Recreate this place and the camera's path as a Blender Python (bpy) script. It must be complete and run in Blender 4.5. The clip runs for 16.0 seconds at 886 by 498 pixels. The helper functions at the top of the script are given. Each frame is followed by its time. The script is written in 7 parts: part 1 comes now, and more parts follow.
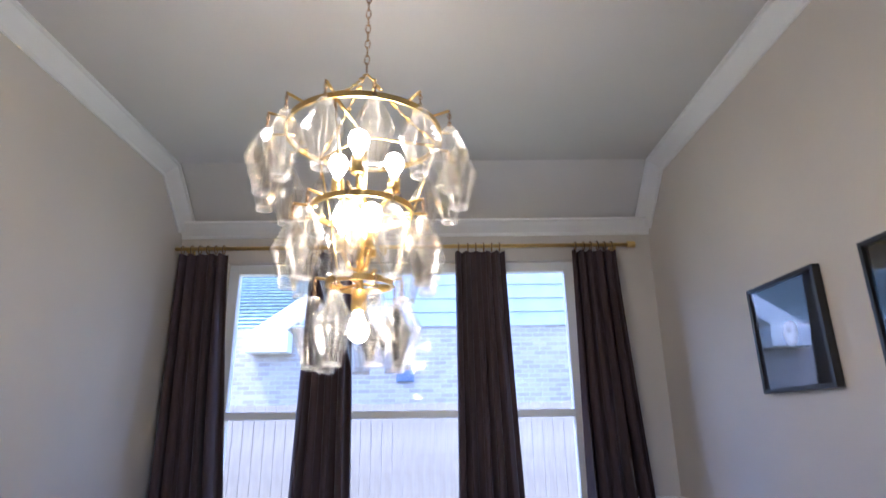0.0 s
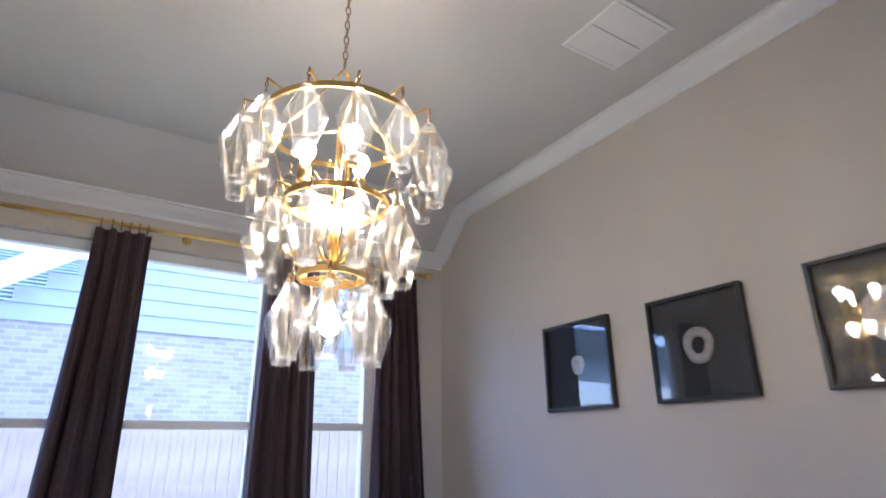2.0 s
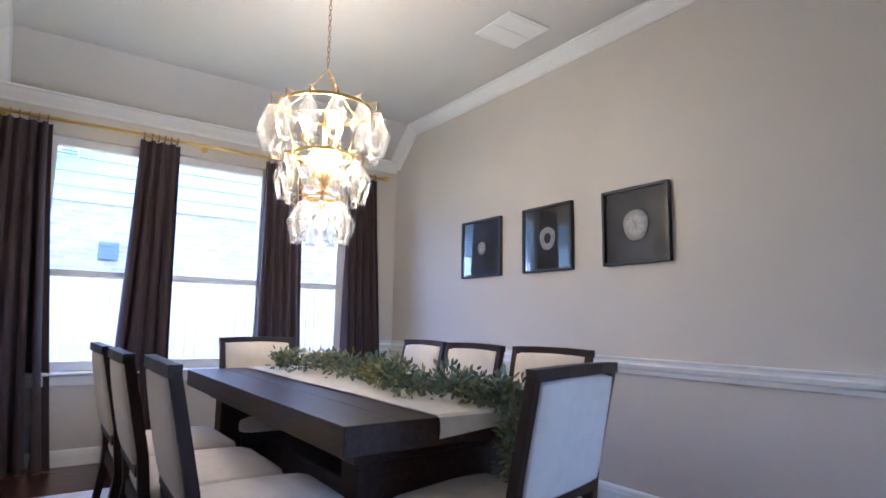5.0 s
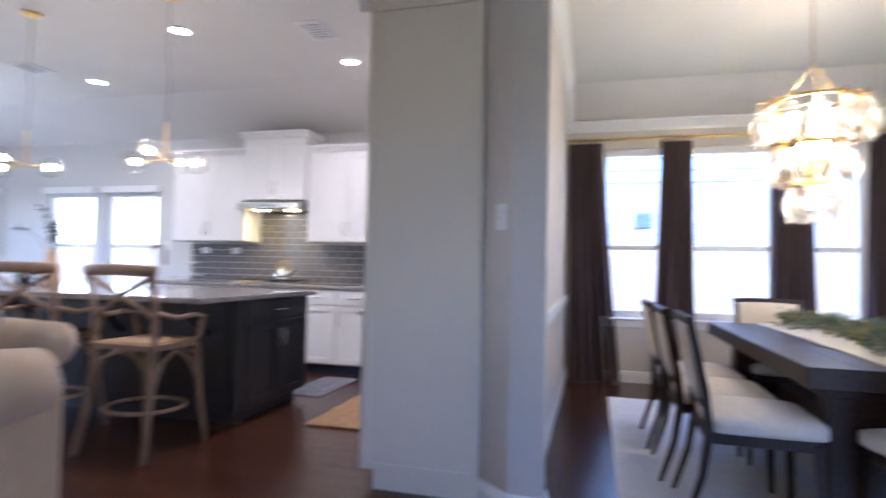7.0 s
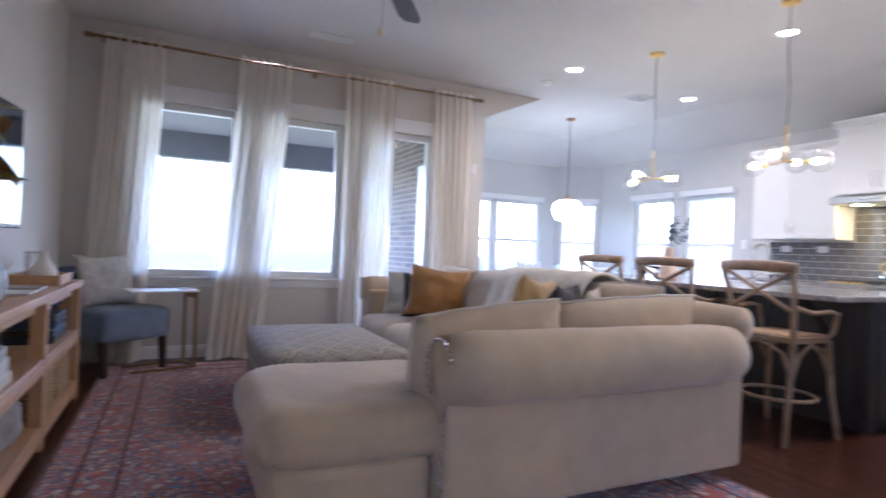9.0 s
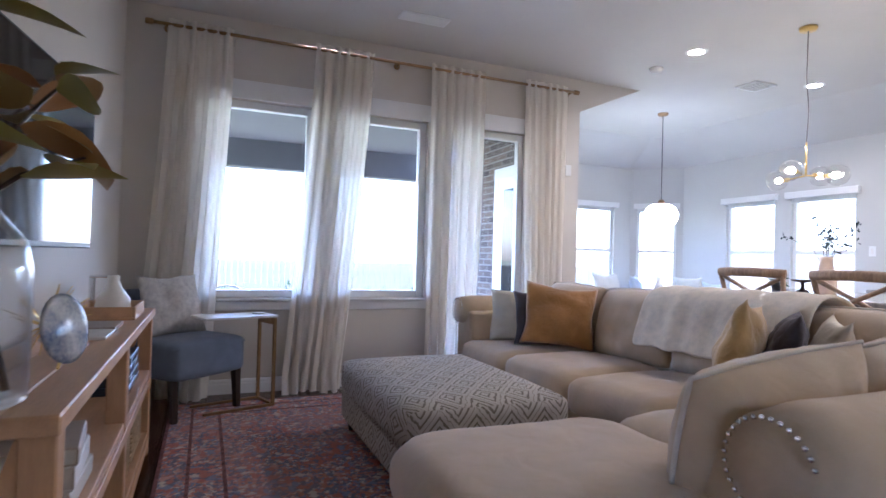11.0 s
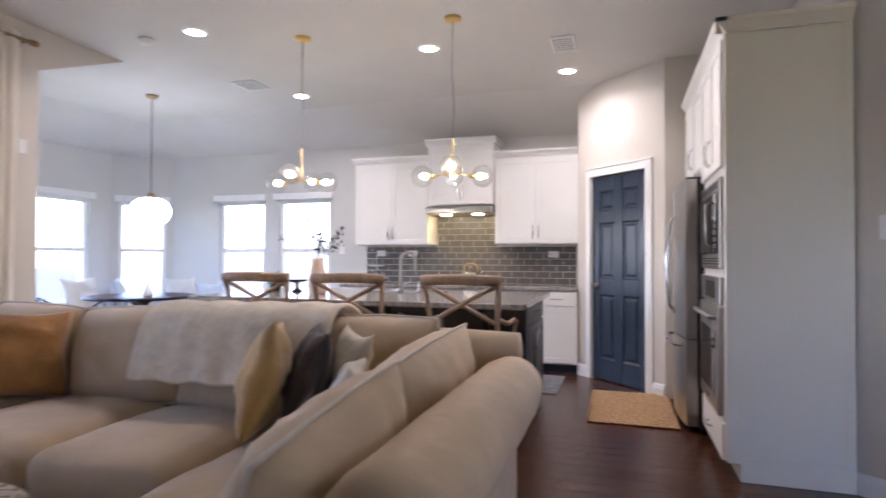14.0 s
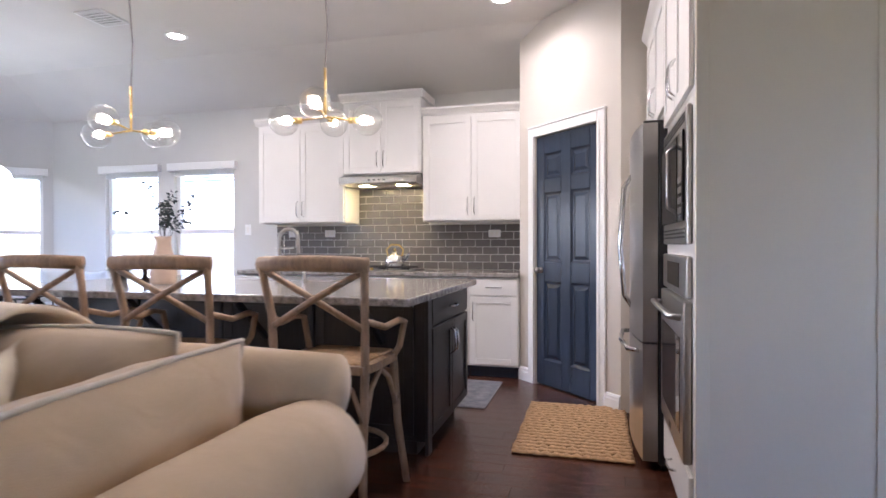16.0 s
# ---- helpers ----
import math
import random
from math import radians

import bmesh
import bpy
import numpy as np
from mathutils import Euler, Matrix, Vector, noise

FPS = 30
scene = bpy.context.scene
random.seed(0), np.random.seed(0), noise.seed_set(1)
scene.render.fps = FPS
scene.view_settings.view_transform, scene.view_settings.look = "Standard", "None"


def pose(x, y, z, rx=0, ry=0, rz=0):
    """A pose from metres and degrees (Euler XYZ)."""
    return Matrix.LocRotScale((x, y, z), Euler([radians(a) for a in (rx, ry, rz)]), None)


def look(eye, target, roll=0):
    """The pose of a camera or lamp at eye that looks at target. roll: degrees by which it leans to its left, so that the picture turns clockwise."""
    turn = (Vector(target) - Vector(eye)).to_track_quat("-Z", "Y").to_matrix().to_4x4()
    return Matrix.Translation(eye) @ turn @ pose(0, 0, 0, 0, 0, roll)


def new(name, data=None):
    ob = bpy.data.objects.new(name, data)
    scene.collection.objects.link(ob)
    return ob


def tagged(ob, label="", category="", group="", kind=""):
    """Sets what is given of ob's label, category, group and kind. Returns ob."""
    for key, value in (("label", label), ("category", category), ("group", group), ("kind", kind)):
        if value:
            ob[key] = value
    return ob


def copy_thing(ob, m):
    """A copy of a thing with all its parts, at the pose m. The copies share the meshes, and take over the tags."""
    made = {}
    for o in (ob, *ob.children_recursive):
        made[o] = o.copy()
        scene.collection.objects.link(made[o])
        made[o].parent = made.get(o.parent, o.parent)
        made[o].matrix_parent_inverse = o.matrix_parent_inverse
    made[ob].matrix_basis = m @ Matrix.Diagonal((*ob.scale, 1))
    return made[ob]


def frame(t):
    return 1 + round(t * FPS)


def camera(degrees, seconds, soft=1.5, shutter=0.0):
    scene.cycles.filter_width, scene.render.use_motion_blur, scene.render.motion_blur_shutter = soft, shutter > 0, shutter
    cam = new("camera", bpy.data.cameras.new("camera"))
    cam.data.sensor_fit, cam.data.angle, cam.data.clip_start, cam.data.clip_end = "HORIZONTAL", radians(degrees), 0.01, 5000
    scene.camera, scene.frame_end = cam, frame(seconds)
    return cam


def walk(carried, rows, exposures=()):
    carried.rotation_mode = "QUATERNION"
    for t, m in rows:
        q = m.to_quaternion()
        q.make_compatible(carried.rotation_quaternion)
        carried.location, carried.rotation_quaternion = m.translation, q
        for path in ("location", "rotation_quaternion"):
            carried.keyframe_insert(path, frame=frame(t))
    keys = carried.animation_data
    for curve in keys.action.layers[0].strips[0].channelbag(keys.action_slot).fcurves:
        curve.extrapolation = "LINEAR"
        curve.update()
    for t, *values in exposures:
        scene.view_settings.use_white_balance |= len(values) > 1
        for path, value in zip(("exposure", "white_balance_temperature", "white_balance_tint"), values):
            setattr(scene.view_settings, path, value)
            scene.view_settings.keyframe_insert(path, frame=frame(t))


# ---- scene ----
cam = camera(76.6, 16.0, shutter=0.5)
PATH = [
    (0, (0.12, 0.078, 1.314), (0.131, 1.987, 1.909), -0.7),
    (0.5, (-0.146, 0.229, 1.319), (0.004, 2.091, 2.035), -0.6),
    (1, (-0.33, 0.332, 1.317), (0.033, 2.149, 2.07), -0.4),
    (1.5, (-0.531, 0.34, 1.285), (0.237, 2.025, 2.04), -0.2),
    (2, (-0.675, 0.199, 1.245), (0.329, 1.795, 1.91), -0.4),
    (2.5, (-0.813, -0.002, 1.21), (0.289, 1.589, 1.714), -0.4),
    (3, (-0.939, -0.21, 1.15), (0.229, 1.359, 1.568), 0.3),
    (5.5, (-1.34, -1.303, 1.057), (-0.237, 0.354, 1.249), 0.7),
    (6, (-1.4, -1.538, 1.06), (-0.689, 0.325, 1.209), 1.1),
    (6.5, (-1.485, -1.866, 1.052), (-1.315, 0.122, 1.189), 1.0),
    (7, (-1.413, -2.211, 1.141), (-1.933, -0.28, 1.203), 1.2),
    (7.5, (-1.367, -2.403, 1.13), (-2.42, -0.703, 1.193), 1.3),
    (8, (-1.463, -2.681, 1.116), (-2.73, -1.134, 1.175), 1.5),
    (8.5, (-1.554, -2.85, 1.115), (-3.121, -1.608, 1.138), 1.8),
    (9, (-1.669, -2.906, 1.102), (-3.48, -2.056, 1.105), 2.3),
    (9.5, (-1.884, -3.071, 1.121), (-3.78, -2.435, 1.127), 2.1),
    (9.7, (-1.962, -3.141, 1.115), (-3.865, -2.527, 1.127), 2.0),
    (11.8, (-3.036, -3.249, 1.164), (-4.789, -2.286, 1.19), 1.6),
    (12, (-3.103, -3.209, 1.179), (-4.828, -2.196, 1.2), 1.7),
    (12.5, (-3.21, -3.154, 1.212), (-4.785, -1.922, 1.246), 1.3),
    (13, (-3.161, -3.082, 1.218), (-4.449, -1.552, 1.263), 1.3),
    (13.5, (-3.166, -3.059, 1.224), (-4.143, -1.314, 1.274), 0.8),
    (14, (-3.117, -2.928, 1.213), (-3.719, -1.021, 1.248), 0.2),
    (14.5, (-3.036, -2.652, 1.191), (-3.555, -0.721, 1.233), -0.1),
    (15, (-3.007, -2.376, 1.179), (-3.527, -0.445, 1.195), -0.1),
    (15.5, (-2.979, -2.075, 1.182), (-3.492, -0.142, 1.178), -0.2),
    (16, (-2.91, -1.694, 1.16), (-3.434, 0.236, 1.145), -0.1),
]
walk(cam, [(t, look(eye, target, roll)) for t, eye, target, roll in PATH], [(0, 3.0, 4690, 25), (3, 3.15, 4690, 25), (5.5, 3.75, 4720, 24), (7.0, 3.95, 4850, 24), (9.7, 4.1, 4800, 22), (12, 3.85, 4900, 22), (13, 3.55, 5050, 23), (14.5, 3.95, 5250, 24), (16, 3.95, 5250, 24)])

# ---- daylight ----
world = bpy.data.worlds.new("world")
scene.world = world
world.use_nodes = True
_n = world.node_tree.nodes
_sky = _n.new("ShaderNodeTexSky")
_sky.sky_type = "NISHITA"
_sky.sun_disc = False
_sky.sun_elevation, _sky.sun_rotation = radians(64), radians(-98)
_sky.air_density, _sky.dust_density = 1.0, 2.0
world.node_tree.links.new(_sky.outputs[0], _n["Background"].inputs[0])
_n["Background"].inputs[1].default_value = 0.15
sun_data = bpy.data.lights.new("sun", "SUN")
sun_data.energy, sun_data.angle, sun_data.color = 3.0, radians(3), (1, 0.95, 0.88)
sun = new("sun", sun_data)
sun.matrix_world = look((-10, -1.4, 20.5), (0, 0, 0))

# ---- helpers for meshes ----


def part(name, bm, material, parent=None, label="", smooth=False):
    me = bpy.data.meshes.new(name)
    if smooth:
        for face in bm.faces:
            face.smooth = True
    bm.normal_update()
    bm.to_mesh(me)
    bm.free()
    me.materials.append(material)
    ob = new(name, me)
    ob.parent = parent
    if label:
        ob["label"] = label
    return ob


def thing(name, label, category, x=0, y=0, z=0, rz=0, group="", kind=""):
    ob = new(name)
    ob.empty_display_size = 0.1
    ob.matrix_basis = pose(x, y, z, 0, 0, rz)
    return tagged(ob, label, category, group, kind)


def add_box(bm, lo, hi, bevel=0.0, seg=1):
    c = [(a + b) / 2 for a, b in zip(lo, hi)]
    s = [abs(b - a) for a, b in zip(lo, hi)]
    r = bmesh.ops.create_cube(bm, size=1, matrix=Matrix.Translation(c) @ Matrix.Diagonal((*s, 1)))
    if bevel:
        edges = list({e for v in r["verts"] for e in v.link_edges})
        bmesh.ops.bevel(bm, geom=edges, offset=min(bevel, min(s) * 0.45), segments=seg, affect="EDGES", profile=0.5)
    return bm


def box(name, lo, hi, material, parent=None, bevel=0.0, label="", seg=1):
    return part(name, add_box(bmesh.new(), lo, hi, bevel, seg), material, parent, label)


def add_lathe(bm, profile, x=0, y=0, seg=24, wob=None):
    rings = []
    for r, z in profile:
        rings.append([bm.verts.new((x + r * math.cos(a) * (wob(a, z) if wob else 1), y + r * math.sin(a) * (wob(a, z) if wob else 1), z)) for a in (2 * math.pi * k / seg for k in range(seg))])
    for a, b in zip(rings, rings[1:]):
        for k in range(seg):
            bm.faces.new((a[k], a[(k + 1) % seg], b[(k + 1) % seg], b[k]))
    closed = tuple(profile[0]) == tuple(profile[-1])
    for ring, flip in () if closed else ((rings[0], True), (rings[-1], False)):
        if max((v.co - ring[0].co).length for v in ring) > 1e-4:
            bm.faces.new(ring[::-1] if flip else ring)
    return bm


def lathe(name, profile, material, parent=None, seg=24, x=0, y=0, label=""):
    return part(name, add_lathe(bmesh.new(), profile, x, y, seg), material, parent, label, True)


def add_tube(bm, pts, r, seg=8, flat=1.0, caps=True):
    """A round bar through the points; r a number or one for each point."""
    pts = [Vector(p) for p in pts]
    rings, side = [], None
    for n, p in enumerate(pts):
        d = (pts[min(n + 1, len(pts) - 1)] - pts[max(n - 1, 0)]).normalized()
        if side is None:
            side = d.cross(Vector((0, 0, 1)))
            if side.length < 0.2:
                side = d.cross(Vector((0, 1, 0)))
        side = (side - d * side.dot(d)).normalized()
        up = side.cross(d)
        rr = r[n] if isinstance(r, (list, tuple)) else r
        rings.append([bm.verts.new(p + rr * (math.cos(a) * side + flat * math.sin(a) * up)) for a in (2 * math.pi * (k + 0.5) / seg for k in range(seg))])
    for a, b in zip(rings, rings[1:]):
        for k in range(seg):
            bm.faces.new((a[k], a[(k + 1) % seg], b[(k + 1) % seg], b[k]))
    if caps:
        bm.faces.new(rings[0][::-1])
        bm.faces.new(rings[-1])
    return bm


def tube(name, pts, r, material, parent=None, seg=8, flat=1.0, label="", smooth=True):
    return part(name, add_tube(bmesh.new(), pts, r, seg, flat), material, parent, label, smooth)


def add_prism(bm, poly, z0, z1):
    lo = [bm.verts.new((x, y, z0)) for x, y in poly]
    hi = [bm.verts.new((x, y, z1)) for x, y in poly]
    n = len(poly)
    for k in range(n):
        bm.faces.new((lo[k], lo[(k + 1) % n], hi[(k + 1) % n], hi[k]))
    bm.faces.new(lo[::-1])
    bm.faces.new(hi)
    bmesh.ops.recalc_face_normals(bm, faces=bm.faces)
    return bm


def add_profile(bm, prof, a, b, out, ends=True):
    """A moulding of outline prof (distance from the wall, height) from a to b; out points away from the wall."""
    a, b, out = Vector(a), Vector(b), Vector(out)
    ra = [bm.verts.new(a + out * d + Vector((0, 0, z))) for d, z in prof]
    rb = [bm.verts.new(b + out * d + Vector((0, 0, z))) for d, z in prof]
    n = len(prof)
    faces = [bm.faces.new((ra[k], ra[(k + 1) % n], rb[(k + 1) % n], rb[k])) for k in range(n)]
    faces += [bm.faces.new(ra[::-1]), bm.faces.new(rb)]
    bmesh.ops.recalc_face_normals(bm, faces=faces)
    return bm


def add_cushion(bm, lo, hi, puff=0.5, div=8, crown=0.0, seed=0, wrinkle=0.0, plan=0.0):
    """A padded block: a box with well rounded edges, bulged outwards by crown."""
    c = Vector([(a + b) / 2 for a, b in zip(lo, hi)])
    h = Vector([(b - a) / 2 for a, b in zip(lo, hi)])
    tmp = bmesh.new()
    bmesh.ops.create_cube(tmp, size=2)
    bmesh.ops.subdivide_edges(tmp, edges=tmp.edges[:], cuts=div, use_grid_fill=True)
    rad = min(h) * puff
    for v in tmp.verts:
        p = Vector([v.co[k] * h[k] for k in range(3)])
        inner = Vector([max(-(h[k] - rad), min(h[k] - rad, p[k])) for k in range(3)])
        d = p - inner
        if d.length > 1e-6:
            p = inner + d.normalized() * rad
        if crown:
            for k in range(3):
                o = [j for j in range(3) if j != k]
                w = max(0, 1 - v.co[o[0]] ** 2) * max(0, 1 - v.co[o[1]] ** 2)
                p[k] += (1 if v.co[k] > 0 else -1) * crown * w * abs(v.co[k]) ** 4 * (1 if k == 2 or h[k] == min(h) else 0.35)
        if plan:
            q = Vector((max(-(h.x - plan), min(h.x - plan, p.x)), max(-(h.y - plan), min(h.y - plan, p.y)), p.z))
            o = p - q
            if abs(o.x) > 1e-5 and abs(o.y) > 1e-5:
                p = q + o.normalized() * max(abs(o.x), abs(o.y))
        if wrinkle:
            p += Vector(noise.noise_vector((p + c) * 5 + Vector((seed, 0, 0)))) * wrinkle
            p += Vector(noise.noise_vector((p + c) * 14 + Vector((seed, 3, 0)))) * wrinkle * 0.35
        v.co = p + c
    me = bpy.data.meshes.new("tmp")
    tmp.to_mesh(me)
    tmp.free()
    bm.from_mesh(me)
    bpy.data.meshes.remove(me)
    return bm


def cushion(name, lo, hi, material, parent=None, puff=0.6, div=8, crown=0.0, label="", seed=0, wrinkle=0.0, plan=0.0):
    return part(name, add_cushion(bmesh.new(), lo, hi, puff, div, crown, seed, wrinkle, plan), material, parent, label, True)


def wall_mesh(axis, at, thick, a0, a1, z0, z1, holes=()):
    """A wall along x or y, its face at `at`, reaching `thick` behind it, with holes (a, b, z, z)."""
    bm = bmesh.new()
    us = sorted({a0, a1, *[v for h in holes for v in h[:2]]})
    vs = sorted({z0, z1, *[v for h in holes for v in h[2:]]})

    def solid(i, j):
        if not (0 <= i < len(us) - 1 and 0 <= j < len(vs) - 1):
            return False
        u, v = (us[i] + us[i + 1]) / 2, (vs[j] + vs[j + 1]) / 2
        return not any(h[0] < u < h[1] and h[2] < v < h[3] for h in holes)

    def P(u, w, z):
        return bm.verts.new((u, w, z) if axis == "x" else (w, u, z))

    for i in range(len(us) - 1):
        for j in range(len(vs) - 1):
            if not solid(i, j):
                continue
            u0, u1, v0, v1, w0, w1 = us[i], us[i + 1], vs[j], vs[j + 1], at, at + thick
            for w in (w0, w1):
                bm.faces.new([P(u0, w, v0), P(u1, w, v0), P(u1, w, v1), P(u0, w, v1)])
            for di, dj, q in ((-1, 0, [(u0, v0), (u0, v1)]), (1, 0, [(u1, v0), (u1, v1)]), (0, -1, [(u0, v0), (u1, v0)]), (0, 1, [(u0, v1), (u1, v1)])):
                if not solid(i + di, j + dj):
                    (ua, va), (ub, vb) = q
                    bm.faces.new([P(ua, w0, va), P(ub, w0, vb), P(ub, w1, vb), P(ua, w1, va)])
    bmesh.ops.remove_doubles(bm, verts=bm.verts, dist=1e-5)
    bmesh.ops.recalc_face_normals(bm, faces=bm.faces)
    return bm


# ---- materials ----


def mat(name, col, rough=0.5, metal=0.0, var=0.08, scale=6.0, bump=0.0, bscale=80.0, col2=None, sheen=0.0, coat=0.0, spec=0.5, stretch=None):
    m = bpy.data.materials.new(name)
    m.use_nodes = True
    nt = m.node_tree
    b = nt.nodes["Principled BSDF"]
    b.inputs["Roughness"].default_value, b.inputs["Metallic"].default_value = rough, metal
    b.inputs["Specular IOR Level"].default_value = spec
    b.inputs["Sheen Weight"].default_value, b.inputs["Coat Weight"].default_value = sheen, coat
    tc = nt.nodes.new("ShaderNodeTexCoord")
    co = tc.outputs["Object"]
    if stretch:
        mp = nt.nodes.new("ShaderNodeMapping")
        mp.inputs["Scale"].default_value = stretch
        nt.links.new(co, mp.inputs[0])
        co = mp.outputs[0]
    a, f2 = nt.nodes.new("ShaderNodeTexNoise"), nt.nodes.new("ShaderNodeTexNoise")
    a.inputs["Scale"].default_value, a.inputs["Detail"].default_value = scale, 5
    f2.inputs["Scale"].default_value, f2.inputs["Detail"].default_value = bscale, 3
    nt.links.new(co, a.inputs[0])
    nt.links.new(co, f2.inputs[0])
    ramp = nt.nodes.new("ShaderNodeValToRGB")
    c2 = col2 or [max(0, c * (1 - 2.2 * var)) for c in col]
    c1 = col if col2 else [min(1, c * (1 + var)) for c in col]
    ramp.color_ramp.elements[0].color, ramp.color_ramp.elements[1].color = (*c2, 1), (*c1, 1)
    ramp.color_ramp.elements[0].position, ramp.color_ramp.elements[1].position = 0.3, 0.68
    mixn = nt.nodes.new("ShaderNodeMath")
    mixn.operation = "MULTIPLY_ADD"
    mixn.inputs[1].default_value = 0.3
    nt.links.new(f2.outputs[0], mixn.inputs[0])
    half = nt.nodes.new("ShaderNodeMath")
    half.operation = "MULTIPLY"
    half.inputs[1].default_value = 0.72
    nt.links.new(a.outputs[0], half.inputs[0])
    nt.links.new(half.outputs[0], mixn.inputs[2])
    nt.links.new(mixn.outputs[0], ramp.inputs[0])
    nt.links.new(ramp.outputs[0], b.inputs["Base Color"])
    if bump:
        bp = nt.nodes.new("ShaderNodeBump")
        bp.inputs["Strength"].default_value, bp.inputs["Distance"].default_value = bump, 0.004
        nt.links.new(f2.outputs[0], bp.inputs["Height"])
        nt.links.new(bp.outputs[0], b.inputs["Normal"])
    return m


def glass_mat(name, rough=0.0, col=(1, 1, 1), ior=1.45):
    m = mat(name, col, rough, 0, 0.0)
    b = m.node_tree.nodes["Principled BSDF"]
    for l in list(b.inputs["Base Color"].links):
        m.node_tree.links.remove(l)
    b.inputs["Base Color"].default_value = (*col, 1)
    b.inputs["Transmission Weight"].default_value, b.inputs["IOR"].default_value = 1.0, ior
    return m


def pane_mat(name, base=0.03, rim=0.5, tint=(1, 1, 1), rough=0.02, milk=0.0):
    """Thin clear glass: mostly see-through, with gloss that grows towards the rims."""
    m = bpy.data.materials.new(name)
    m.use_nodes = True
    nt = m.node_tree
    nt.nodes.remove(nt.nodes["Principled BSDF"])
    t, g, mx, lw, pw, ma = (nt.nodes.new(k) for k in ("ShaderNodeBsdfTransparent", "ShaderNodeBsdfGlossy", "ShaderNodeMixShader", "ShaderNodeLayerWeight", "ShaderNodeMath", "ShaderNodeMath"))
    t.inputs["Color"].default_value = (*tint, 1)
    g.inputs["Roughness"].default_value = rough
    lw.inputs["Blend"].default_value = 0.5
    pw.operation, ma.operation = "POWER", "MULTIPLY_ADD"
    pw.inputs[1].default_value = 3.5
    ma.inputs[1].default_value, ma.inputs[2].default_value = rim, base
    nt.links.new(lw.outputs["Facing"], pw.inputs[0])
    nt.links.new(pw.outputs[0], ma.inputs[0])
    nt.links.new(ma.outputs[0], mx.inputs[0])
    nt.links.new(t.outputs[0], mx.inputs[1])
    nt.links.new(g.outputs[0], mx.inputs[2])
    out = mx.outputs[0]
    if milk:
        df, m3 = nt.nodes.new("ShaderNodeBsdfTranslucent"), nt.nodes.new("ShaderNodeMixShader")
        m3.inputs[0].default_value = milk
        nt.links.new(out, m3.inputs[1])
        nt.links.new(df.outputs[0], m3.inputs[2])
        out = m3.outputs[0]
    nt.links.new(out, nt.nodes["Material Output"].inputs[0])
    return m


def glow_mat(name, col, power):
    m = bpy.data.materials.new(name)
    m.use_nodes = True
    nt = m.node_tree
    b = nt.nodes["Principled BSDF"]
    b.inputs["Base Color"].default_value = (*col, 1)
    b.inputs["Emission Color"].default_value, b.inputs["Emission Strength"].default_value = (*col, 1), power
    return m


def plank_mat(name, c1, c2, rough):
    """Wood that changes tone from board to board, with long grain along x."""
    m = mat(name, c1, rough, 0, 0, 7, 0.15, 90, col2=c2, stretch=(1.0, 9, 9))
    nt = m.node_tree
    b = nt.nodes["Principled BSDF"]
    src = b.inputs["Base Color"].links[0].from_socket
    oi, geo, mx = nt.nodes.new("ShaderNodeObjectInfo"), nt.nodes.new("ShaderNodeNewGeometry"), nt.nodes.new("ShaderNodeHueSaturation")
    add = nt.nodes.new("ShaderNodeMath")
    add.operation = "ADD"
    nt.links.new(oi.outputs["Random"], add.inputs[0])
    nt.links.new(geo.outputs["Random Per Island"], add.inputs[1])
    val = nt.nodes.new("ShaderNodeMapRange")
    val.inputs["From Max"].default_value = 2.0
    val.inputs["To Min"].default_value, val.inputs["To Max"].default_value = 0.55, 1.5
    nt.links.new(add.outputs[0], val.inputs[0])
    nt.links.new(val.outputs[0], mx.inputs["Value"])
    nt.links.new(src, mx.inputs["Color"])
    nt.links.new(mx.outputs[0], b.inputs["Base Color"])
    return m


WALL = mat("greige_paint", (0.64, 0.595, 0.535), 0.6, var=0.02, scale=2, bump=0.12, bscale=160)
# cooler copy of the wall paint; the nook's bluish sky light is in its colour
WALL_SKYLIT = mat("skylit_wall_paint", (0.61, 0.60, 0.575), 0.6, var=0.02, scale=2, bump=0.12, bscale=160)
CEIL = mat("ceiling_paint", (0.66, 0.64, 0.61), 0.75, var=0.02, scale=2, bump=0.2, bscale=120)
TRIM = mat("white_gloss_paint", (0.83, 0.83, 0.82), 0.3, var=0.015, scale=3)
CABW = mat("white_cabinet_paint", (0.82, 0.81, 0.79), 0.35, var=0.015, scale=3)
CABG = mat("greige_cabinet_panel", (0.80, 0.725, 0.59), 0.4, var=0.015, scale=2)
CABD = mat("espresso_cabinet", (0.018, 0.016, 0.017), 0.35, var=0.25, scale=9, stretch=(8, 8, 1))
FLOORW = plank_mat("dark_hardwood", (0.08, 0.030, 0.016), (0.026, 0.010, 0.007), 0.19)
GAP = mat("floor_joint", (0.012, 0.007, 0.005), 0.6)
DARKWOOD = mat("espresso_wood", (0.042, 0.023, 0.016), 0.38, spec=0.25, var=0.3, scale=5, bump=0.15, stretch=(10, 1.2, 10))
CHAIRWOOD = mat("espresso_chair_wood", (0.034, 0.019, 0.013), 0.42, spec=0.3, var=0.2, scale=9, stretch=(6, 6, 1))
CREAM = mat("cream_linen", (0.76, 0.68, 0.57), 0.9, var=0.04, scale=20, bump=0.3, bscale=500, sheen=0.2)
SOFA = mat("sand_slipcover", (0.58, 0.435, 0.275), 0.92, var=0.06, scale=7, bump=0.3, bscale=380, sheen=0.25)


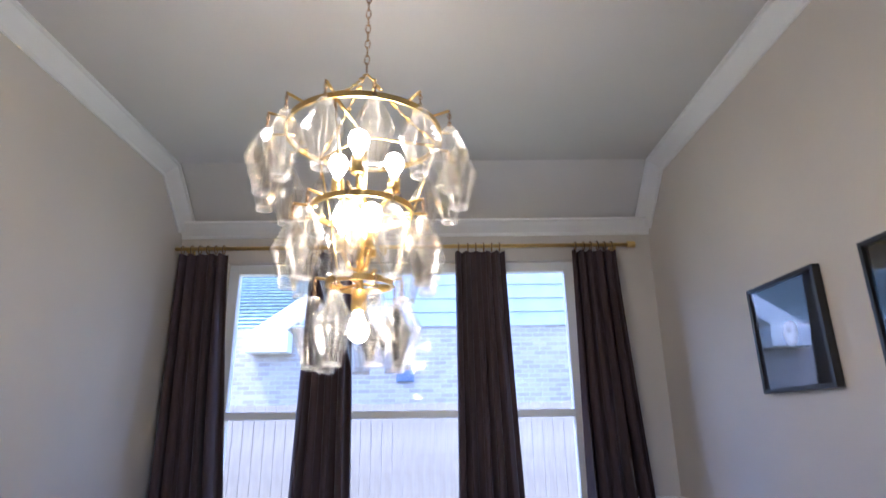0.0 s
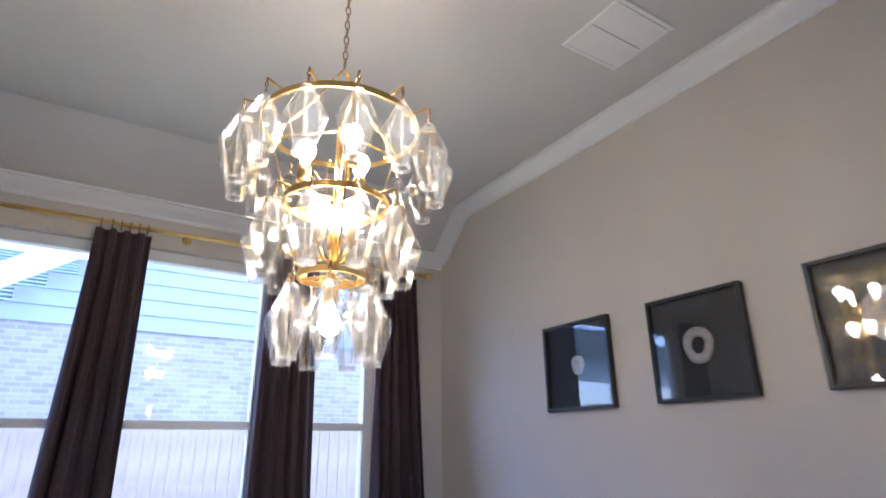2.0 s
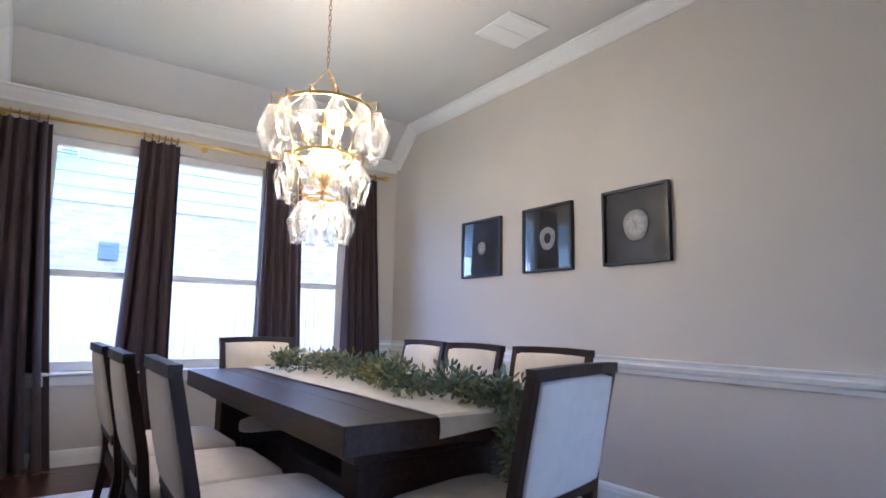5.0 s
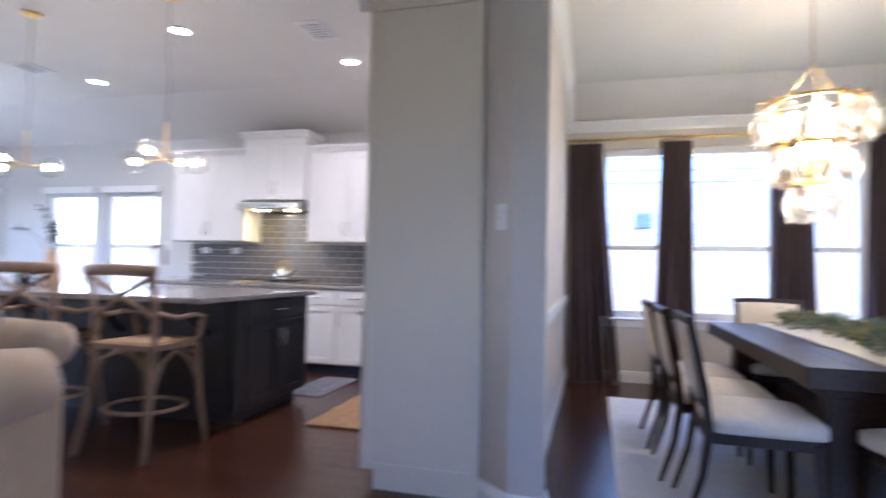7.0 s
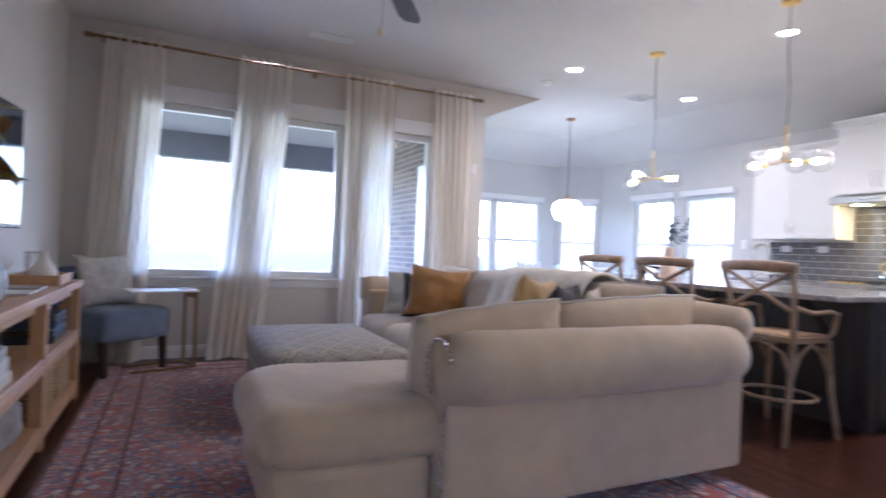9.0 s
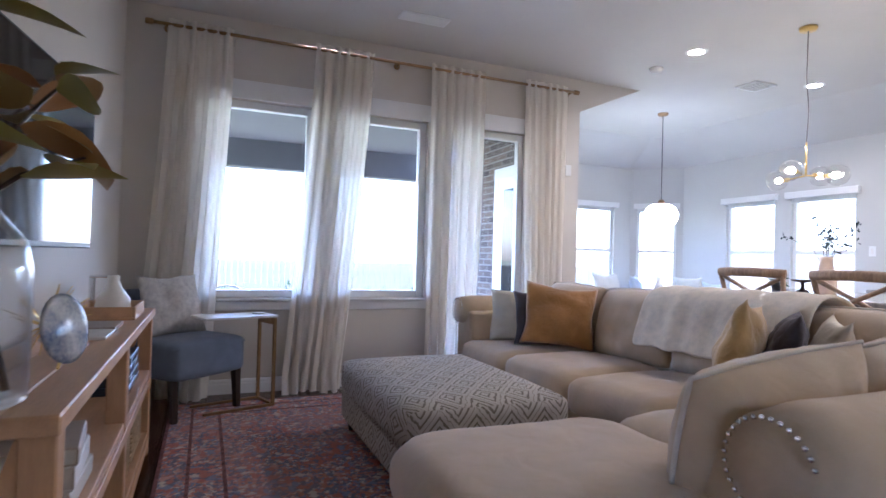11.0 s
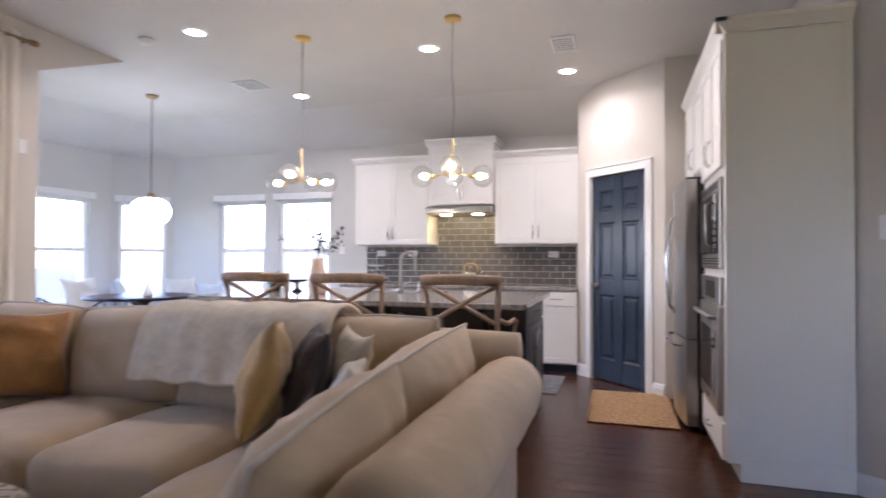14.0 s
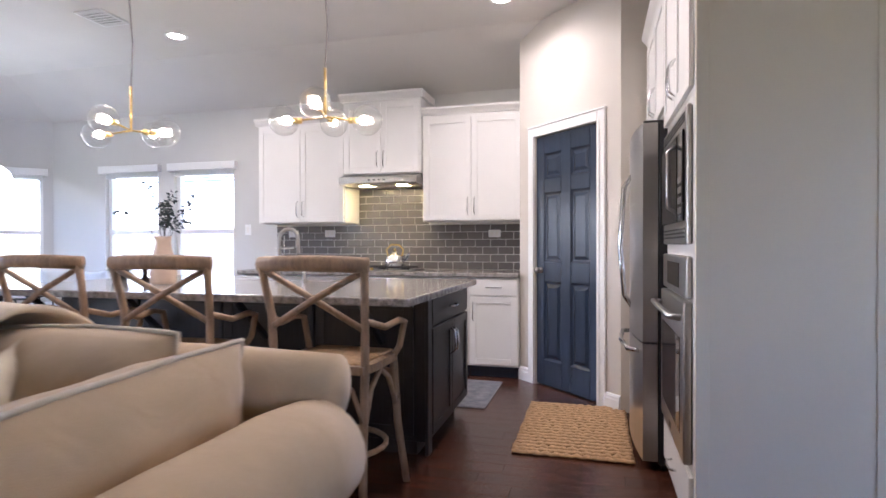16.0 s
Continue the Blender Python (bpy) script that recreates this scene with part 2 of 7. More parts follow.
def creased(m, scale, depth, warp=1.2):
    """Adds the soft broad creases of loose cloth under the weave."""
    nt = m.node_tree
    b = nt.nodes["Principled BSDF"]
    tc, nz, bp = nt.nodes.new("ShaderNodeTexCoord"), nt.nodes.new("ShaderNodeTexNoise"), nt.nodes.new("ShaderNodeBump")
    nz.inputs["Scale"].default_value, nz.inputs["Detail"].default_value, nz.inputs["Distortion"].default_value = scale, 3, warp
    bp.inputs["Strength"].default_value, bp.inputs["Distance"].default_value = 0.55, depth
    nt.links.new(tc.outputs["Object"], nz.inputs[0])
    nt.links.new(nz.outputs[0], bp.inputs["Height"])
    if b.inputs["Normal"].links:
        nt.links.new(b.inputs["Normal"].links[0].from_socket, bp.inputs["Normal"])
    nt.links.new(bp.outputs[0], b.inputs["Normal"])


creased(SOFA, 6.0, 0.010)
OAK = mat("weathered_oak", (0.31, 0.20, 0.115), 0.55, var=0.22, scale=9, bump=0.25, stretch=(5, 5, 1.2))
PINE = mat("pale_pine", (0.56, 0.34, 0.18), 0.5, var=0.10, scale=3, bump=0.12, bscale=30, stretch=(0.8, 6, 6))
PINEV = mat("pale_pine_upright", (0.56, 0.34, 0.18), 0.5, var=0.10, scale=3, bump=0.12, bscale=30, stretch=(6, 6, 0.8))
BRASS = mat("satin_brass", (0.78, 0.56, 0.20), 0.28, 1.0, var=0.05, scale=12)
AGEDBRASS = mat("aged_brass", (0.38, 0.25, 0.13), 0.38, 1.0, var=0.1, scale=12)
CHROME = mat("polished_steel", (0.75, 0.75, 0.76), 0.12, 1.0, var=0.03)
STEEL = mat("brushed_steel", (0.50, 0.48, 0.46), 0.28, 1.0, var=0.06, scale=30, stretch=(1, 1, 40))
BLACKGLASS = mat("black_glass", (0.01, 0.01, 0.012), 0.05, var=0.0)
BLACK = mat("black_satin", (0.015, 0.015, 0.016), 0.4, var=0.1)
NAVY = mat("navy_door_paint", (0.024, 0.036, 0.062), 0.22, var=0.08, scale=6, bump=0.1, bscale=60, stretch=(6, 6, 0.6))
VELVET = mat("plum_brown_velvet", (0.062, 0.038, 0.042), 0.9, var=0.18, scale=5, sheen=0.15, stretch=(1, 1, 0.2))
GLASS = pane_mat("clear_glass", 0.07, 0.9, (0.96, 0.96, 0.95), 0.03)
CRYSTAL = pane_mat("crystal_glass", 0.04, 0.5, (0.97, 0.965, 0.95), 0.02, 0.01)
# milkier copies of the crystal: refracted brightness put into alternate facets and edges
CRYSTAL_LIT = pane_mat("crystal_lit_facet", 0.10, 0.5, (0.93, 0.92, 0.89), 0.04, 0.04)
CRYSTAL_GLINT = pane_mat("crystal_edge_glint", 0.22, 0.5, (0.93, 0.92, 0.88), 0.12, 0.24)
GLAZE = pane_mat("picture_glazing", 0.055, 0.6, (1, 1, 1), 0.0)
VASEGLASS = pane_mat("vase_glass", 0.06, 0.9, (0.96, 0.965, 0.965), 0.03, 0.03)
PANE = pane_mat("window_pane", 0.02, 0.5)
GRANITE = mat("speckled_granite", (0.42, 0.39, 0.36), 0.12, var=0, scale=28, col2=(0.09, 0.08, 0.075), bscale=130)
TILE = mat("grey_glazed_tile", (0.16, 0.15, 0.145), 0.12, var=0.08, scale=5)
GROUT = mat("pale_grout", (0.84, 0.82, 0.78), 0.85, var=0.06, scale=30)
BULB = glow_mat("warm_bulb", (1.0, 0.78, 0.44), 19)
BULBC = glow_mat("lamp_globe_glow", (1.0, 0.80, 0.52), 12)
CAN = glow_mat("downlight_glow", (1.0, 0.86, 0.66), 9)
OPAL = glow_mat("opal_glass_glow", (1.0, 0.96, 0.90), 1.5)
WHITE = mat("white_ceramic", (0.80, 0.78, 0.74), 0.3, var=0.03)

# ---- the shell ----
T = 0.16          # wall thickness
H = 3.0           # flat ceiling
HW = 2.67         # wall height under the sloped ceiling edge
DX0, DX1, DY = -1.70, 1.60, 3.85     # dining room
WX, SY, NY = -7.43, -3.84, 3.74      # living west wall, south wall, kitchen north wall
NX, NSY = -9.95, 0.27                # breakfast nook


def structure(ob, label=""):
    return tagged(ob, label, "", "", "structure")


# floor: a dark bed, with boards laid on it further down
structure(box("floor", (-10.2, -4.1, -0.2), (3.4, 4.1, -0.012), GAP), "dark hardwood plank floor with a satin finish")

DWIN = [(-1.36, -0.64, 0.66, 2.40), (-0.56, 0.30, 0.66, 2.40), (0.36, 1.06, 0.66, 2.40)]
dwall = structure(part("wall_dining_north", wall_mesh("x", DY, T, DX0 - 0.1, DX1 + 0.1, -0.01, 2.72, DWIN), WALL), "greige painted wall with three tall windows")
structure(part("wall_dining_east", wall_mesh("y", DX1, T, -0.42, DY, -0.01, 3.1), WALL), "greige painted wall with white chair rail")
dw = bmesh.new()
add_prism(dw, [(DX0, DY), (DX0, 0.52), (-1.62, 0.46), (-1.62, 0.36), (-1.78, 0.36), (-1.95, 0.53), (-1.95, DY + T), (DX0, DY + T)], -0.01, 3.1)
structure(part("wall_dining_west", dw, WALL), "greige painted wall with white chair rail")
LWIN = [(-3.30, -2.42, 0.76, 2.36), (-2.26, -1.40, 0.76, 2.36), (-1.22, -0.36, 0.05, 2.36)]
structure(part("wall_living_west", wall_mesh("y", WX, -T, SY - T, NSY - 0.0, -0.01, 3.1, LWIN), WALL), "greige painted wall with three tall windows")
# the cheek above the nook opening, cut by the sloping ceiling
hb = bmesh.new()
for x in (WX, WX - T):
    hb.faces.new([hb.verts.new(p) for p in ((x, NSY, HW), (x, NSY + 0.78, H), (x, NSY, H))])
hb.faces.new([hb.verts.new(p) for p in ((WX, NSY, HW), (WX, NSY + 0.78, H), (WX - T, NSY + 0.78, H), (WX - T, NSY, HW))])
bmesh.ops.recalc_face_normals(hb, faces=hb.faces)
structure(part("wall_cheek", hb, WALL), "greige painted wall cheek beside the sloped ceiling")
# unseen opening, added so daylight reaches the oven tower's end panel
FILLWIN = [(0.15, 2.55, 0.6, 2.38)]
structure(part("wall_living_south", wall_mesh("x", SY, -T, WX - T, 3.3, -0.01, 3.1, FILLWIN), WALL), "greige painted wall behind the console")
structure(part("wall_hall_east", wall_mesh("y", 3.3, T, SY, -0.42, -0.01, 3.1), WALL), "greige painted hall wall")
structure(box("trim_jamb", (1.565, -0.60, -0.01), (1.77, -0.425, 3.0), TRIM, None, 0.006), "white painted jamb at the dining room opening")
structure(part("wall_hall_north", wall_mesh("x", -0.42, T, DX1 + 0.17, 3.3, -0.01, 3.1), WALL), "greige painted hall wall")
NWIN = [(-8.58, -7.82, 0.62, 2.02), (-7.60, -6.80, 0.62, 2.02)]
structure(part("wall_kitchen_north", wall_mesh("x", NY, T, -9.38, -1.95, -0.01, HW, NWIN), WALL_SKYLIT), "pale grey painted wall, its tone cooled for sky light")
NWW = [(0.95, 1.90, 0.62, 2.02), (1.98, 2.85, 0.62, 2.02)]
structure(part("wall_nook_west", wall_mesh("y", NX, -T, 0.85, 3.18, -0.01, HW, NWW), WALL_SKYLIT), "pale grey painted wall with windows, its tone cooled for sky light")
structure(part("wall_nook_south", wall_mesh("x", NSY, -T, -9.38, WX - T, -0.01, HW), WALL_SKYLIT), "pale grey painted wall, its tone cooled for sky light")


def diagonal(name, x, y, ang, length, holes, label):
    ob = part(name, wall_mesh("x", 0, T, 0, length, -0.01, HW, holes), WALL_SKYLIT)
    ob.matrix_basis = pose(x, y, 0, 0, 0, ang)
    return structure(ob, label)


DL = math.hypot(0.57, 0.56)
DANG = math.degrees(math.atan2(0.56, 0.57))
diagonal("wall_nook_diagonal", NX, 3.18, DANG, DL, [(0.10, 0.70, 0.62, 2.02)], "pale grey angled bay wall with a window, its tone cooled for sky light")
diagonal("wall_nook_diagonal", -9.38, NSY, 180 - DANG, DL, [], "pale grey angled bay wall, its tone cooled for sky light")
# pantry: angled wall with the door
PA, PB = Vector((-3.54, 3.17, 0)), Vector((-2.74, 2.36, 0))
PLEN = (PB - PA).length
PANG = math.degrees(math.atan2(PB.y - PA.y, PB.x - PA.x))
DOOR0 = 0.21
DOORW = 0.72
ob = part("wall_pantry", wall_mesh("x", 0, 0.12, 0, PLEN, -0.01, 3.05, [(DOOR0, DOOR0 + DOORW, -0.01, 2.05)]), WALL)
ob.matrix_basis = pose(PA.x, PA.y, 0, 0, 0, PANG)
structure(ob, "greige angled pantry wall")
structure(part("wall_pantry_side", wall_mesh("y", PA.x, 0.12, PA.y + 0.004, NY, -0.01, 3.0), WALL), "greige pantry side wall")
structure(part("wall_pantry_east", wall_mesh("x", PB.y, 0.12, PB.x, -1.95, -0.01, 3.05), WALL), "greige wall beside the refrigerator")

# ceilings
bm = bmesh.new()
D = 0.78
k = D * math.tan(radians(22.5))
outer = [(WX - T / 2, NSY), (-9.38, NSY), (NX, 0.85), (NX, 3.18), (-9.38, NY), (-1.95, NY)]
inner = [(WX - T / 2, NSY + D), (-9.38 + k, NSY + D), (NX + D, 0.85 + k), (NX + D, 3.18 - k), (-9.38 + k, NY - D), (-1.95, NY - D)]
vo = [bm.verts.new((x, y, HW)) for x, y in outer]
vi = [bm.verts.new((x, y, H)) for x, y in inner]
for a in range(5):
    bm.faces.new((vo[a], vo[a + 1], vi[a + 1], vi[a]))
bm.faces.new(vi[::-1])
for rect in ((WX - T, SY - T, -1.95, NSY + D), (-1.95, SY - T, 3.46, 0.42)):
    x0, y0, x1, y1 = rect
    bm.faces.new([bm.verts.new((x, y, H)) for x, y in ((x0, y0), (x0, y1), (x1, y1), (x1, y0))])
bm.faces.new([bm.verts.new((x, y, H)) for x, y in ((WX - T / 2, NSY + D), (-1.95, NSY + D), (-1.95, NY - D))])
structure(part("ceiling", bm, CEIL), "flat painted ceiling with sloped edges")
bm = bmesh.new()
DB = 3.50
bm.faces.new([bm.verts.new(p) for p in ((-1.8, 0.42, H), (-1.8, DB, H), (1.65, DB, H), (1.65, 0.42, H))])
bm.faces.new([bm.verts.new(p) for p in ((-1.8, DB, H), (-1.8, DY + 0.05, 2.655), (1.65, DY + 0.05, 2.655), (1.65, DB, H))])
structure(part("ceiling_dining", bm, CEIL), "painted ceiling sloping down to the window wall")

# mouldings
CROWN = [(0, -0.105), (0.012, -0.105), (0.016, -0.085), (0.03, -0.07), (0.055, -0.045), (0.075, -0.02), (0.09, -0.016), (0.09, -0.002), (0, -0.002)]
RAIL = [(0, -0.045), (0.014, -0.045), (0.016, -0.02), (0.028, -0.012), (0.034, 0.01), (0.024, 0.02), (0.024, 0.034), (0.034, 0.04), (0.034, 0.05), (0, 0.05)]
BASE = [(0, 0), (0.018, 0), (0.018, 0.075), (0.014, 0.088), (0.014, 0.098), (0.008, 0.112), (0, 0.115)]


def run(name, prof, a, b, out, label, z=0.0):
    return structure(part(name, add_profile(bmesh.new(), prof, (*a, z), (*b, z), out), TRIM), label)


run("trim_crown", CROWN, (DX0, DY), (DX1, DY), (0, -1, 0), "white crown moulding", 2.685)
for x, s in ((DX0, 1), (DX1, -1)):
    run("trim_crown", CROWN, (x, 0.4 if s > 0 else -0.42), (x, DB + 0.02), (s, 0, 0), "white crown moulding", H)
    bmc = bmesh.new()
    pa, pb = Vector((x, DB, H)), Vector((x, DY - 0.002, 2.68))
    along = (pb - pa).normalized()
    nrm = Vector((0, along.z, -along.y))
    if nrm.z > 0:
        nrm = -nrm
    ra = [bmc.verts.new(pa + Vector((s * d, 0, 0)) - nrm * z) for d, z in CROWN]
    rb = [bmc.verts.new(pb + Vector((s * d, 0, 0)) - nrm * z) for d, z in CROWN]
    n = len(CROWN)
    for q in range(n):
        bmc.faces.new((ra[q], ra[(q + 1) % n], rb[(q + 1) % n], rb[q]))
    bmesh.ops.recalc_face_normals(bmc, faces=bmc.faces)
    structure(part("trim_crown", bmc, TRIM), "white crown moulding along the ceiling slope")
for a, b, o in (((DX0, 0.53), (DX0, DY), (1, 0, 0)), ((DX1, -0.42), (DX1, DY), (-1, 0, 0)), ((DX0, DY), (DWIN[0][0] - 0.06, DY), (0, -1, 0)), ((DWIN[2][1] + 0.06, DY), (DX1, DY), (0, -1, 0))):
    run("trim_chair_rail", RAIL, a, b, o, "white chair rail moulding", 0.82)
for a, b, o in (((DX0, 0.53), (DX0, DY), (1, 0, 0)), ((DX1, -0.42), (DX1, DY), (-1, 0, 0)), ((DX0, DY), (DX1, DY), (0, -1, 0)),
                ((WX, SY), (WX, NSY), (1, 0, 0)), ((WX, SY), (3.3, SY), (0, 1, 0)), ((-1.62, 0.36), (-1.78, 0.36), (0, -1, 0)),
                ((-1.78, 0.36), (-1.95, 0.53), (-0.707, -0.707, 0)), ((-1.62, 0.47), (-1.62, 0.36), (1, 0, 0)), ((NX, 0.85), (NX, 3.18), (1, 0, 0)), ((-9.38, NY), (-6.3, NY), (0, -1, 0)),
                ((PA.x, PA.y), (PA.x + 0.14 * 0.70, PA.y - 0.14 * 0.71), (-0.71, -0.70, 0)), ((PB.x, PB.y), (PB.x - 0.17 * 0.70, PB.y + 0.17 * 0.71), (-0.71, -0.70, 0)), ((3.3, SY), (3.3, -0.42), (-1, 0, 0))):
    run("baseboard", BASE, a, b, o, "white baseboard")


def window(name, axis, at, out, hole, label, mid=None, sill=True, casing=0.0, frame_w=0.045, parent_pose=None, blind=0.0):
    """A window in a hole (a, b, z, z). out: +1 or -1, the way outdoors along the other axis."""
    a, b, z0, z1 = hole
    root = thing(name, label, "window", kind="structure")
    if parent_pose is not None:
        root.matrix_basis = parent_pose

    def bx(nm, u0, u1, w0, w1, za, zb, m, bev=0.004):
        w0, w1 = at + out * w0, at + out * w1
        lo, hi = ((u0, min(w0, w1), za), (u1, max(w0, w1), zb))
        if axis == "y":
            lo, hi = (lo[1], lo[0], lo[2]), (hi[1], hi[0], hi[2])
        return box(nm, lo, hi, m, root, bev)

    f = frame_w
    bx("window_frame", a, a + f, 0.05, 0.12, z0, z1, TRIM)
    bx("window_frame", b - f, b, 0.05, 0.12, z0, z1, TRIM)
    bx("window_frame", a + f, b - f, 0.05, 0.12, z1 - f, z1, TRIM)
    bx("window_frame", a + f, b - f, 0.05, 0.12, z0, z0 + f, TRIM)
    if mid:
        bx("meeting_rail", a + f, b - f, 0.045, 0.11, mid - 0.025, mid + 0.025, TRIM)
        panes = ((z0 + f, mid - 0.025), (mid + 0.025, z1 - f))
    else:
        panes = ((z0 + f, z1 - f),)
    for p, q in panes:
        pane = bx("pane", a + f, b - f, 0.08, 0.086, p, q, PANE, 0)
        pane.visible_shadow = False
    if sill:
        bx("window_sill", a - 0.04, b + 0.04, -0.045, 0.05, z0 - 0.028, z0 - 0.002, TRIM, 0.008)
        bx("apron", a - 0.02, b + 0.02, -0.016, -0.001, z0 - 0.10, z0 - 0.028, TRIM)
    if casing:
        bx("head_casing", a - 0.09, b + 0.09, -0.022, -0.001, z1, z1 + casing, TRIM)
    if blind:
        bx("blind_valance", a - 0.05, b + 0.05, -0.06, -0.002, z1 - 0.01, z1 + 0.075, TRIM)
        for q in range(int(blind / 0.012)):
            bx("slat", a + 0.01, b - 0.01, -0.005, 0.045, z1 - 0.018 - q * 0.012, z1 - 0.012 - q * 0.012, TRIM, 0)
    return root


for h in DWIN:
    window("window_dining", "x", DY, 1, h, "tall white double-hung window with a clear pane", mid=1.375, casing=0.0, frame_w=0.068)
for n, h in enumerate(LWIN):
    window("window_living", "y", WX, -1, h, "tall unseen white window added to let fill daylight in", casing=0.15, sill=n < 2, frame_w=0.062)
# the added window behind the camera path, there for its light only
for h in FILLWIN:
    window("window_hall_fill", "x", SY, -1, h, "unseen white window added to let fill daylight in", sill=True, frame_w=0.05)
for h in NWIN:
    window("window_nook", "x", NY, 1, h, "white window with a raised blind", mid=1.32, blind=0.07)
for h in NWW:
    window("window_nook", "y", NX, -1, h, "white window with a raised blind", mid=1.32, blind=0.07)
window("window_nook", "x", 0, 1, (0.10, 0.70, 0.62, 2.02), "narrow white window with a raised blind", mid=1.32, blind=0.07, parent_pose=pose(NX, 3.18, 0, 0, 0, DANG))

# ---- dining room ----


def curtain(name, axis, at, out, a0, a1, b0, b1, ztop, zbot, material, label, folds=7, depth=0.045, group="", flare=0.10, rings=True, ringmat=None, seed=1, header=0.0):
    """A hanging curtain with folds: at the top from a0 to a1, at the bottom from b0 to b1, along an axis; out: the way into the room."""
    rnd = random.Random(seed)
    root = thing(name, label, "curtain", group=group)
    nu, nv = folds * 10, 26
    ph = [rnd.uniform(0, 6.28) for _ in range(5)]
    bm = bmesh.new()
    grid = []
    for j in range(nv + 1):
        v = j / nv
        z = ztop + (zbot - ztop) * v
        row = []
        for i in range(nu + 1):
            u = i / nu
            e = v ** 1.3
            c = (a0 + (a1 - a0) * u) * (1 - e) + (b0 + (b1 - b0) * u) * e
            amp = depth * (0.55 + 0.6 * v)
            w = amp * math.sin(u * folds * 6.283 + 0.8 * math.sin(v * 2.2 + ph[0])) + 0.35 * amp * math.sin(u * folds * 2.7 * 3.1 + ph[1] + v * 1.7)
            w += 0.02 * v * math.sin(u * 5 + ph[2] + 3 * v)
            w *= 0.55 + 0.9 * abs(noise.noise(Vector((u * folds * 0.7 + seed * 3.1, v * 0.9, seed))) + 0.35)
            c += 0.018 * noise.noise(Vector((u * folds * 1.3, v * 1.6, seed * 1.7))) * v
            c += 0.012 * math.sin(u * folds * 12.566 + ph[3]) * (0.4 + v)
            if v > 0.97:
                w += flare * (v - 0.97) / 0.03 * (0.5 + 0.5 * math.sin(u * 9 + ph[4]))
            p = at + out * (0.075 + w)
            row.append(bm.verts.new((c, p, z) if axis == "x" else (p, c, z)))
        grid.append(row)
    for j in range(nv):
        for i in range(nu):
            bm.faces.new((grid[j][i], grid[j][i + 1], grid[j + 1][i + 1], grid[j + 1][i]))
    cloth = part("cloth", bm, material, root, smooth=True)
    if rings:
        for k in range(6):
            c = a0 + (a1 - a0) * (k + 0.5) / 6
            z = ztop + 0.032
            ring = [(c + 0.008 * k % 0.01, at + out * (0.075 + 0.026 * math.cos(a)), z + 0.030 * math.sin(a)) for a in (6.283 * q / 12 for q in range(13))]
            if axis == "y":
                ring = [(p[1], p[0], p[2]) for p in ring]
            tube("ring", ring, 0.0042, ringmat, root, 6)
    return root


def rod(name, axis, at, out, a0, a1, z, brackets, label, r=0.014, metal=None):
    metal = metal or BRASS
    root = thing(name, label, "curtain rod")

    def P(u, w, zz):
        return (u, at + out * w, zz) if axis == "x" else (at + out * w, u, zz)

    tube("pole", [P(a0, 0.075, z), P(a1, 0.075, z)], r, metal, root, 12)
    for e, s in ((a0, -1), (a1, 1)):
        tube("finial", [P(e - s * 0.005, 0.075, z), P(e + s * 0.045, 0.075, z), P(e + s * 0.05, 0.075, z)], [r * 1.7, r * 1.7, r * 1.3], metal, root, 12)
    for b in brackets:
        tube("bracket", [P(b, 0.0, z - 0.012), P(b, 0.075, z - 0.012)], 0.011, metal, root, 8)
        tube("bracket_plate", [P(b, 0.0, z - 0.012), P(b, 0.006, z - 0.012)], 0.028, metal, root, 12)
    return root


rod("curtain_rod", "x", DY, -1, -1.72, 1.42, 2.485, (-1.62, -0.28, 1.33), "satin brass curtain rod above the dining windows")
for n, (a0, a1, b0, b1) in enumerate(((-1.68, -1.34, -1.66, -1.16), (-0.77, -0.48, -0.86, -0.42), (0.22, 0.56, 0.20, 0.66), (1.03, 1.33, 1.00, 1.50))):
    curtain("curtain", "x", DY, -1, a0, a1, b0, b1, 2.445, 0.005, VELVET, "floor-length dark plum-brown velvet curtain on brass rings", 5 if n != 1 else 4, 0.05, "dining curtains", 0.08, True, AGEDBRASS, 10 + n)

# table
TX0, TX1, TY0, TY1 = -0.56, 0.44, 0.41, 2.50
table = thing("dining_table", "long espresso-stained wooden dining table with a thick top", "table", (TX0 + TX1) / 2, (TY0 + TY1) / 2)
cx, cy = (TX0 + TX1) / 2, (TY0 + TY1) / 2
hw, hl = (TX1 - TX0) / 2, (TY1 - TY0) / 2
nb = 5
for q in range(nb):
    box("plank", (-hw + 2 * hw * q / nb + 0.0006, -hl, 0.672), (-hw + 2 * hw * (q + 1) / nb - 0.0006, hl, 0.76), DARKWOOD, table, 0.002)
box("apron", (-hw + 0.10, -hl + 0.13, 0.615), (hw - 0.10, hl - 0.13, 0.672), DARKWOOD, table, 0.003)
for s in (-1, 1):
    box("leg_panel", (-hw + 0.13, s * (hl - 0.22) - 0.06, 0.006), (hw - 0.13, s * (hl - 0.22) + 0.06, 0.615), DARKWOOD, table, 0.004)
box("stretcher", (-0.10, -hl + 0.28, 0.10), (0.10, hl - 0.28, 0.38), DARKWOOD, table, 0.004)

RUN = mat("ivory_runner_linen", (0.72, 0.69, 0.64), 0.95, var=0.05, scale=30, bump=0.4, bscale=400)
bm = bmesh.new()
prof = [(TY0 - 0.006, 0.695)] + [(TY0 - 0.006, 0.72), (TY0 - 0.004, 0.757), (TY0 + 0.01, 0.7635)] + [(TY0 + 0.2 * q, 0.763 + 0.0015 * (q % 2)) for q in range(1, 11)] + [(TY1 - 0.01, 0.7635), (TY1 + 0.005, 0.755), (TY1 + 0.006, 0.68)]
rows = []
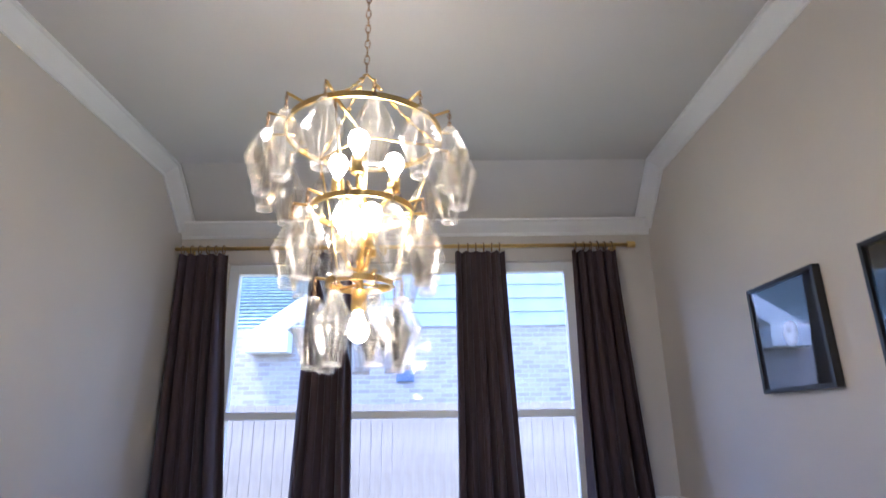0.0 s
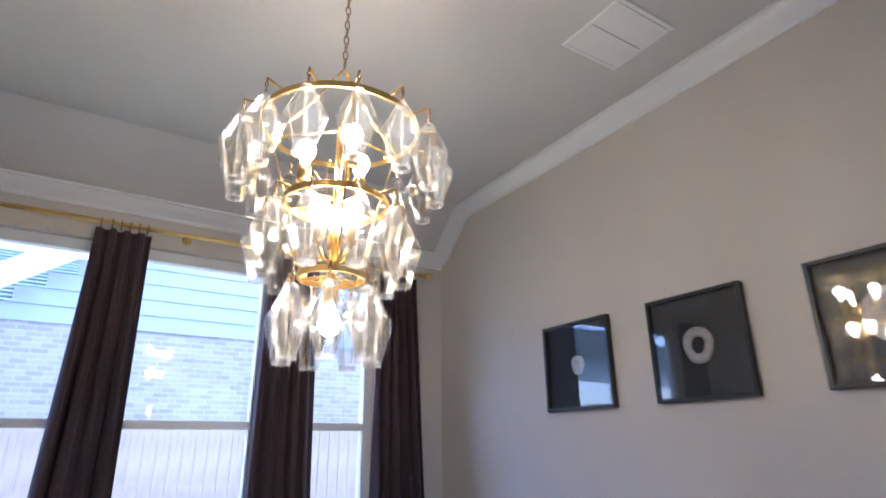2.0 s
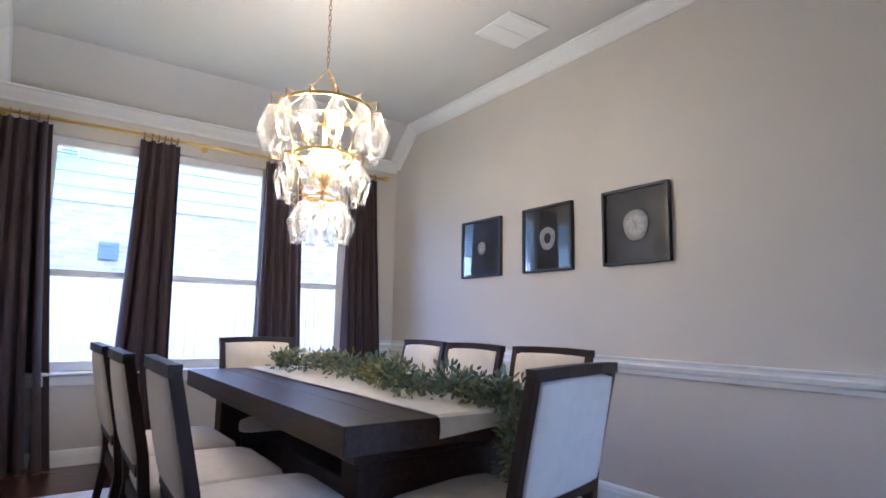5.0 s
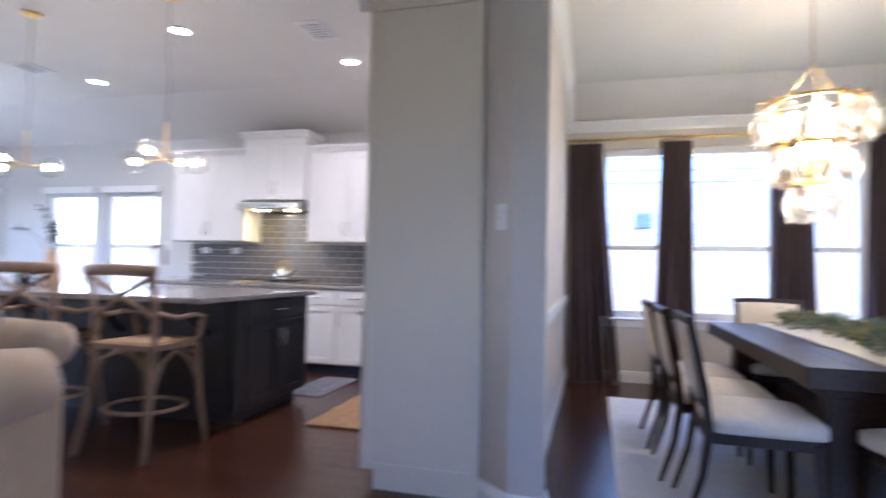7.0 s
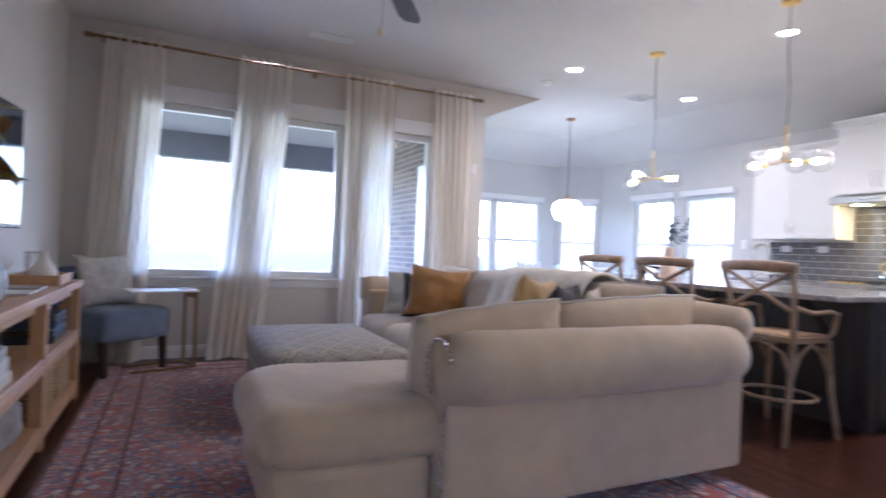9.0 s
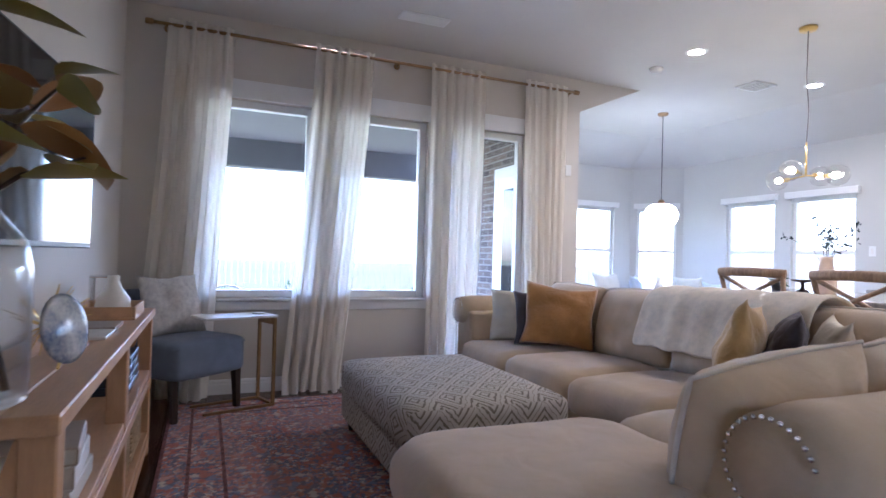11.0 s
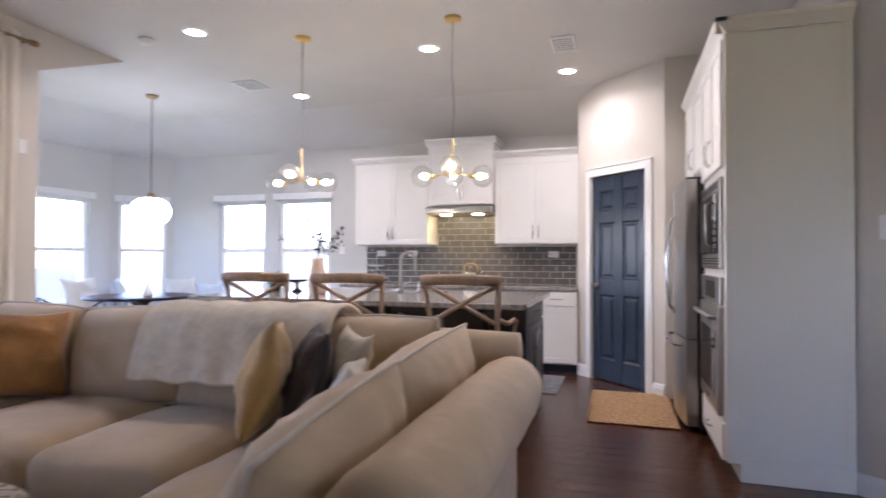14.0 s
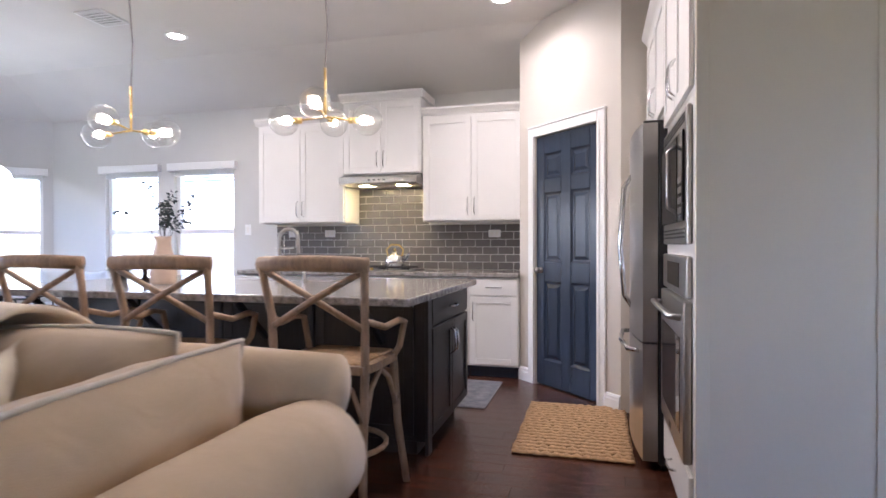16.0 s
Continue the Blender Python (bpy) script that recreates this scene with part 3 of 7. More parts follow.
for n, (y, z) in enumerate(prof):
    rows.append([bm.verts.new((x + 0.004 * math.sin(n * 1.3), y, z + ((x + 0.235) * 0.08 if n == 0 else 0))) for x in (-0.235, -0.12, 0.0, 0.10, 0.19)])
for a, b in zip(rows, rows[1:]):
    for q in range(4):
        bm.faces.new((a[q], a[q + 1], b[q + 1], b[q]))
runner = tagged(part("table_runner", bm, RUN), "ivory linen runner along the dining table", "table runner")
sm = runner.modifiers.new("thick", "SOLIDIFY")
sm.thickness, sm.offset = 0.004, 1


def leaf_cloud(name, material, parent, spots, seed, size=(0.02, 0.05), label="", lift=0.3, wide=0.42):
    """Many bent leaves at the given (place, spread) spots, each pointing its own way."""
    rnd = random.Random(seed)
    vs, fs = [], []
    for (x, y, z), spread, count in spots:
        for _ in range(count):
            d = Vector((rnd.gauss(0, 1), rnd.gauss(0, 1), rnd.gauss(lift, 0.7)))
            d.normalize()
            base = Vector((x, y, z)) + d * spread * rnd.uniform(0.1, 0.9)
            L = rnd.uniform(*size)
            side = d.cross(Vector((rnd.gauss(0, 1), rnd.gauss(0, 1), rnd.gauss(0, 1)))).normalized() * L * wide * 0.5
            up = d.cross(side).normalized() * L * 0.14
            k = len(vs)
            tip = base + d * L
            m1, m2 = base + d * L * 0.3, base + d * L * 0.7
            vs += [base, m1 + side * 0.9 + up, m1 - up * 0.6, m1 - side * 0.9 + up, m2 + side * 0.75 + up, m2 - up * 0.4, m2 - side * 0.75 + up, tip]
            fs += [(k, k + 1, k + 2), (k, k + 2, k + 3), (k + 1, k + 4, k + 5, k + 2), (k + 2, k + 5, k + 6, k + 3), (k + 4, k + 7, k + 5), (k + 5, k + 7, k + 6)]
    me = bpy.data.meshes.new(name)
    me.from_pydata([tuple(v) for v in vs], [], fs)
    me.materials.append(material)
    ob = new(name, me)
    ob.parent = parent
    if label:
        ob["label"] = label
    return ob


def leaf_mat(name, c1, c2, rough=0.5):
    m = mat(name, c1, rough, 0, 0, 3, col2=c2)
    nt = m.node_tree
    b = nt.nodes["Principled BSDF"]
    geo, mx = nt.nodes.new("ShaderNodeNewGeometry"), nt.nodes.new("ShaderNodeMix")
    mx.data_type = "RGBA"
    mx.inputs["A"].default_value, mx.inputs["B"].default_value = (*c1, 1), (*c2, 1)
    nt.links.new(geo.outputs["Random Per Island"], mx.inputs["Factor"])
    nt.links.new(mx.outputs["Result"], b.inputs["Base Color"])
    return m


LEAFA = leaf_mat("garland_leaf_green", (0.42, 0.36, 0.14), (0.16, 0.19, 0.065))
LEAFB = leaf_mat("garland_leaf_sage", (0.23, 0.28, 0.18), (0.08, 0.12, 0.08))
garland = thing("garland", "mixed green eucalyptus and fern garland lying on the runner", "garland", 0, 0, 0)
rg = random.Random(4)
sa, sb = [], []
spine = [(0.05 + 0.06 * math.sin(y * 5), y, 0.795) for y in [0.46 + 0.1 * q for q in range(20)]]
spine = [(0.10, TY0 - 0.06, 0.50), (0.09, TY0 - 0.05, 0.58), (0.08, TY0 - 0.04, 0.66), (0.07, TY0 - 0.02, 0.74), (0.06, TY0 + 0.02, 0.79)] + spine
for n, p in enumerate(spine):
    for s in range(4):
        q = (p[0] + rg.uniform(-0.11, 0.11) * (0.6 if n < 5 else 1), p[1] + rg.uniform(-0.05, 0.05) - (0.02 if n < 5 else 0), p[2] + rg.uniform(-0.005, 0.045))
        (sa if rg.random() < 0.55 else sb).append((q, rg.uniform(0.04, 0.085), 34))
tube("stem", spine, 0.006, OAK, garland, 6)
leaf_cloud("leaves", LEAFA, garland, sa, 5, (0.018, 0.042), "olive and yellow-green leaves", 0.2, 0.34)
leaf_cloud("leaves", LEAFB, garland, sb, 6, (0.02, 0.046), "sage green leaves", 0.2, 0.5)


# chairs
def dining_chair():
    """Faces +y, its back at y = 0, on the floor at z = 0."""
    c = thing("dining_chair", "espresso wood dining chair with cream upholstered seat and back", "chair", group="chairs round the dining table")
    W = 0.235
    for s in (-1, 1):
        tube("leg", [(s * (W - 0.01), -0.10, 0.0), (s * (W - 0.012), -0.03, 0.22), (s * (W - 0.015), 0.0, 0.42)], [0.014, 0.02, 0.024], CHAIRWOOD, c, 4, 1.1, smooth=False)
        tube("back_post", [(s * (W - 0.015), 0.0, 0.40), (s * (W - 0.012), -0.02, 0.60), (s * (W - 0.006), -0.085, 0.912)], [0.024, 0.022, 0.02], CHAIRWOOD, c, 4, 1.1, smooth=False)
        tube("leg", [(s * (W - 0.02), 0.43, 0.40), (s * (W - 0.025), 0.44, 0.0)], [0.026, 0.016], CHAIRWOOD, c, 4, smooth=False)
        box("seat_rail", (s * (W - 0.03) - 0.012, 0.02, 0.37), (s * (W - 0.03) + 0.012, 0.42, 0.425), CHAIRWOOD, c, 0.003)
    for y in (0.0, 0.43):
        box("seat_rail", (-W + 0.03, y - 0.012, 0.37), (W - 0.03, y + 0.012, 0.425), CHAIRWOOD, c, 0.003)
    tube("top_rail", [(-W - 0.008, -0.086, 0.915), (-0.1, -0.102, 0.92), (0.1, -0.102, 0.92), (W + 0.008, -0.086, 0.915)], 0.026, CHAIRWOOD, c, 4, 0.9, smooth=False)
    tube("lower_rail", [(-W + 0.02, -0.02, 0.545), (W - 0.02, -0.02, 0.545)], 0.024, CHAIRWOOD, c, 4, smooth=False)
    cushion("seat", (-W - 0.008, 0.0, 0.415), (W + 0.008, 0.47, 0.50), CREAM, c, 0.75, 8, 0.022)
    b = cushion("backrest", (-W + 0.024, -0.026, -0.168), (W - 0.024, 0.026, 0.168), CREAM, c, 0.5, 6, 0.01)
    b.matrix_basis = pose(0, -0.053, 0.73, 10.5)
    return c


proto = dining_chair()
proto.matrix_basis = pose(0.0, 0.15, 0.006, 0, 0, 13)
for x, y in ((-0.90, 0.76), (-0.95, 1.29), (-0.97, 1.86)):
    copy_thing(proto, pose(x, y, 0.006, 0, 0, -90 + (y - 1.5) * 2))
for x, y, rz in ((0.74, 0.93, 96), (0.66, 1.46, 91), (0.68, 2.00, 88)):
    copy_thing(proto, pose(x, y, 0.006, 0, 0, rz))
copy_thing(proto, pose(-0.09, 2.64, 0.006, 0, 0, 181))

# rug under the table
RUGD = mat("ivory_wool_rug", (0.72, 0.71, 0.69), 0.95, var=0.08, scale=10, bump=0.5, bscale=250, col2=(0.62, 0.61, 0.60))
tagged(box("area_rug", (-1.28, 0.30, 0.0), (1.16, 3.08, 0.006), RUGD, None, 0.003), "large pale ivory rug under the dining table", "rug")


# pictures on the east wall
def picture(y0, y1, ring):
    ym = (y0 + y1) / 2
    p = thing("picture", "square black-framed picture of a pale stone slice under glass", "picture", DX1, ym, 1.66, group="pictures on the dining wall")
    w, h, f = (y1 - y0) / 2, 0.235, 0.018
    box("frame_side", (-0.035, -w, -h), (-0.001, -w + f, h), BLACK, p, 0.002)
    box("frame_side", (-0.035, w - f, -h), (-0.001, w, h), BLACK, p, 0.002)
    box("frame_side", (-0.035, -w + f, h - f), (-0.001, w - f, h), BLACK, p, 0.002)
    box("frame_side", (-0.035, -w + f, -h), (-0.001, w - f, -h + f), BLACK, p, 0.002)
    box("mount", (-0.010, -w + f, -h + f), (-0.001, w - f, h - f), MOUNT, p)
    bm = bmesh.new()
    n = 28
    rings = []
    for r, x in ((ring[1], -0.010), (ring[1], -0.016), ((ring[0] + ring[1]) / 2, -0.018), (max(ring[0], 0.002), -0.016), (max(ring[0], 0.002), -0.010)):
        rings.append([bm.verts.new((x, r * 0.85 * math.cos(a) * (1 + 0.06 * math.sin(3 * a)), r * math.sin(a) * (1 + 0.05 * math.cos(2 * a)))) for a in (6.283 * q / n for q in range(n))])
    for a, b in zip(rings, rings[1:]):
        for q in range(n):
            bm.faces.new((a[q], a[(q + 1) % n], b[(q + 1) % n], b[q]))
    part("stone_slice", bm, AGATE, p, "pale grey stone slice", True)
    g = box("glazing", (-0.027, -w + f, -h + f), (-0.024, w - f, h - f), GLAZE, p)
    g.visible_shadow = False
    return p


MOUNT = mat("black_mount", (0.012, 0.013, 0.018), 0.6, var=0.1)
AGATE = mat("pale_agate", (0.55, 0.53, 0.50), 0.4, var=0, scale=40, col2=(0.32, 0.31, 0.31))
picture(2.18, 2.67, (0.0, 0.055))
picture(1.455, 1.93, (0.04, 0.085))
picture(0.73, 1.20, (0.0, 0.10))


# chandelier
def chandelier():
    x, y = -0.118, 1.69
    c = thing("chandelier", "three-tier brass chandelier hung with clear faceted glass drops", "chandelier", x, y, 0)
    lathe("canopy", [(0.0, 2.965), (0.05, 2.968), (0.062, 2.985), (0.064, 3.0)], BRASS, c)
    # chain up to the ceiling
    z, k = 2.435, 0
    while z < 2.95:
        link = [(0.008 * math.cos(a) * (k % 2), 0.008 * math.cos(a) * ((k + 1) % 2), z + 0.019 + 0.019 * math.sin(a)) for a in (6.283 * q / 10 for q in range(11))]
        tube("chain_link", link, 0.0022, AGEDBRASS, c, 5)
        z += 0.031
        k += 1
    tube("stem", [(0, 0, 1.62), (0, 0, 2.20)], 0.011, BRASS, c, 10)
    tiers = ((2.197, 0.245, 14, 0.30, 0.055), (1.937, 0.155, 10, 0.205, 0.05), (1.71, 0.095, 7, 0.128, 0.02))
    for ti, (z, r, cnt, rod_r, drop) in enumerate(tiers):
        bm = bmesh.new()
        add_lathe(bm, [(r - 0.004, z - 0.009), (r + 0.004, z - 0.009), (r + 0.004, z + 0.009), (r - 0.004, z + 0.009), (r - 0.004, z - 0.009)], seg=48)
        part("ring", bm, BRASS, c)
        for q in range(3):
            a = 6.283 * q / 3 + 0.3
            tube("spoke", [(0, 0, z), (r * math.cos(a), r * math.sin(a), z)], 0.005, BRASS, c, 6)
        for q in range(cnt):
            a = 6.283 * (q + 0.4 * ti) / cnt
            ca, sa_ = math.cos(a), math.sin(a)
            tube("prong", [((r - 0.02) * ca, (r - 0.02) * sa_, z + 0.008), (rod_r * ca, rod_r * sa_, z + 0.012)], 0.0045, BRASS, c, 6)
            zt = z + 0.012
            for s in range(4):
                zz = zt - 0.006 - s * 0.013
                tube("hook_chain", [(rod_r * ca + 0.004 * math.cos(b) * (s % 2), rod_r * sa_ + 0.004 * math.cos(b) * ((s + 1) % 2), zz + 0.008 * math.sin(b)) for b in (6.283 * w / 6 for w in range(7))], 0.0024, AGEDBRASS, c, 4)
            d = new("glass_drop", DROP)
            d.parent = c
            d.matrix_basis = pose(rod_r * ca, rod_r * sa_, zt - 0.055, 0, 0, math.degrees(a) + q * 17)
    for q in range(3):
        a = 6.283 * q / 3 + 0.3
        p0, p1 = Vector((0.245 * math.cos(a), 0.245 * math.sin(a), 2.205)), Vector((0, 0, 2.435))
        for s in range(9):
            m = p0.lerp(p1, (s + 0.5) / 9) - Vector((0, 0, 0.02 * math.sin(3.14 * (s + 0.5) / 9)))
            dv = (p1 - p0).normalized() * 0.017
            sd = Vector((-math.sin(a), math.cos(a), 0)) if s % 2 else Vector((0, 0, 1)).cross(Vector((-math.sin(a), math.cos(a), 0))).normalized() * 0.6 + Vector((0, 0, 0.6))
            tube("chain_link", [m + dv * math.cos(b) + sd * 0.006 * math.sin(b) for b in (6.283 * w / 8 for w in range(9))], 0.0032, BRASS, c, 4)
        tube("wire", [(0.24 * math.cos(a), 0.24 * math.sin(a), 2.197), (0.155 * math.cos(a), 0.155 * math.sin(a), 1.937), (0.095 * math.cos(a), 0.095 * math.sin(a), 1.71)], 0.0035, BRASS, c, 5)
    bulbs = [(0.105 * math.cos(a), 0.105 * math.sin(a), 2.07) for a in (0.5, 2.6, 4.7)] + [(0.055 * math.cos(a), 0.055 * math.sin(a), 1.86) for a in (1.2, 3.3, 5.4)] + [(0, 0, 1.63)]
    for n, (bx_, by_, bz) in enumerate(bulbs):
        up = n < 6
        s = 1 if up else -1
        lathe("socket", [(0.0, bz - 0.05), (0.021, bz - 0.05), (0.021, bz), (0.0, bz)] if up else [(0.0, bz), (0.023, bz), (0.023, bz + 0.06), (0.0, bz + 0.06)], BRASS, c, 14, bx_, by_)
        if up:
            tube("arm", [(0, 0, bz - 0.11), (bx_ * 0.6, by_ * 0.6, bz - 0.10), (bx_, by_, bz - 0.05)], 0.006, BRASS, c, 6)
        prof = [(0.012, 0.0), (0.014, 0.018), (0.028, 0.042), (0.031, 0.06), (0.024, 0.08), (0.010, 0.09), (0.0, 0.091)]
        lathe("bulb", [(r, bz + s * h) for r, h in prof][:: s], BULB, c, 16, bx_, by_)
    return c


def glass_drop_mesh():
    """An elongated eight-sided hollow drop; narrow ridges separate its facets, and it is open at its foot. Milkier
    ridges and alternate facets imitate refracted brightness.
    """
    prof = [(0.008, 0.0), (0.016, -0.004), (0.020, -0.010), (0.058, -0.090), (0.0575, -0.096), (0.026, -0.196), (0.027, -0.202), (0.026, -0.208), (0.019, -0.207), (0.019, -0.197), (0.050, -0.096), (0.050, -0.091), (0.013, -0.014), (0.0, -0.012)]
    bm = bmesh.new()
    angs = [a for k in range(8) for a in (math.pi / 4 * k - 0.05, math.pi / 4 * k + 0.05)]
    rings = [[bm.verts.new((r * math.cos(a), r * math.sin(a), z)) for a in angs] for r, z in prof]
    for q, (ra, rb) in enumerate(zip(rings, rings[1:])):
        for k in range(16):
            face = bm.faces.new((ra[k], ra[(k + 1) % 16], rb[(k + 1) % 16], rb[k]))
            face.material_index = 1 if (k % 2 == 0 and q < 6) or q in (0, 1, 5, 6, 7) else 2 if (k // 2 + q) % 2 and q < 6 else 0
    bm.normal_update()
    me = bpy.data.meshes.new("glass_drop")
    bm.to_mesh(me)
    bm.free()
    me.materials.append(CRYSTAL)
    me.materials.append(CRYSTAL_GLINT)
    me.materials.append(CRYSTAL_LIT)
    return me


DROP = glass_drop_mesh()
chandelier()


def ceiling_vent(name, x0, y0, x1, y1, label, slats=8, along="x", deep=0.012, half=0.0075):
    v = thing(name, label, "vent", (x0 + x1) / 2, (y0 + y1) / 2, H - 0.0005)
    w, l = (x1 - x0) / 2, (y1 - y0) / 2
    f = 0.022
    box("frame", (-w, -l, -deep), (w, -l + f, 0), TRIM, v, 0.003)
    box("frame", (-w, l - f, -deep), (w, l, 0), TRIM, v, 0.003)
    box("frame", (-w, -l + f, -deep), (-w + f, l - f, 0), TRIM, v, 0.003)
    box("frame", (w - f, -l + f, -deep), (w, l - f, 0), TRIM, v, 0.003)
    box("backing", (-w + f, -l + f, -0.002), (w - f, l - f, 0), VENTD, v)
    for q in range(slats):
        if along == "x":
            yy = -l + f + (2 * l - 2 * f) * (q + 0.5) / slats
            box("slat", (-w + f, yy - half, -deep + 0.001), (w - f, yy + half, -0.003), TRIM, v)
        else:
            xx = -w + f + (2 * w - 2 * f) * (q + 0.5) / slats
            box("slat", (xx - half, -l + f, -deep + 0.001), (xx + half, l - f, -0.003), TRIM, v)
    return v


VENTD = mat("vent_shadow_grey", (0.25, 0.25, 0.25), 0.8)
ceiling_vent("ceiling_vent", 0.93, 1.36, 1.28, 1.71, "square white ceiling return grille in two panels", 2, "x", 0.012, 0.074)

# ---- living room ----
SHEER = bpy.data.materials.new("sheer_white_linen")
SHEER.use_nodes = True
_nt = SHEER.node_tree
_nt.nodes.remove(_nt.nodes["Principled BSDF"])
_d, _t, _m, _tr, _m2 = (_nt.nodes.new(k) for k in ("ShaderNodeBsdfDiffuse", "ShaderNodeBsdfTranslucent", "ShaderNodeMixShader", "ShaderNodeBsdfTransparent", "ShaderNodeMixShader"))
_d.inputs[0].default_value = _t.inputs[0].default_value = (0.95, 0.91, 0.84, 1)
_m.inputs[0].default_value, _m2.inputs[0].default_value = 0.55, 0.02
_nt.links.new(_d.outputs[0], _m.inputs[1])
_nt.links.new(_t.outputs[0], _m.inputs[2])
_nt.links.new(_m.outputs[0], _m2.inputs[1])
_nt.links.new(_tr.outputs[0], _m2.inputs[2])
_nt.links.new(_m2.outputs[0], _nt.nodes["Material Output"].inputs[0])

rod("curtain_rod", "y", WX, 1, -3.66, 0.15, 2.835, (-3.56, -1.72, 0.10), "long aged brass curtain rod above the living windows", 0.013, AGEDBRASS)
for n, (a0, a1, b0, b1) in enumerate(((-3.55, -3.07, -3.72, -3.20), (-2.44, -1.94, -2.64, -2.18), (-1.41, -0.86, -1.40, -0.95), (-0.42, 0.07, -0.36, 0.05))):
    curtain("sheer_curtain", "y", WX, 1, a0, a1, b0, b1, 2.882, 0.004, SHEER, "floor-length sheer white linen curtain with a back-tab header", 6, 0.032, "living room curtains", 0.12, False, None, 30 + n)


def ring_rug(name, lo, hi):
    """A worn oriental rug: a field of broken motifs, a medallion band and a border, woven in brick red, blue, and ivory."""
    m = bpy.data.materials.new("faded_oriental_wool")
    m.use_nodes = True
    nt = m.node_tree
    b = nt.nodes["Principled BSDF"]
    b.inputs["Roughness"].default_value, b.inputs["Sheen Weight"].default_value = 0.95, 0.2
    tc = nt.nodes.new("ShaderNodeTexCoord")

    def noise_tex(sc, det=2):
        n = nt.nodes.new("ShaderNodeTexNoise")
        n.inputs["Scale"].default_value, n.inputs["Detail"].default_value = sc, det
        nt.links.new(tc.outputs["Object"], n.inputs[0])
        return n.outputs[0]

    def vor(sc):
        n = nt.nodes.new("ShaderNodeTexVoronoi")
        n.distance = "MANHATTAN"
        n.inputs["Scale"].default_value, n.inputs["Randomness"].default_value = sc, 0.75
        nt.links.new(tc.outputs["Object"], n.inputs[0])
        return n

    def mix(fac, a, c):
        n = nt.nodes.new("ShaderNodeMix")
        n.data_type = "RGBA"
        for sock, v in (("Factor", fac), ("A", a), ("B", c)):
            if isinstance(v, tuple):
                n.inputs[sock].default_value = (*v, 1)
            else:
                nt.links.new(v, n.inputs[sock])
        return n.outputs["Result"]

    def ramp(src, stops):
        n = nt.nodes.new("ShaderNodeValToRGB")
        n.color_ramp.interpolation = "CONSTANT"
        els = n.color_ramp.elements
        while len(els) < len(stops):
            els.new(0.5)
        for e, (p, c) in zip(els, stops):
            e.position, e.color = p, (*c, 1)
        nt.links.new(src, n.inputs[0])
        return n.outputs[0]

    red, pink, blue, ivory, navy, rust = (0.42, 0.12, 0.10), (0.52, 0.27, 0.23), (0.19, 0.22, 0.34), (0.60, 0.50, 0.44), (0.12, 0.11, 0.18), (0.47, 0.19, 0.12)
    v1, v2 = vor(26), vor(64)
    sep1, sep2 = nt.nodes.new("ShaderNodeSeparateColor"), nt.nodes.new("ShaderNodeSeparateColor")
    nt.links.new(v1.outputs["Color"], sep1.inputs[0])
    nt.links.new(v2.outputs["Color"], sep2.inputs[0])
    big = ramp(sep1.outputs[0], [(0, red), (0.38, pink), (0.55, blue), (0.72, red), (0.86, ivory)])
    small = ramp(sep2.outputs[1], [(0, navy), (0.2, red), (0.42, ivory), (0.58, rust), (0.75, blue), (0.9, pink)])
    col = mix(ramp(noise_tex(7), [(0, (0, 0, 0)), (0.47, (1, 1, 1))]), big, small)
    edge = ramp(v1.outputs["Distance"], [(0, (0, 0, 0)), (0.92, (1, 1, 1))])
    col = mix(edge, col, navy)
    wear = nt.nodes.new("ShaderNodeMapRange")
    wear.inputs["From Min"].default_value, wear.inputs["From Max"].default_value, wear.inputs["To Max"].default_value = 0.45, 0.75, 0.6
    nt.links.new(noise_tex(2.2, 6), wear.inputs[0])
    col = mix(wear.outputs[0], col, (0.42, 0.24, 0.21))
    nt.links.new(col, b.inputs["Base Color"])
    bp = nt.nodes.new("ShaderNodeBump")
    bp.inputs["Strength"].default_value, bp.inputs["Distance"].default_value = 0.6, 0.004
    nt.links.new(noise_tex(300), bp.inputs["Height"])
    nt.links.new(bp.outputs[0], b.inputs["Normal"])
    root = thing(name, "large worn red and blue oriental rug under the sofa", "rug", 0, 0, 0)
    box("field", (lo[0] + 0.02, lo[1] + 0.02, 0), (hi[0] - 0.02, hi[1] - 0.02, 0.008), m, root, 0.002)
    BIND = mat("rug_red_binding", (0.22, 0.10, 0.11), 0.95, var=0.35, scale=40)
    for l2, h2 in (((lo[0], lo[1]), (hi[0], lo[1] + 0.02)), ((lo[0], hi[1] - 0.02), (hi[0], hi[1])), ((lo[0], lo[1] + 0.02), (lo[0] + 0.02, hi[1] - 0.02)), ((hi[0] - 0.02, lo[1] + 0.02), (hi[0], hi[1] - 0.02))):
        box("binding", (*l2, 0), (*h2, 0.009), BIND, root, 0.003)
    for q in range(2):
        off = 0.14 + 0.17 * q
        for l2, h2 in (((lo[0] + off, lo[1] + off), (hi[0] - off, lo[1] + off + 0.018)), ((lo[0] + off, hi[1] - off - 0.018), (hi[0] - off, hi[1] - off)), ((lo[0] + off, lo[1] + off + 0.018), (lo[0] + off + 0.018, hi[1] - off - 0.018)), ((hi[0] - off - 0.018, lo[1] + off + 0.018), (hi[0] - off, hi[1] - off - 0.018))):
            box("border_band", (*l2, 0.004), (*h2, 0.0092), BIND, root)
    return root


ring_rug("oriental_rug", (-7.15, -3.44), (-2.75, -0.36))


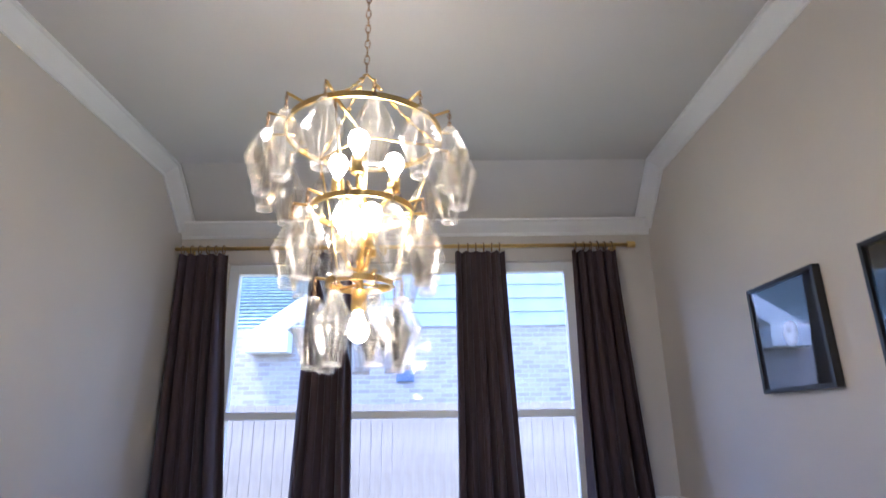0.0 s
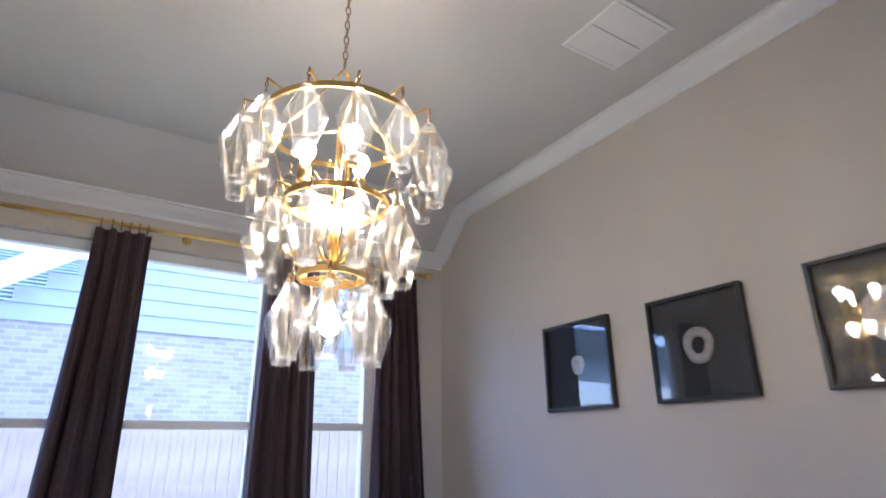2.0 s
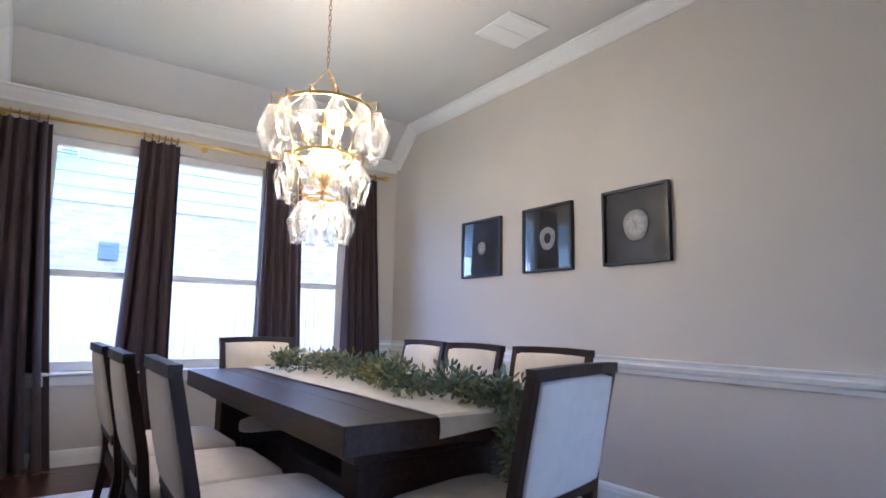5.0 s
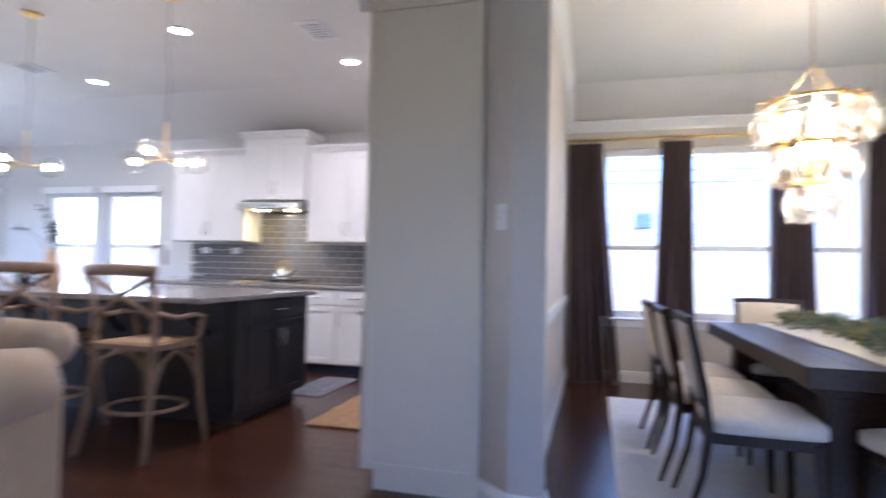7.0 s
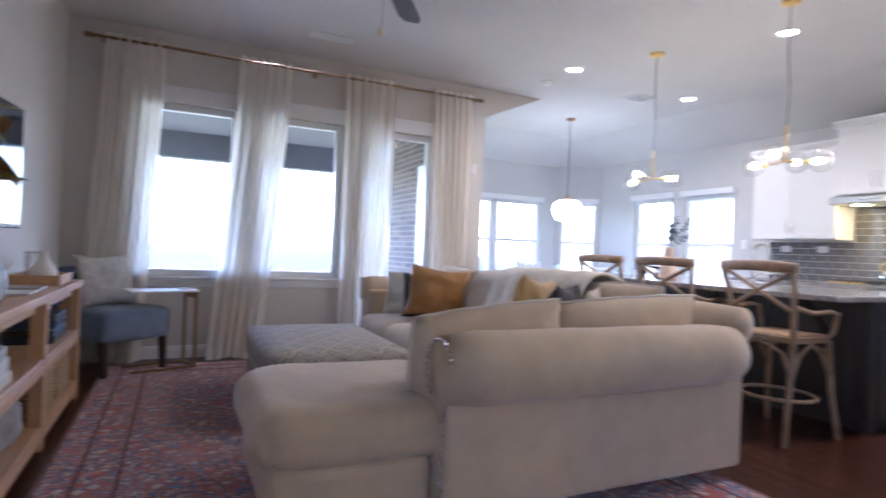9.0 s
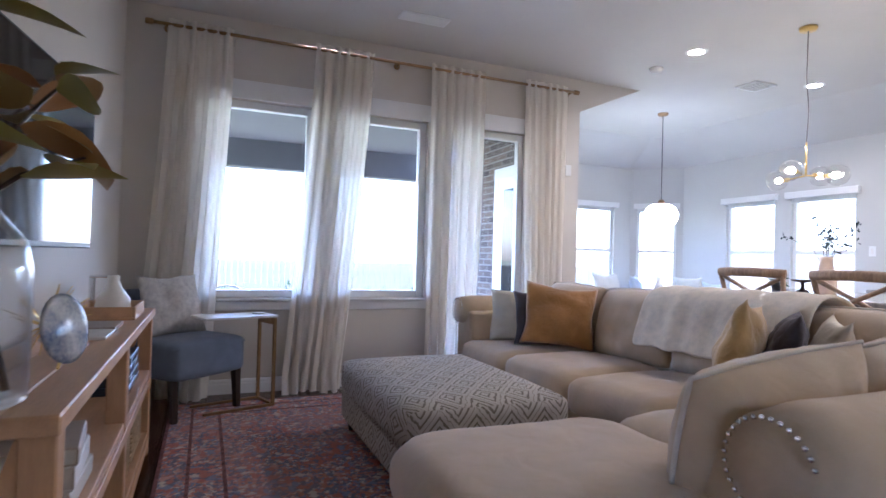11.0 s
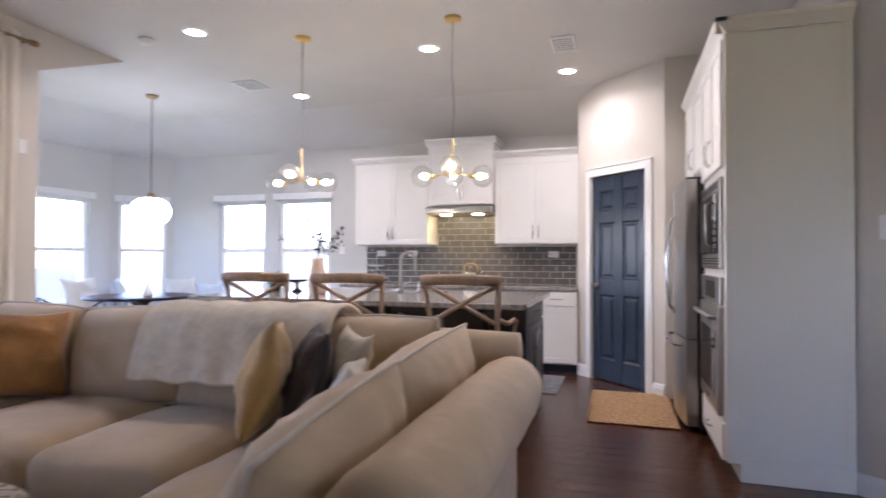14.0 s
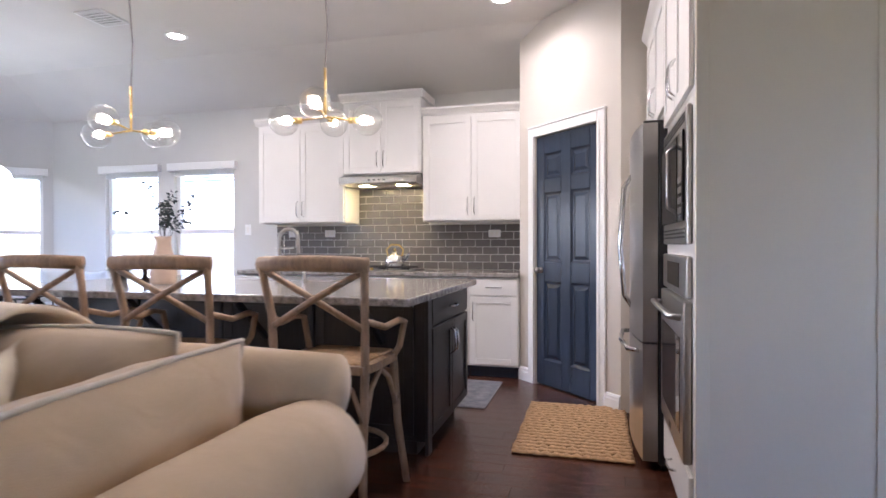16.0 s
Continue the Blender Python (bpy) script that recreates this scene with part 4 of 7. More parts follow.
def scroll(bm, axis, c0, c1, at, zc, r, turn=1):
    """A rolled top: a padded cylinder along an axis from c0 to c1."""
    n, seg = 10, 24
    rings = []
    for q in range(n + 1):
        u = q / n
        e = min(u, 1 - u) * n
        rr = r * (0.9 if e < 0.01 else 1.0) * (1 + 0.012 * math.sin(q * 2.1))
        c = c0 + (c1 - c0) * u
        ring = []
        for s in range(seg):
            a = 6.283 * s / seg
            p = (at + rr * math.cos(a), c, zc + rr * math.sin(a)) if axis == "y" else (c, at + rr * math.cos(a), zc + rr * math.sin(a))
            ring.append(bm.verts.new(p))
        rings.append(ring)
    for a, b in zip(rings, rings[1:]):
        for s in range(seg):
            bm.faces.new((a[s], a[(s + 1) % seg], b[(s + 1) % seg], b[s]))
    for ring, sgn in ((rings[0], -1), (rings[-1], 1)):
        mid = sum((v.co for v in ring), Vector()) / seg
        bulge = Vector((0, sgn * 0.02, 0)) if axis == "y" else Vector((sgn * 0.02, 0, 0))
        m = bm.verts.new(mid + bulge * (1 if c1 > c0 else -1))
        for s in range(seg):
            bm.faces.new((ring[s], ring[(s + 1) % seg], m))
    bmesh.ops.recalc_face_normals(bm, faces=bm.faces)
    return bm


def piping(name, pts, parent, r=0.006):
    return tube(name, pts, r, SOFA, parent, 6)


# sectional sofa
sofa = thing("sectional_sofa", "sand-coloured slipcovered sectional sofa with rolled arms and a chaise", "sofa", 0, 0, 0.009)
# section along the east side
bm = add_box(bmesh.new(), (-3.80, -1.97, 0.06), (-3.575, -0.30, 0.64), 0.03, 3)
part("back_frame", bm, SOFA, sofa, smooth=False)
part("rolled_back", scroll(bmesh.new(), "y", -1.99, -0.44, -3.575, 0.64, 0.145), SOFA, sofa, smooth=True)
add = bmesh.new()
add_box(add, (-4.52, -1.75, 0.09), (-3.86, -0.32, 0.30), 0.02, 2)
part("base", add, SOFA, sofa)
part("chaise_base", add_box(bmesh.new(), (-4.55, -2.60, 0.06), (-3.655, -1.975, 0.30), 0.05, 3), SOFA, sofa)
cushion("chaise_cushion", (-4.60, -2.65, 0.27), (-3.635, -1.66, 0.485), SOFA, sofa, 0.85, 22, 0.025, wrinkle=0.009, plan=0.17)
cushion("seat_cushion", (-4.55, -1.655, 0.28), (-3.82, -0.98, 0.485), SOFA, sofa, 0.7, 10, 0.02, wrinkle=0.011)
cushion("corner_cushion", (-4.55, -0.975, 0.28), (-3.82, -0.42, 0.485), SOFA, sofa, 0.7, 10, 0.02, wrinkle=0.011)


def back_cushion(w, h, th, m, seed):
    """A boxed back cushion with pointed corners and a corded seam; width along x, thickness along y."""
    bm = bmesh.new()
    n = 20
    for sgn in (1, -1):
        g = []
        for j in range(n + 1):
            row = []
            for i in range(n + 1):
                u, v = 2 * i / n - 1, 2 * j / n - 1
                px = u * w * (0.98 + 0.035 * (1 - v * v) * abs(u) ** 5)
                pz = v * h * (1 + 0.05 * (1 - u * u) * abs(v) ** 5 + 0.018 * noise.noise(Vector((u * 3 + seed, 1, sgn * 0))))
                t = th * max(0, 1 - abs(u) ** 2.6) ** 0.55 * max(0, 1 - abs(v) ** 2.4) ** 0.55
                t *= 1 + 0.10 * noise.noise(Vector((u * 1.7 + seed, v * 1.7, sgn)))
                t += (0.018 * noise.noise(Vector((u * 4 + seed * 2, v * 2.6, sgn * 2))) + 0.012 * noise.noise(Vector((u * 11 + seed, v * 2.2 + u * 3, sgn * 3)))) * (1 - abs(u) ** 8) * (1 - abs(v) ** 8)
                row.append(bm.verts.new((px, sgn * t, pz)))
            g.append(row)
        for j in range(n):
            for i in range(n):
                f = (g[j][i], g[j][i + 1], g[j + 1][i + 1], g[j + 1][i])
                bm.faces.new(f if sgn < 0 else f[::-1])
        edge = [v.co.copy() for v in g[0][:-1]] + [r[-1].co.copy() for r in g[:-1]] + [v.co.copy() for v in g[-1][:0:-1]] + [r[0].co.copy() for r in g[::-1]]
    bmesh.ops.remove_doubles(bm, verts=bm.verts, dist=0.0006)
    ob = part("back_cushion", bm, SOFA, sofa, "", True)
    ob.matrix_basis = m
    tube("piping", edge, 0.0075, PIPE, ob, 6)
    return ob


PIPE = mat("sand_piping_cord", (0.66, 0.58, 0.47), 0.9, var=0.05, scale=30)
# each lies with its width along local x and its thickness along local y
for yc, sd, wd, zc, sag in ((-0.87, 1, 0.46, 0.682, -2.5), (-1.655, 2, 0.37, 0.648, -6)):
    back_cushion(wd, 0.21, 0.15, pose(-3.83 - 0.02 * (sd == 1), yc, zc, 0, 0, 90) @ pose(0, 0, 0, 15, sag), sd)
# section along the north side
part("back_frame", add_box(bmesh.new(), (-6.75, -0.46, 0.09), (-3.87, -0.27, 0.80), 0.04, 3), SOFA, sofa)
part("rolled_back", scroll(bmesh.new(), "x", -6.80, -3.56, -0.36, 0.775, 0.10), SOFA, sofa, smooth=True)
part("base", add_box(bmesh.new(), (-6.66, -1.36, 0.09), (-4.54, -0.46, 0.30), 0.02, 2), SOFA, sofa)
for k, (x0, x1) in enumerate(((-6.62, -5.96), (-5.955, -5.25), (-5.245, -4.56))):
    cushion("seat_cushion", (x0, -1.40, 0.28), (x1, -0.62, 0.485), SOFA, sofa, 0.7, 10, 0.022, wrinkle=0.012, seed=k)
for k, (xc, wd) in enumerate(((-6.28, 0.34), (-5.58, 0.36), (-4.85, 0.37), (-4.20, 0.32))):
    back_cushion(wd, 0.235, 0.14, pose(xc, -0.60, 0.70, 0, 0, 180) @ pose(0, 0, 0, 13, (-1.5, 2, -2, 1)[k]), 10 + k)
# west arm with its scroll
part("arm", add_box(bmesh.new(), (-6.90, -1.30, 0.09), (-6.64, -0.30, 0.70), 0.03, 3), SOFA, sofa)
part("arm_roll", scroll(bmesh.new(), "y", -1.33, -0.32, -6.80, 0.70, 0.115), SOFA, sofa, smooth=True)


def nails(name, pts, r=0.008):
    bm = bmesh.new()
    for p in pts:
        bmesh.ops.create_icosphere(bm, subdivisions=1, radius=r, matrix=Matrix.Translation(p) @ Matrix.Diagonal((1, 1, 1, 1)))
    return tagged(part(name, bm, CHROME, sofa, "polished steel nailhead trim", True), kind="stuff")


nails("nailhead_trim", [(-3.59, -1.975, 0.10 + 0.026 * q) for q in range(17)] + [(-3.575 + 0.118 * math.cos(a), -2.007, 0.64 + 0.118 * math.sin(a)) for a in (0.3 + 0.2 * q for q in range(20))])
nails("nailhead_trim", [(-6.90, -1.305, 0.14 + 0.026 * q) for q in range(20)] + [(-6.80 + 0.095 * math.cos(a), -1.345, 0.70 + 0.095 * math.sin(a)) for a in (0.2 + 0.27 * q for q in range(18))])
for x, y in ((-3.72, -2.0), (-3.72, -0.38), (-4.48, -2.5), (-6.83, -1.24), (-6.8, -0.38), (-4.5, -1.0)):
    lathe("foot", [(0.028, 0.0), (0.036, 0.09), (0.0, 0.09)], CHAIRWOOD, sofa, 12, x, y)


# pillows
def pillow(x, y, z, w, h, m, rz, tilt, label, th=0.085, seed=0, roll=0):
    """A scatter cushion standing on an edge: width w, height h, leaning back by tilt."""
    bm = bmesh.new()
    n = 20
    for sgn in (1, -1):
        g = []
        for j in range(n + 1):
            row = []
            for i in range(n + 1):
                u, v = 2 * i / n - 1, 2 * j / n - 1
                pin = 1 - 0.10 * (1 - abs(u) ** 2.2) * abs(v) ** 6
                pin2 = 1 - 0.10 * (1 - abs(v) ** 2.2) * abs(u) ** 6
                t = th * (max(0, 1 - u ** 2) ** 0.55) * (max(0, 1 - v ** 2) ** 0.55)
                t *= 1 + 0.28 * noise.noise(Vector((u * 2.1 + seed, v * 2.1, sgn))) + 0.16 * noise.noise(Vector((u * 5.5 + seed * 3, v * 5.5, sgn * 2)))
                slump = 0.035 * noise.noise(Vector((u * 1.3 + seed * 5, v * 1.3, 4)))
                bow = 0.02 * noise.noise(Vector((u * 1.6, v * 1.6 + seed * 2, 9)))
                row.append(bm.verts.new((u * w / 2 * pin2 + slump * w, sgn * t + bow, v * h / 2 * pin * (1 - 0.04 * (v > 0) * (1 - u * u)) + slump * h * (v > -0.5))))
            g.append(row)
        for j in range(n):
            for i in range(n):
                f = (g[j][i], g[j][i + 1], g[j + 1][i + 1], g[j + 1][i])
                bm.faces.new(f if sgn < 0 else f[::-1])
    bmesh.ops.remove_doubles(bm, verts=bm.verts, dist=0.0006)
    p = part("pillow", bm, m, None, "", True)
    lift = h / 2 * math.cos(radians(tilt)) * math.cos(radians(roll)) + w / 2 * abs(math.sin(radians(roll)))
    p.matrix_basis = pose(x, y, z + lift, 0, 0, rz) @ pose(0, 0, 0, tilt, roll, 0)
    return tagged(p, label, "pillow")


MUSTARD = mat("mustard_velvet", (0.42, 0.20, 0.05), 0.85, var=0.15, scale=7, sheen=0.4, bump=0.2, bscale=200)
GOLD = mat("gold_linen", (0.54, 0.34, 0.12), 0.88, var=0.12, scale=8, sheen=0.3, bump=0.2, bscale=220)
CHARC = mat("charcoal_velvet", (0.07, 0.055, 0.058), 0.9, var=0.15, scale=7, sheen=0.12)
IVORY = mat("ivory_cotton", (0.62, 0.55, 0.42), 0.9, var=0.06, scale=9, bump=0.2, bscale=250)
WHITEC = mat("white_cotton", (0.74, 0.71, 0.65), 0.9, var=0.04, scale=9)
for cloth in (MUSTARD, GOLD, CHARC, IVORY, WHITEC):
    creased(cloth, 9.0, 0.02, 1.6)
pillow(-6.44, -1.00, 0.494, 0.42, 0.42, IVORY, 58, -18, "ivory scatter pillow on the sofa", 0.08, 1)
pillow(-6.20, -0.92, 0.494, 0.44, 0.42, CHARC, 64, -16, "charcoal velvet scatter pillow on the sofa", 0.07, 2)
pillow(-6.02, -0.90, 0.494, 0.52, 0.46, MUSTARD, 60, -18, "mustard velvet scatter pillow on the sofa", 0.09, 3, 5)
pillow(-4.46, -1.02, 0.494, 0.46, 0.46, GOLD, -58, -14, "gold linen scatter pillow on the sofa corner", 0.085, 4, -7)
pillow(-4.34, -0.90, 0.494, 0.46, 0.46, CHARC, -55, -16, "charcoal velvet scatter pillow on the sofa corner", 0.075, 5)
pillow(-4.21, -0.82, 0.494, 0.44, 0.45, IVORY, -50, -16, "ivory and tan scatter pillow on the sofa corner", 0.07, 6)
pillow(-4.08, -1.10, 0.494, 0.38, 0.38, WHITEC, -72, -20, "white scatter pillow on the sofa corner", 0.06, 7)

# throw over the back
FLEECE = mat("cream_sherpa_fleece", (0.80, 0.68, 0.52), 0.98, var=0.08, scale=22, bump=1.0, bscale=160, sheen=0.1)
bm = bmesh.new()
path = [(-0.30, 0.62), (-0.285, 0.74), (-0.29, 0.86), (-0.36, 0.925), (-0.46, 0.972), (-0.55, 0.985), (-0.635, 0.965), (-0.69, 0.91), (-0.725, 0.82), (-0.765, 0.72), (-0.80, 0.63)]
rows = []
nx = 30
for j, (y, z) in enumerate(path):
    rows.append([bm.verts.new((-5.40 + 1.05 * i / nx + 0.03 * j / 10, y + 0.010 * math.sin(i * 1.3) * (j / 10) - (0.03 if j > 6 else 0.01), z + 0.006 * math.sin(i * 0.9 + j) + 0.015 * (i / nx))) for i in range(nx + 1)])
for a, b in zip(rows, rows[1:]):
    for i in range(nx):
        bm.faces.new((a[i], a[i + 1], b[i + 1], b[i]))
thr = tagged(part("throw_blanket", bm, FLEECE, None, "", True), "cream sherpa throw blanket draped over the sofa back", "blanket")
sm = thr.modifiers.new("thick", "SOLIDIFY")
sm.thickness, sm.offset = 0.022, 0
sb_ = thr.modifiers.new("round", "SUBSURF")
sb_.levels = sb_.render_levels = 1


# ottoman
def ikat_mat():
    m = bpy.data.materials.new("grey_ikat_weave")
    m.use_nodes = True
    nt = m.node_tree
    b = nt.nodes["Principled BSDF"]
    b.inputs["Roughness"].default_value = 0.92
    tc = nt.nodes.new("ShaderNodeTexCoord")
    nz = nt.nodes.new("ShaderNodeTexNoise")
    nz.inputs["Scale"].default_value = 45
    nt.links.new(tc.outputs["Object"], nz.inputs[0])
    sep = nt.nodes.new("ShaderNodeSeparateXYZ")
    nt.links.new(tc.outputs["Object"], sep.inputs[0])

    def M(op, a, c=None, d=None):
        n = nt.nodes.new("ShaderNodeMath")
        n.operation = op
        for k, v in enumerate((a, c, d)):
            if v is None:
                continue
            if isinstance(v, (int, float)):
                n.inputs[k].default_value = v
            else:
                nt.links.new(v, n.inputs[k])
        return n.outputs[0]

    x, y, z = sep.outputs
    wob = M("MULTIPLY_ADD", nz.outputs[0], 0.03, -0.015)
    sn = nt.nodes.new("ShaderNodeSeparateXYZ")
    nt.links.new(tc.outputs["Normal"], sn.inputs[0])
    side = M("GREATER_THAN", M("ABSOLUTE", sn.outputs[0]), 0.7)
    top_y = M("ADD", y, M("MULTIPLY", z, M("SUBTRACT", 1.0, side)))
    along = M("ADD", M("MULTIPLY", x, M("SUBTRACT", 1.0, side)), M("MULTIPLY", z, side))
    u = M("ADD", M("MULTIPLY", along, 1 / 0.215), M("MULTIPLY", wob, 3))
    v = M("ADD", M("MULTIPLY", top_y, 1 / 0.185), M("MULTIPLY", wob, 2.5))
    du = M("ABSOLUTE", M("SUBTRACT", M("FRACT", u), 0.5))
    dv = M("ABSOLUTE", M("SUBTRACT", M("FRACT", v), 0.5))
    d = M("ADD", du, dv)
    d = M("MINIMUM", d, M("SUBTRACT", 1.0, d))
    stepped = M("FRACT", M("MULTIPLY", d, 5.4))
    ramp = nt.nodes.new("ShaderNodeValToRGB")
    els = ramp.color_ramp.elements
    els[0].position, els[0].color = 0.58, (0.52, 0.47, 0.395, 1)
    els[1].position, els[1].color = 0.72, (0.20, 0.17, 0.135, 1)
    nt.links.new(stepped, ramp.inputs[0])
    nt.links.new(ramp.outputs[0], b.inputs["Base Color"])
    bp = nt.nodes.new("ShaderNodeBump")
    bp.inputs["Strength"].default_value, bp.inputs["Distance"].default_value = 0.5, 0.004
    nt.links.new(stepped, bp.inputs["Height"])
    nt.links.new(bp.outputs[0], b.inputs["Normal"])
    return m


IKAT = ikat_mat()
ott = thing("ottoman", "large rectangular ottoman in grey and cream ikat fabric", "ottoman", -5.64, -1.97, 0.009)
cushion("top", (-0.65, -0.45, 0.24), (0.65, 0.45, 0.45), IKAT, ott, 0.6, 12, 0.02)
cushion("skirt", (-0.635, -0.435, 0.07), (0.635, 0.435, 0.26), IKAT, ott, 0.25, 8)
tube("seam", [(-0.64, -0.44, 0.245), (0.64, -0.44, 0.245), (0.64, 0.44, 0.245), (-0.64, 0.44, 0.245), (-0.64, -0.44, 0.245)], 0.006, IKAT, ott, 6)
for x in (-0.56, 0.56):
    for y in (-0.37, 0.37):
        lathe("foot", [(0.024, 0.0), (0.032, 0.075), (0.0, 0.075)], CHAIRWOOD, ott, 12, x, y)

# console under the television
con = thing("console_table", "pale pine console table with X ends and open shelves", "console", 0, 0, 0)
CX0, CX1, CY0, CY1 = -6.20, -3.95, -3.815, -3.49
for q in range(3):
    box("top_plank", (CX0, CY0 + 0.108 * q, 0.758), (CX1, CY0 + 0.108 * q + 0.1072, 0.80), PINE, con, 0.004)
posts = (CX0 + 0.06, (CX0 + CX1) / 2 - 0.03, CX1 - 0.06)
for x in posts:
    for y in (CY0 + 0.04, CY1 - 0.045):
        box("post", (x - 0.034, y - 0.034, 0.0), (x + 0.034, y + 0.034, 0.758), PINEV, con, 0.004)
for z in (0.10, 0.44):
    box("shelf", (CX0 + 0.03, CY0 + 0.01, z), (CX1 - 0.03, CY1 - 0.015, z + 0.03), PINE, con, 0.003)
    box("rail", (CX0 + 0.095, CY1 - 0.030, z - 0.045), (CX1 - 0.095, CY1 - 0.008, z - 0.001), PINE, con, 0.003)
box("rail", (CX0 + 0.095, CY1 - 0.075, 0.70), (CX1 - 0.095, CY1 - 0.055, 0.757), PINE, con, 0.003)
for x in (posts[0], posts[2]):
    for a, b in (((CY0 + 0.07, 0.13), (CY1 - 0.07, 0.74)), ((CY0 + 0.07, 0.74), (CY1 - 0.07, 0.13))):
        off = 0.004 if a[1] < 0.5 else -0.004
        tube("cross_brace", [(x + off, a[0], a[1]), (x + off, b[0], b[1])], 0.028, PINEV, con, 4, 0.9, smooth=False)

# things on the console
vase = thing("glass_vase", "large clear glass vase holding magnolia branches", "vase", -4.075, -3.695, 0.801)
part("body", add_lathe(bmesh.new(), [(0.0, 0.006), (0.108, 0.006), (0.117, 0.02), (0.120, 0.28), (0.108, 0.335), (0.052, 0.405), (0.047, 0.43), (0.053, 0.448), (0.050, 0.448), (0.044, 0.43), (0.049, 0.405), (0.104, 0.332), (0.115, 0.28), (0.112, 0.022), (0.0, 0.022)], seg=36), VASEGLASS, vase, "", True)
tube("rim", [(0.052 * math.cos(a), 0.052 * math.sin(a), 0.447) for a in (6.2832 * q / 28 for q in range(29))], 0.003, VASEGLASS, vase, 6)
lathe("thick_base", [(0.0, 0.0005), (0.110, 0.0005), (0.116, 0.0055), (0.0, 0.0055)], VASEGLASS, vase, 32)
LEAFM = leaf_mat("magnolia_leaf", (0.31, 0.29, 0.08), (0.35, 0.17, 0.065), 0.3)
_oi = LEAFM.node_tree.nodes.new("ShaderNodeObjectInfo")
LEAFM.node_tree.links.new(_oi.outputs["Random"], LEAFM.node_tree.nodes["Mix"].inputs["Factor"])
br = thing("magnolia_branches", "magnolia branches with broad green and bronze leaves", "branches", -4.075, -3.695, 0.83)
rb = random.Random(8)
tips = [(-0.04, 0.17, 0.68), (0.16, 0.02, 0.80), (-0.14, 0.20, 0.52), (0.28, 0.0, 0.56), (-0.30, 0.08, 0.74)]
for k, tp in enumerate(tips):
    a0 = (0.085 * math.cos(k * 1.4), 0.085 * math.sin(k * 1.4), 0.0)
    pts = [a0, (0.0, 0.0, 0.37), (tp[0] * 0.4, tp[1] * 0.4, 0.37 + (tp[2] - 0.37) * 0.55), tp]
    tube("branch", pts, [0.008, 0.007, 0.006, 0.003], CHAIRWOOD, br, 6)
    for q in range(5):
        f = 0.60 + 0.40 * q / 4
        base = Vector(pts[1]).lerp(Vector(pts[2]), f * 1.5) if f < 0.66 else Vector(pts[2]).lerp(Vector(pts[3]), (f - 0.66) / 0.34)
        ang = 2.4 * q + k
        d = Vector((math.cos(ang), 0.8 * math.sin(ang) + 0.15, rb.uniform(-0.45, 0.55))).normalized()
        L, wd = rb.uniform(0.16, 0.22), rb.uniform(0.042, 0.056)
        if base.y + d.y * L < -0.11:
            d.y = abs(d.y)
        sd = d.cross(Vector((rb.gauss(0, 0.5), rb.gauss(0, 0.5), 1))).normalized()
        upv = sd.cross(d)
        bm = bmesh.new()
        prev = None
        for s in range(7):
            t = s / 6
            wv = wd * math.sin(3.1416 * (t ** 0.8)) + 0.0015
            c = base + d * L * t + upv * (-0.035 * t * t)
            tri = [bm.verts.new(c + sd * wv + upv * 0.012 * wv / wd), bm.verts.new(c), bm.verts.new(c - sd * wv + upv * 0.012 * wv / wd)]
            if prev:
                for e in range(2):
                    bm.faces.new((prev[e], prev[e + 1], tri[e + 1], tri[e]))
            prev = tri
        part("leaf", bm, LEAFM, br, "", True)
burst = thing("starburst_ornament", "small brass starburst ornament on the console", "ornament", -4.72, -3.69, 0.80)
rs = random.Random(3)
for q in range(26):
    d = Vector((rs.gauss(0, 1), rs.gauss(0, 1), rs.gauss(0.2, 1))).normalized()
    if d.z < -0.5:
        d.z = -d.z
    tube("spike", [(0, 0, 0.085), Vector((0, 0, 0.085)) + d * rs.uniform(0.085, 0.15) * (1 if d.z > -0.1 else 0.6)], [0.003, 0.0012], BRASS, burst, 5)
for q in range(3):
    tube("spike", [(0, 0, 0.085), (0.05 * math.cos(2.1 * q), 0.05 * math.sin(2.1 * q), 0.0015)], [0.003, 0.0012], BRASS, burst, 5)
dish = thing("agate_dish", "upright blue and white agate plate on the console", "ornament", -4.50, -3.60, 0.80)
AGB = mat("blue_agate", (0.06, 0.10, 0.22), 0.15, var=0, scale=8, col2=(0.75, 0.74, 0.72))
p_ = lathe("plate", [(0.0, 0.0), (0.085, 0.0), (0.098, 0.006), (0.085, 0.012), (0.0, 0.012)], AGB, dish, 28)
p_.matrix_basis = pose(0, 0, 0.101, 0, 80, 66)
tube("stand", [(0.05, 0.0, 0.0), (-0.03, 0.0, 0.05), (-0.05, 0.0, 0.0)], 0.004, BRASS, dish, 6)
tray = thing("wooden_tray", "pale wooden tray with handles on the console", "tray", -5.78, -3.66, 0.801)
box("base", (-0.20, -0.13, 0), (0.20, 0.13, 0.012), PINE, tray, 0.003)
for lo, hi in (((-0.20, -0.13, 0.012), (0.20, -0.118, 0.06)), ((-0.20, 0.118, 0.012), (0.20, 0.13, 0.06)), ((-0.20, -0.118, 0.012), (-0.188, 0.118, 0.06)), ((0.188, -0.118, 0.012), (0.20, 0.118, 0.06))):
    box("side", lo, hi, PINE, tray, 0.003)
jug = thing("white_jug", "white ceramic bottle vase in the tray", "vase", -5.72, -3.64, 0.815)
lathe("body", [(0.0, 0.0), (0.058, 0.0), (0.075, 0.03), (0.072, 0.075), (0.04, 0.12), (0.024, 0.16), (0.026, 0.185), (0.020, 0.185), (0.0, 0.17)], WHITE, jug, 28)
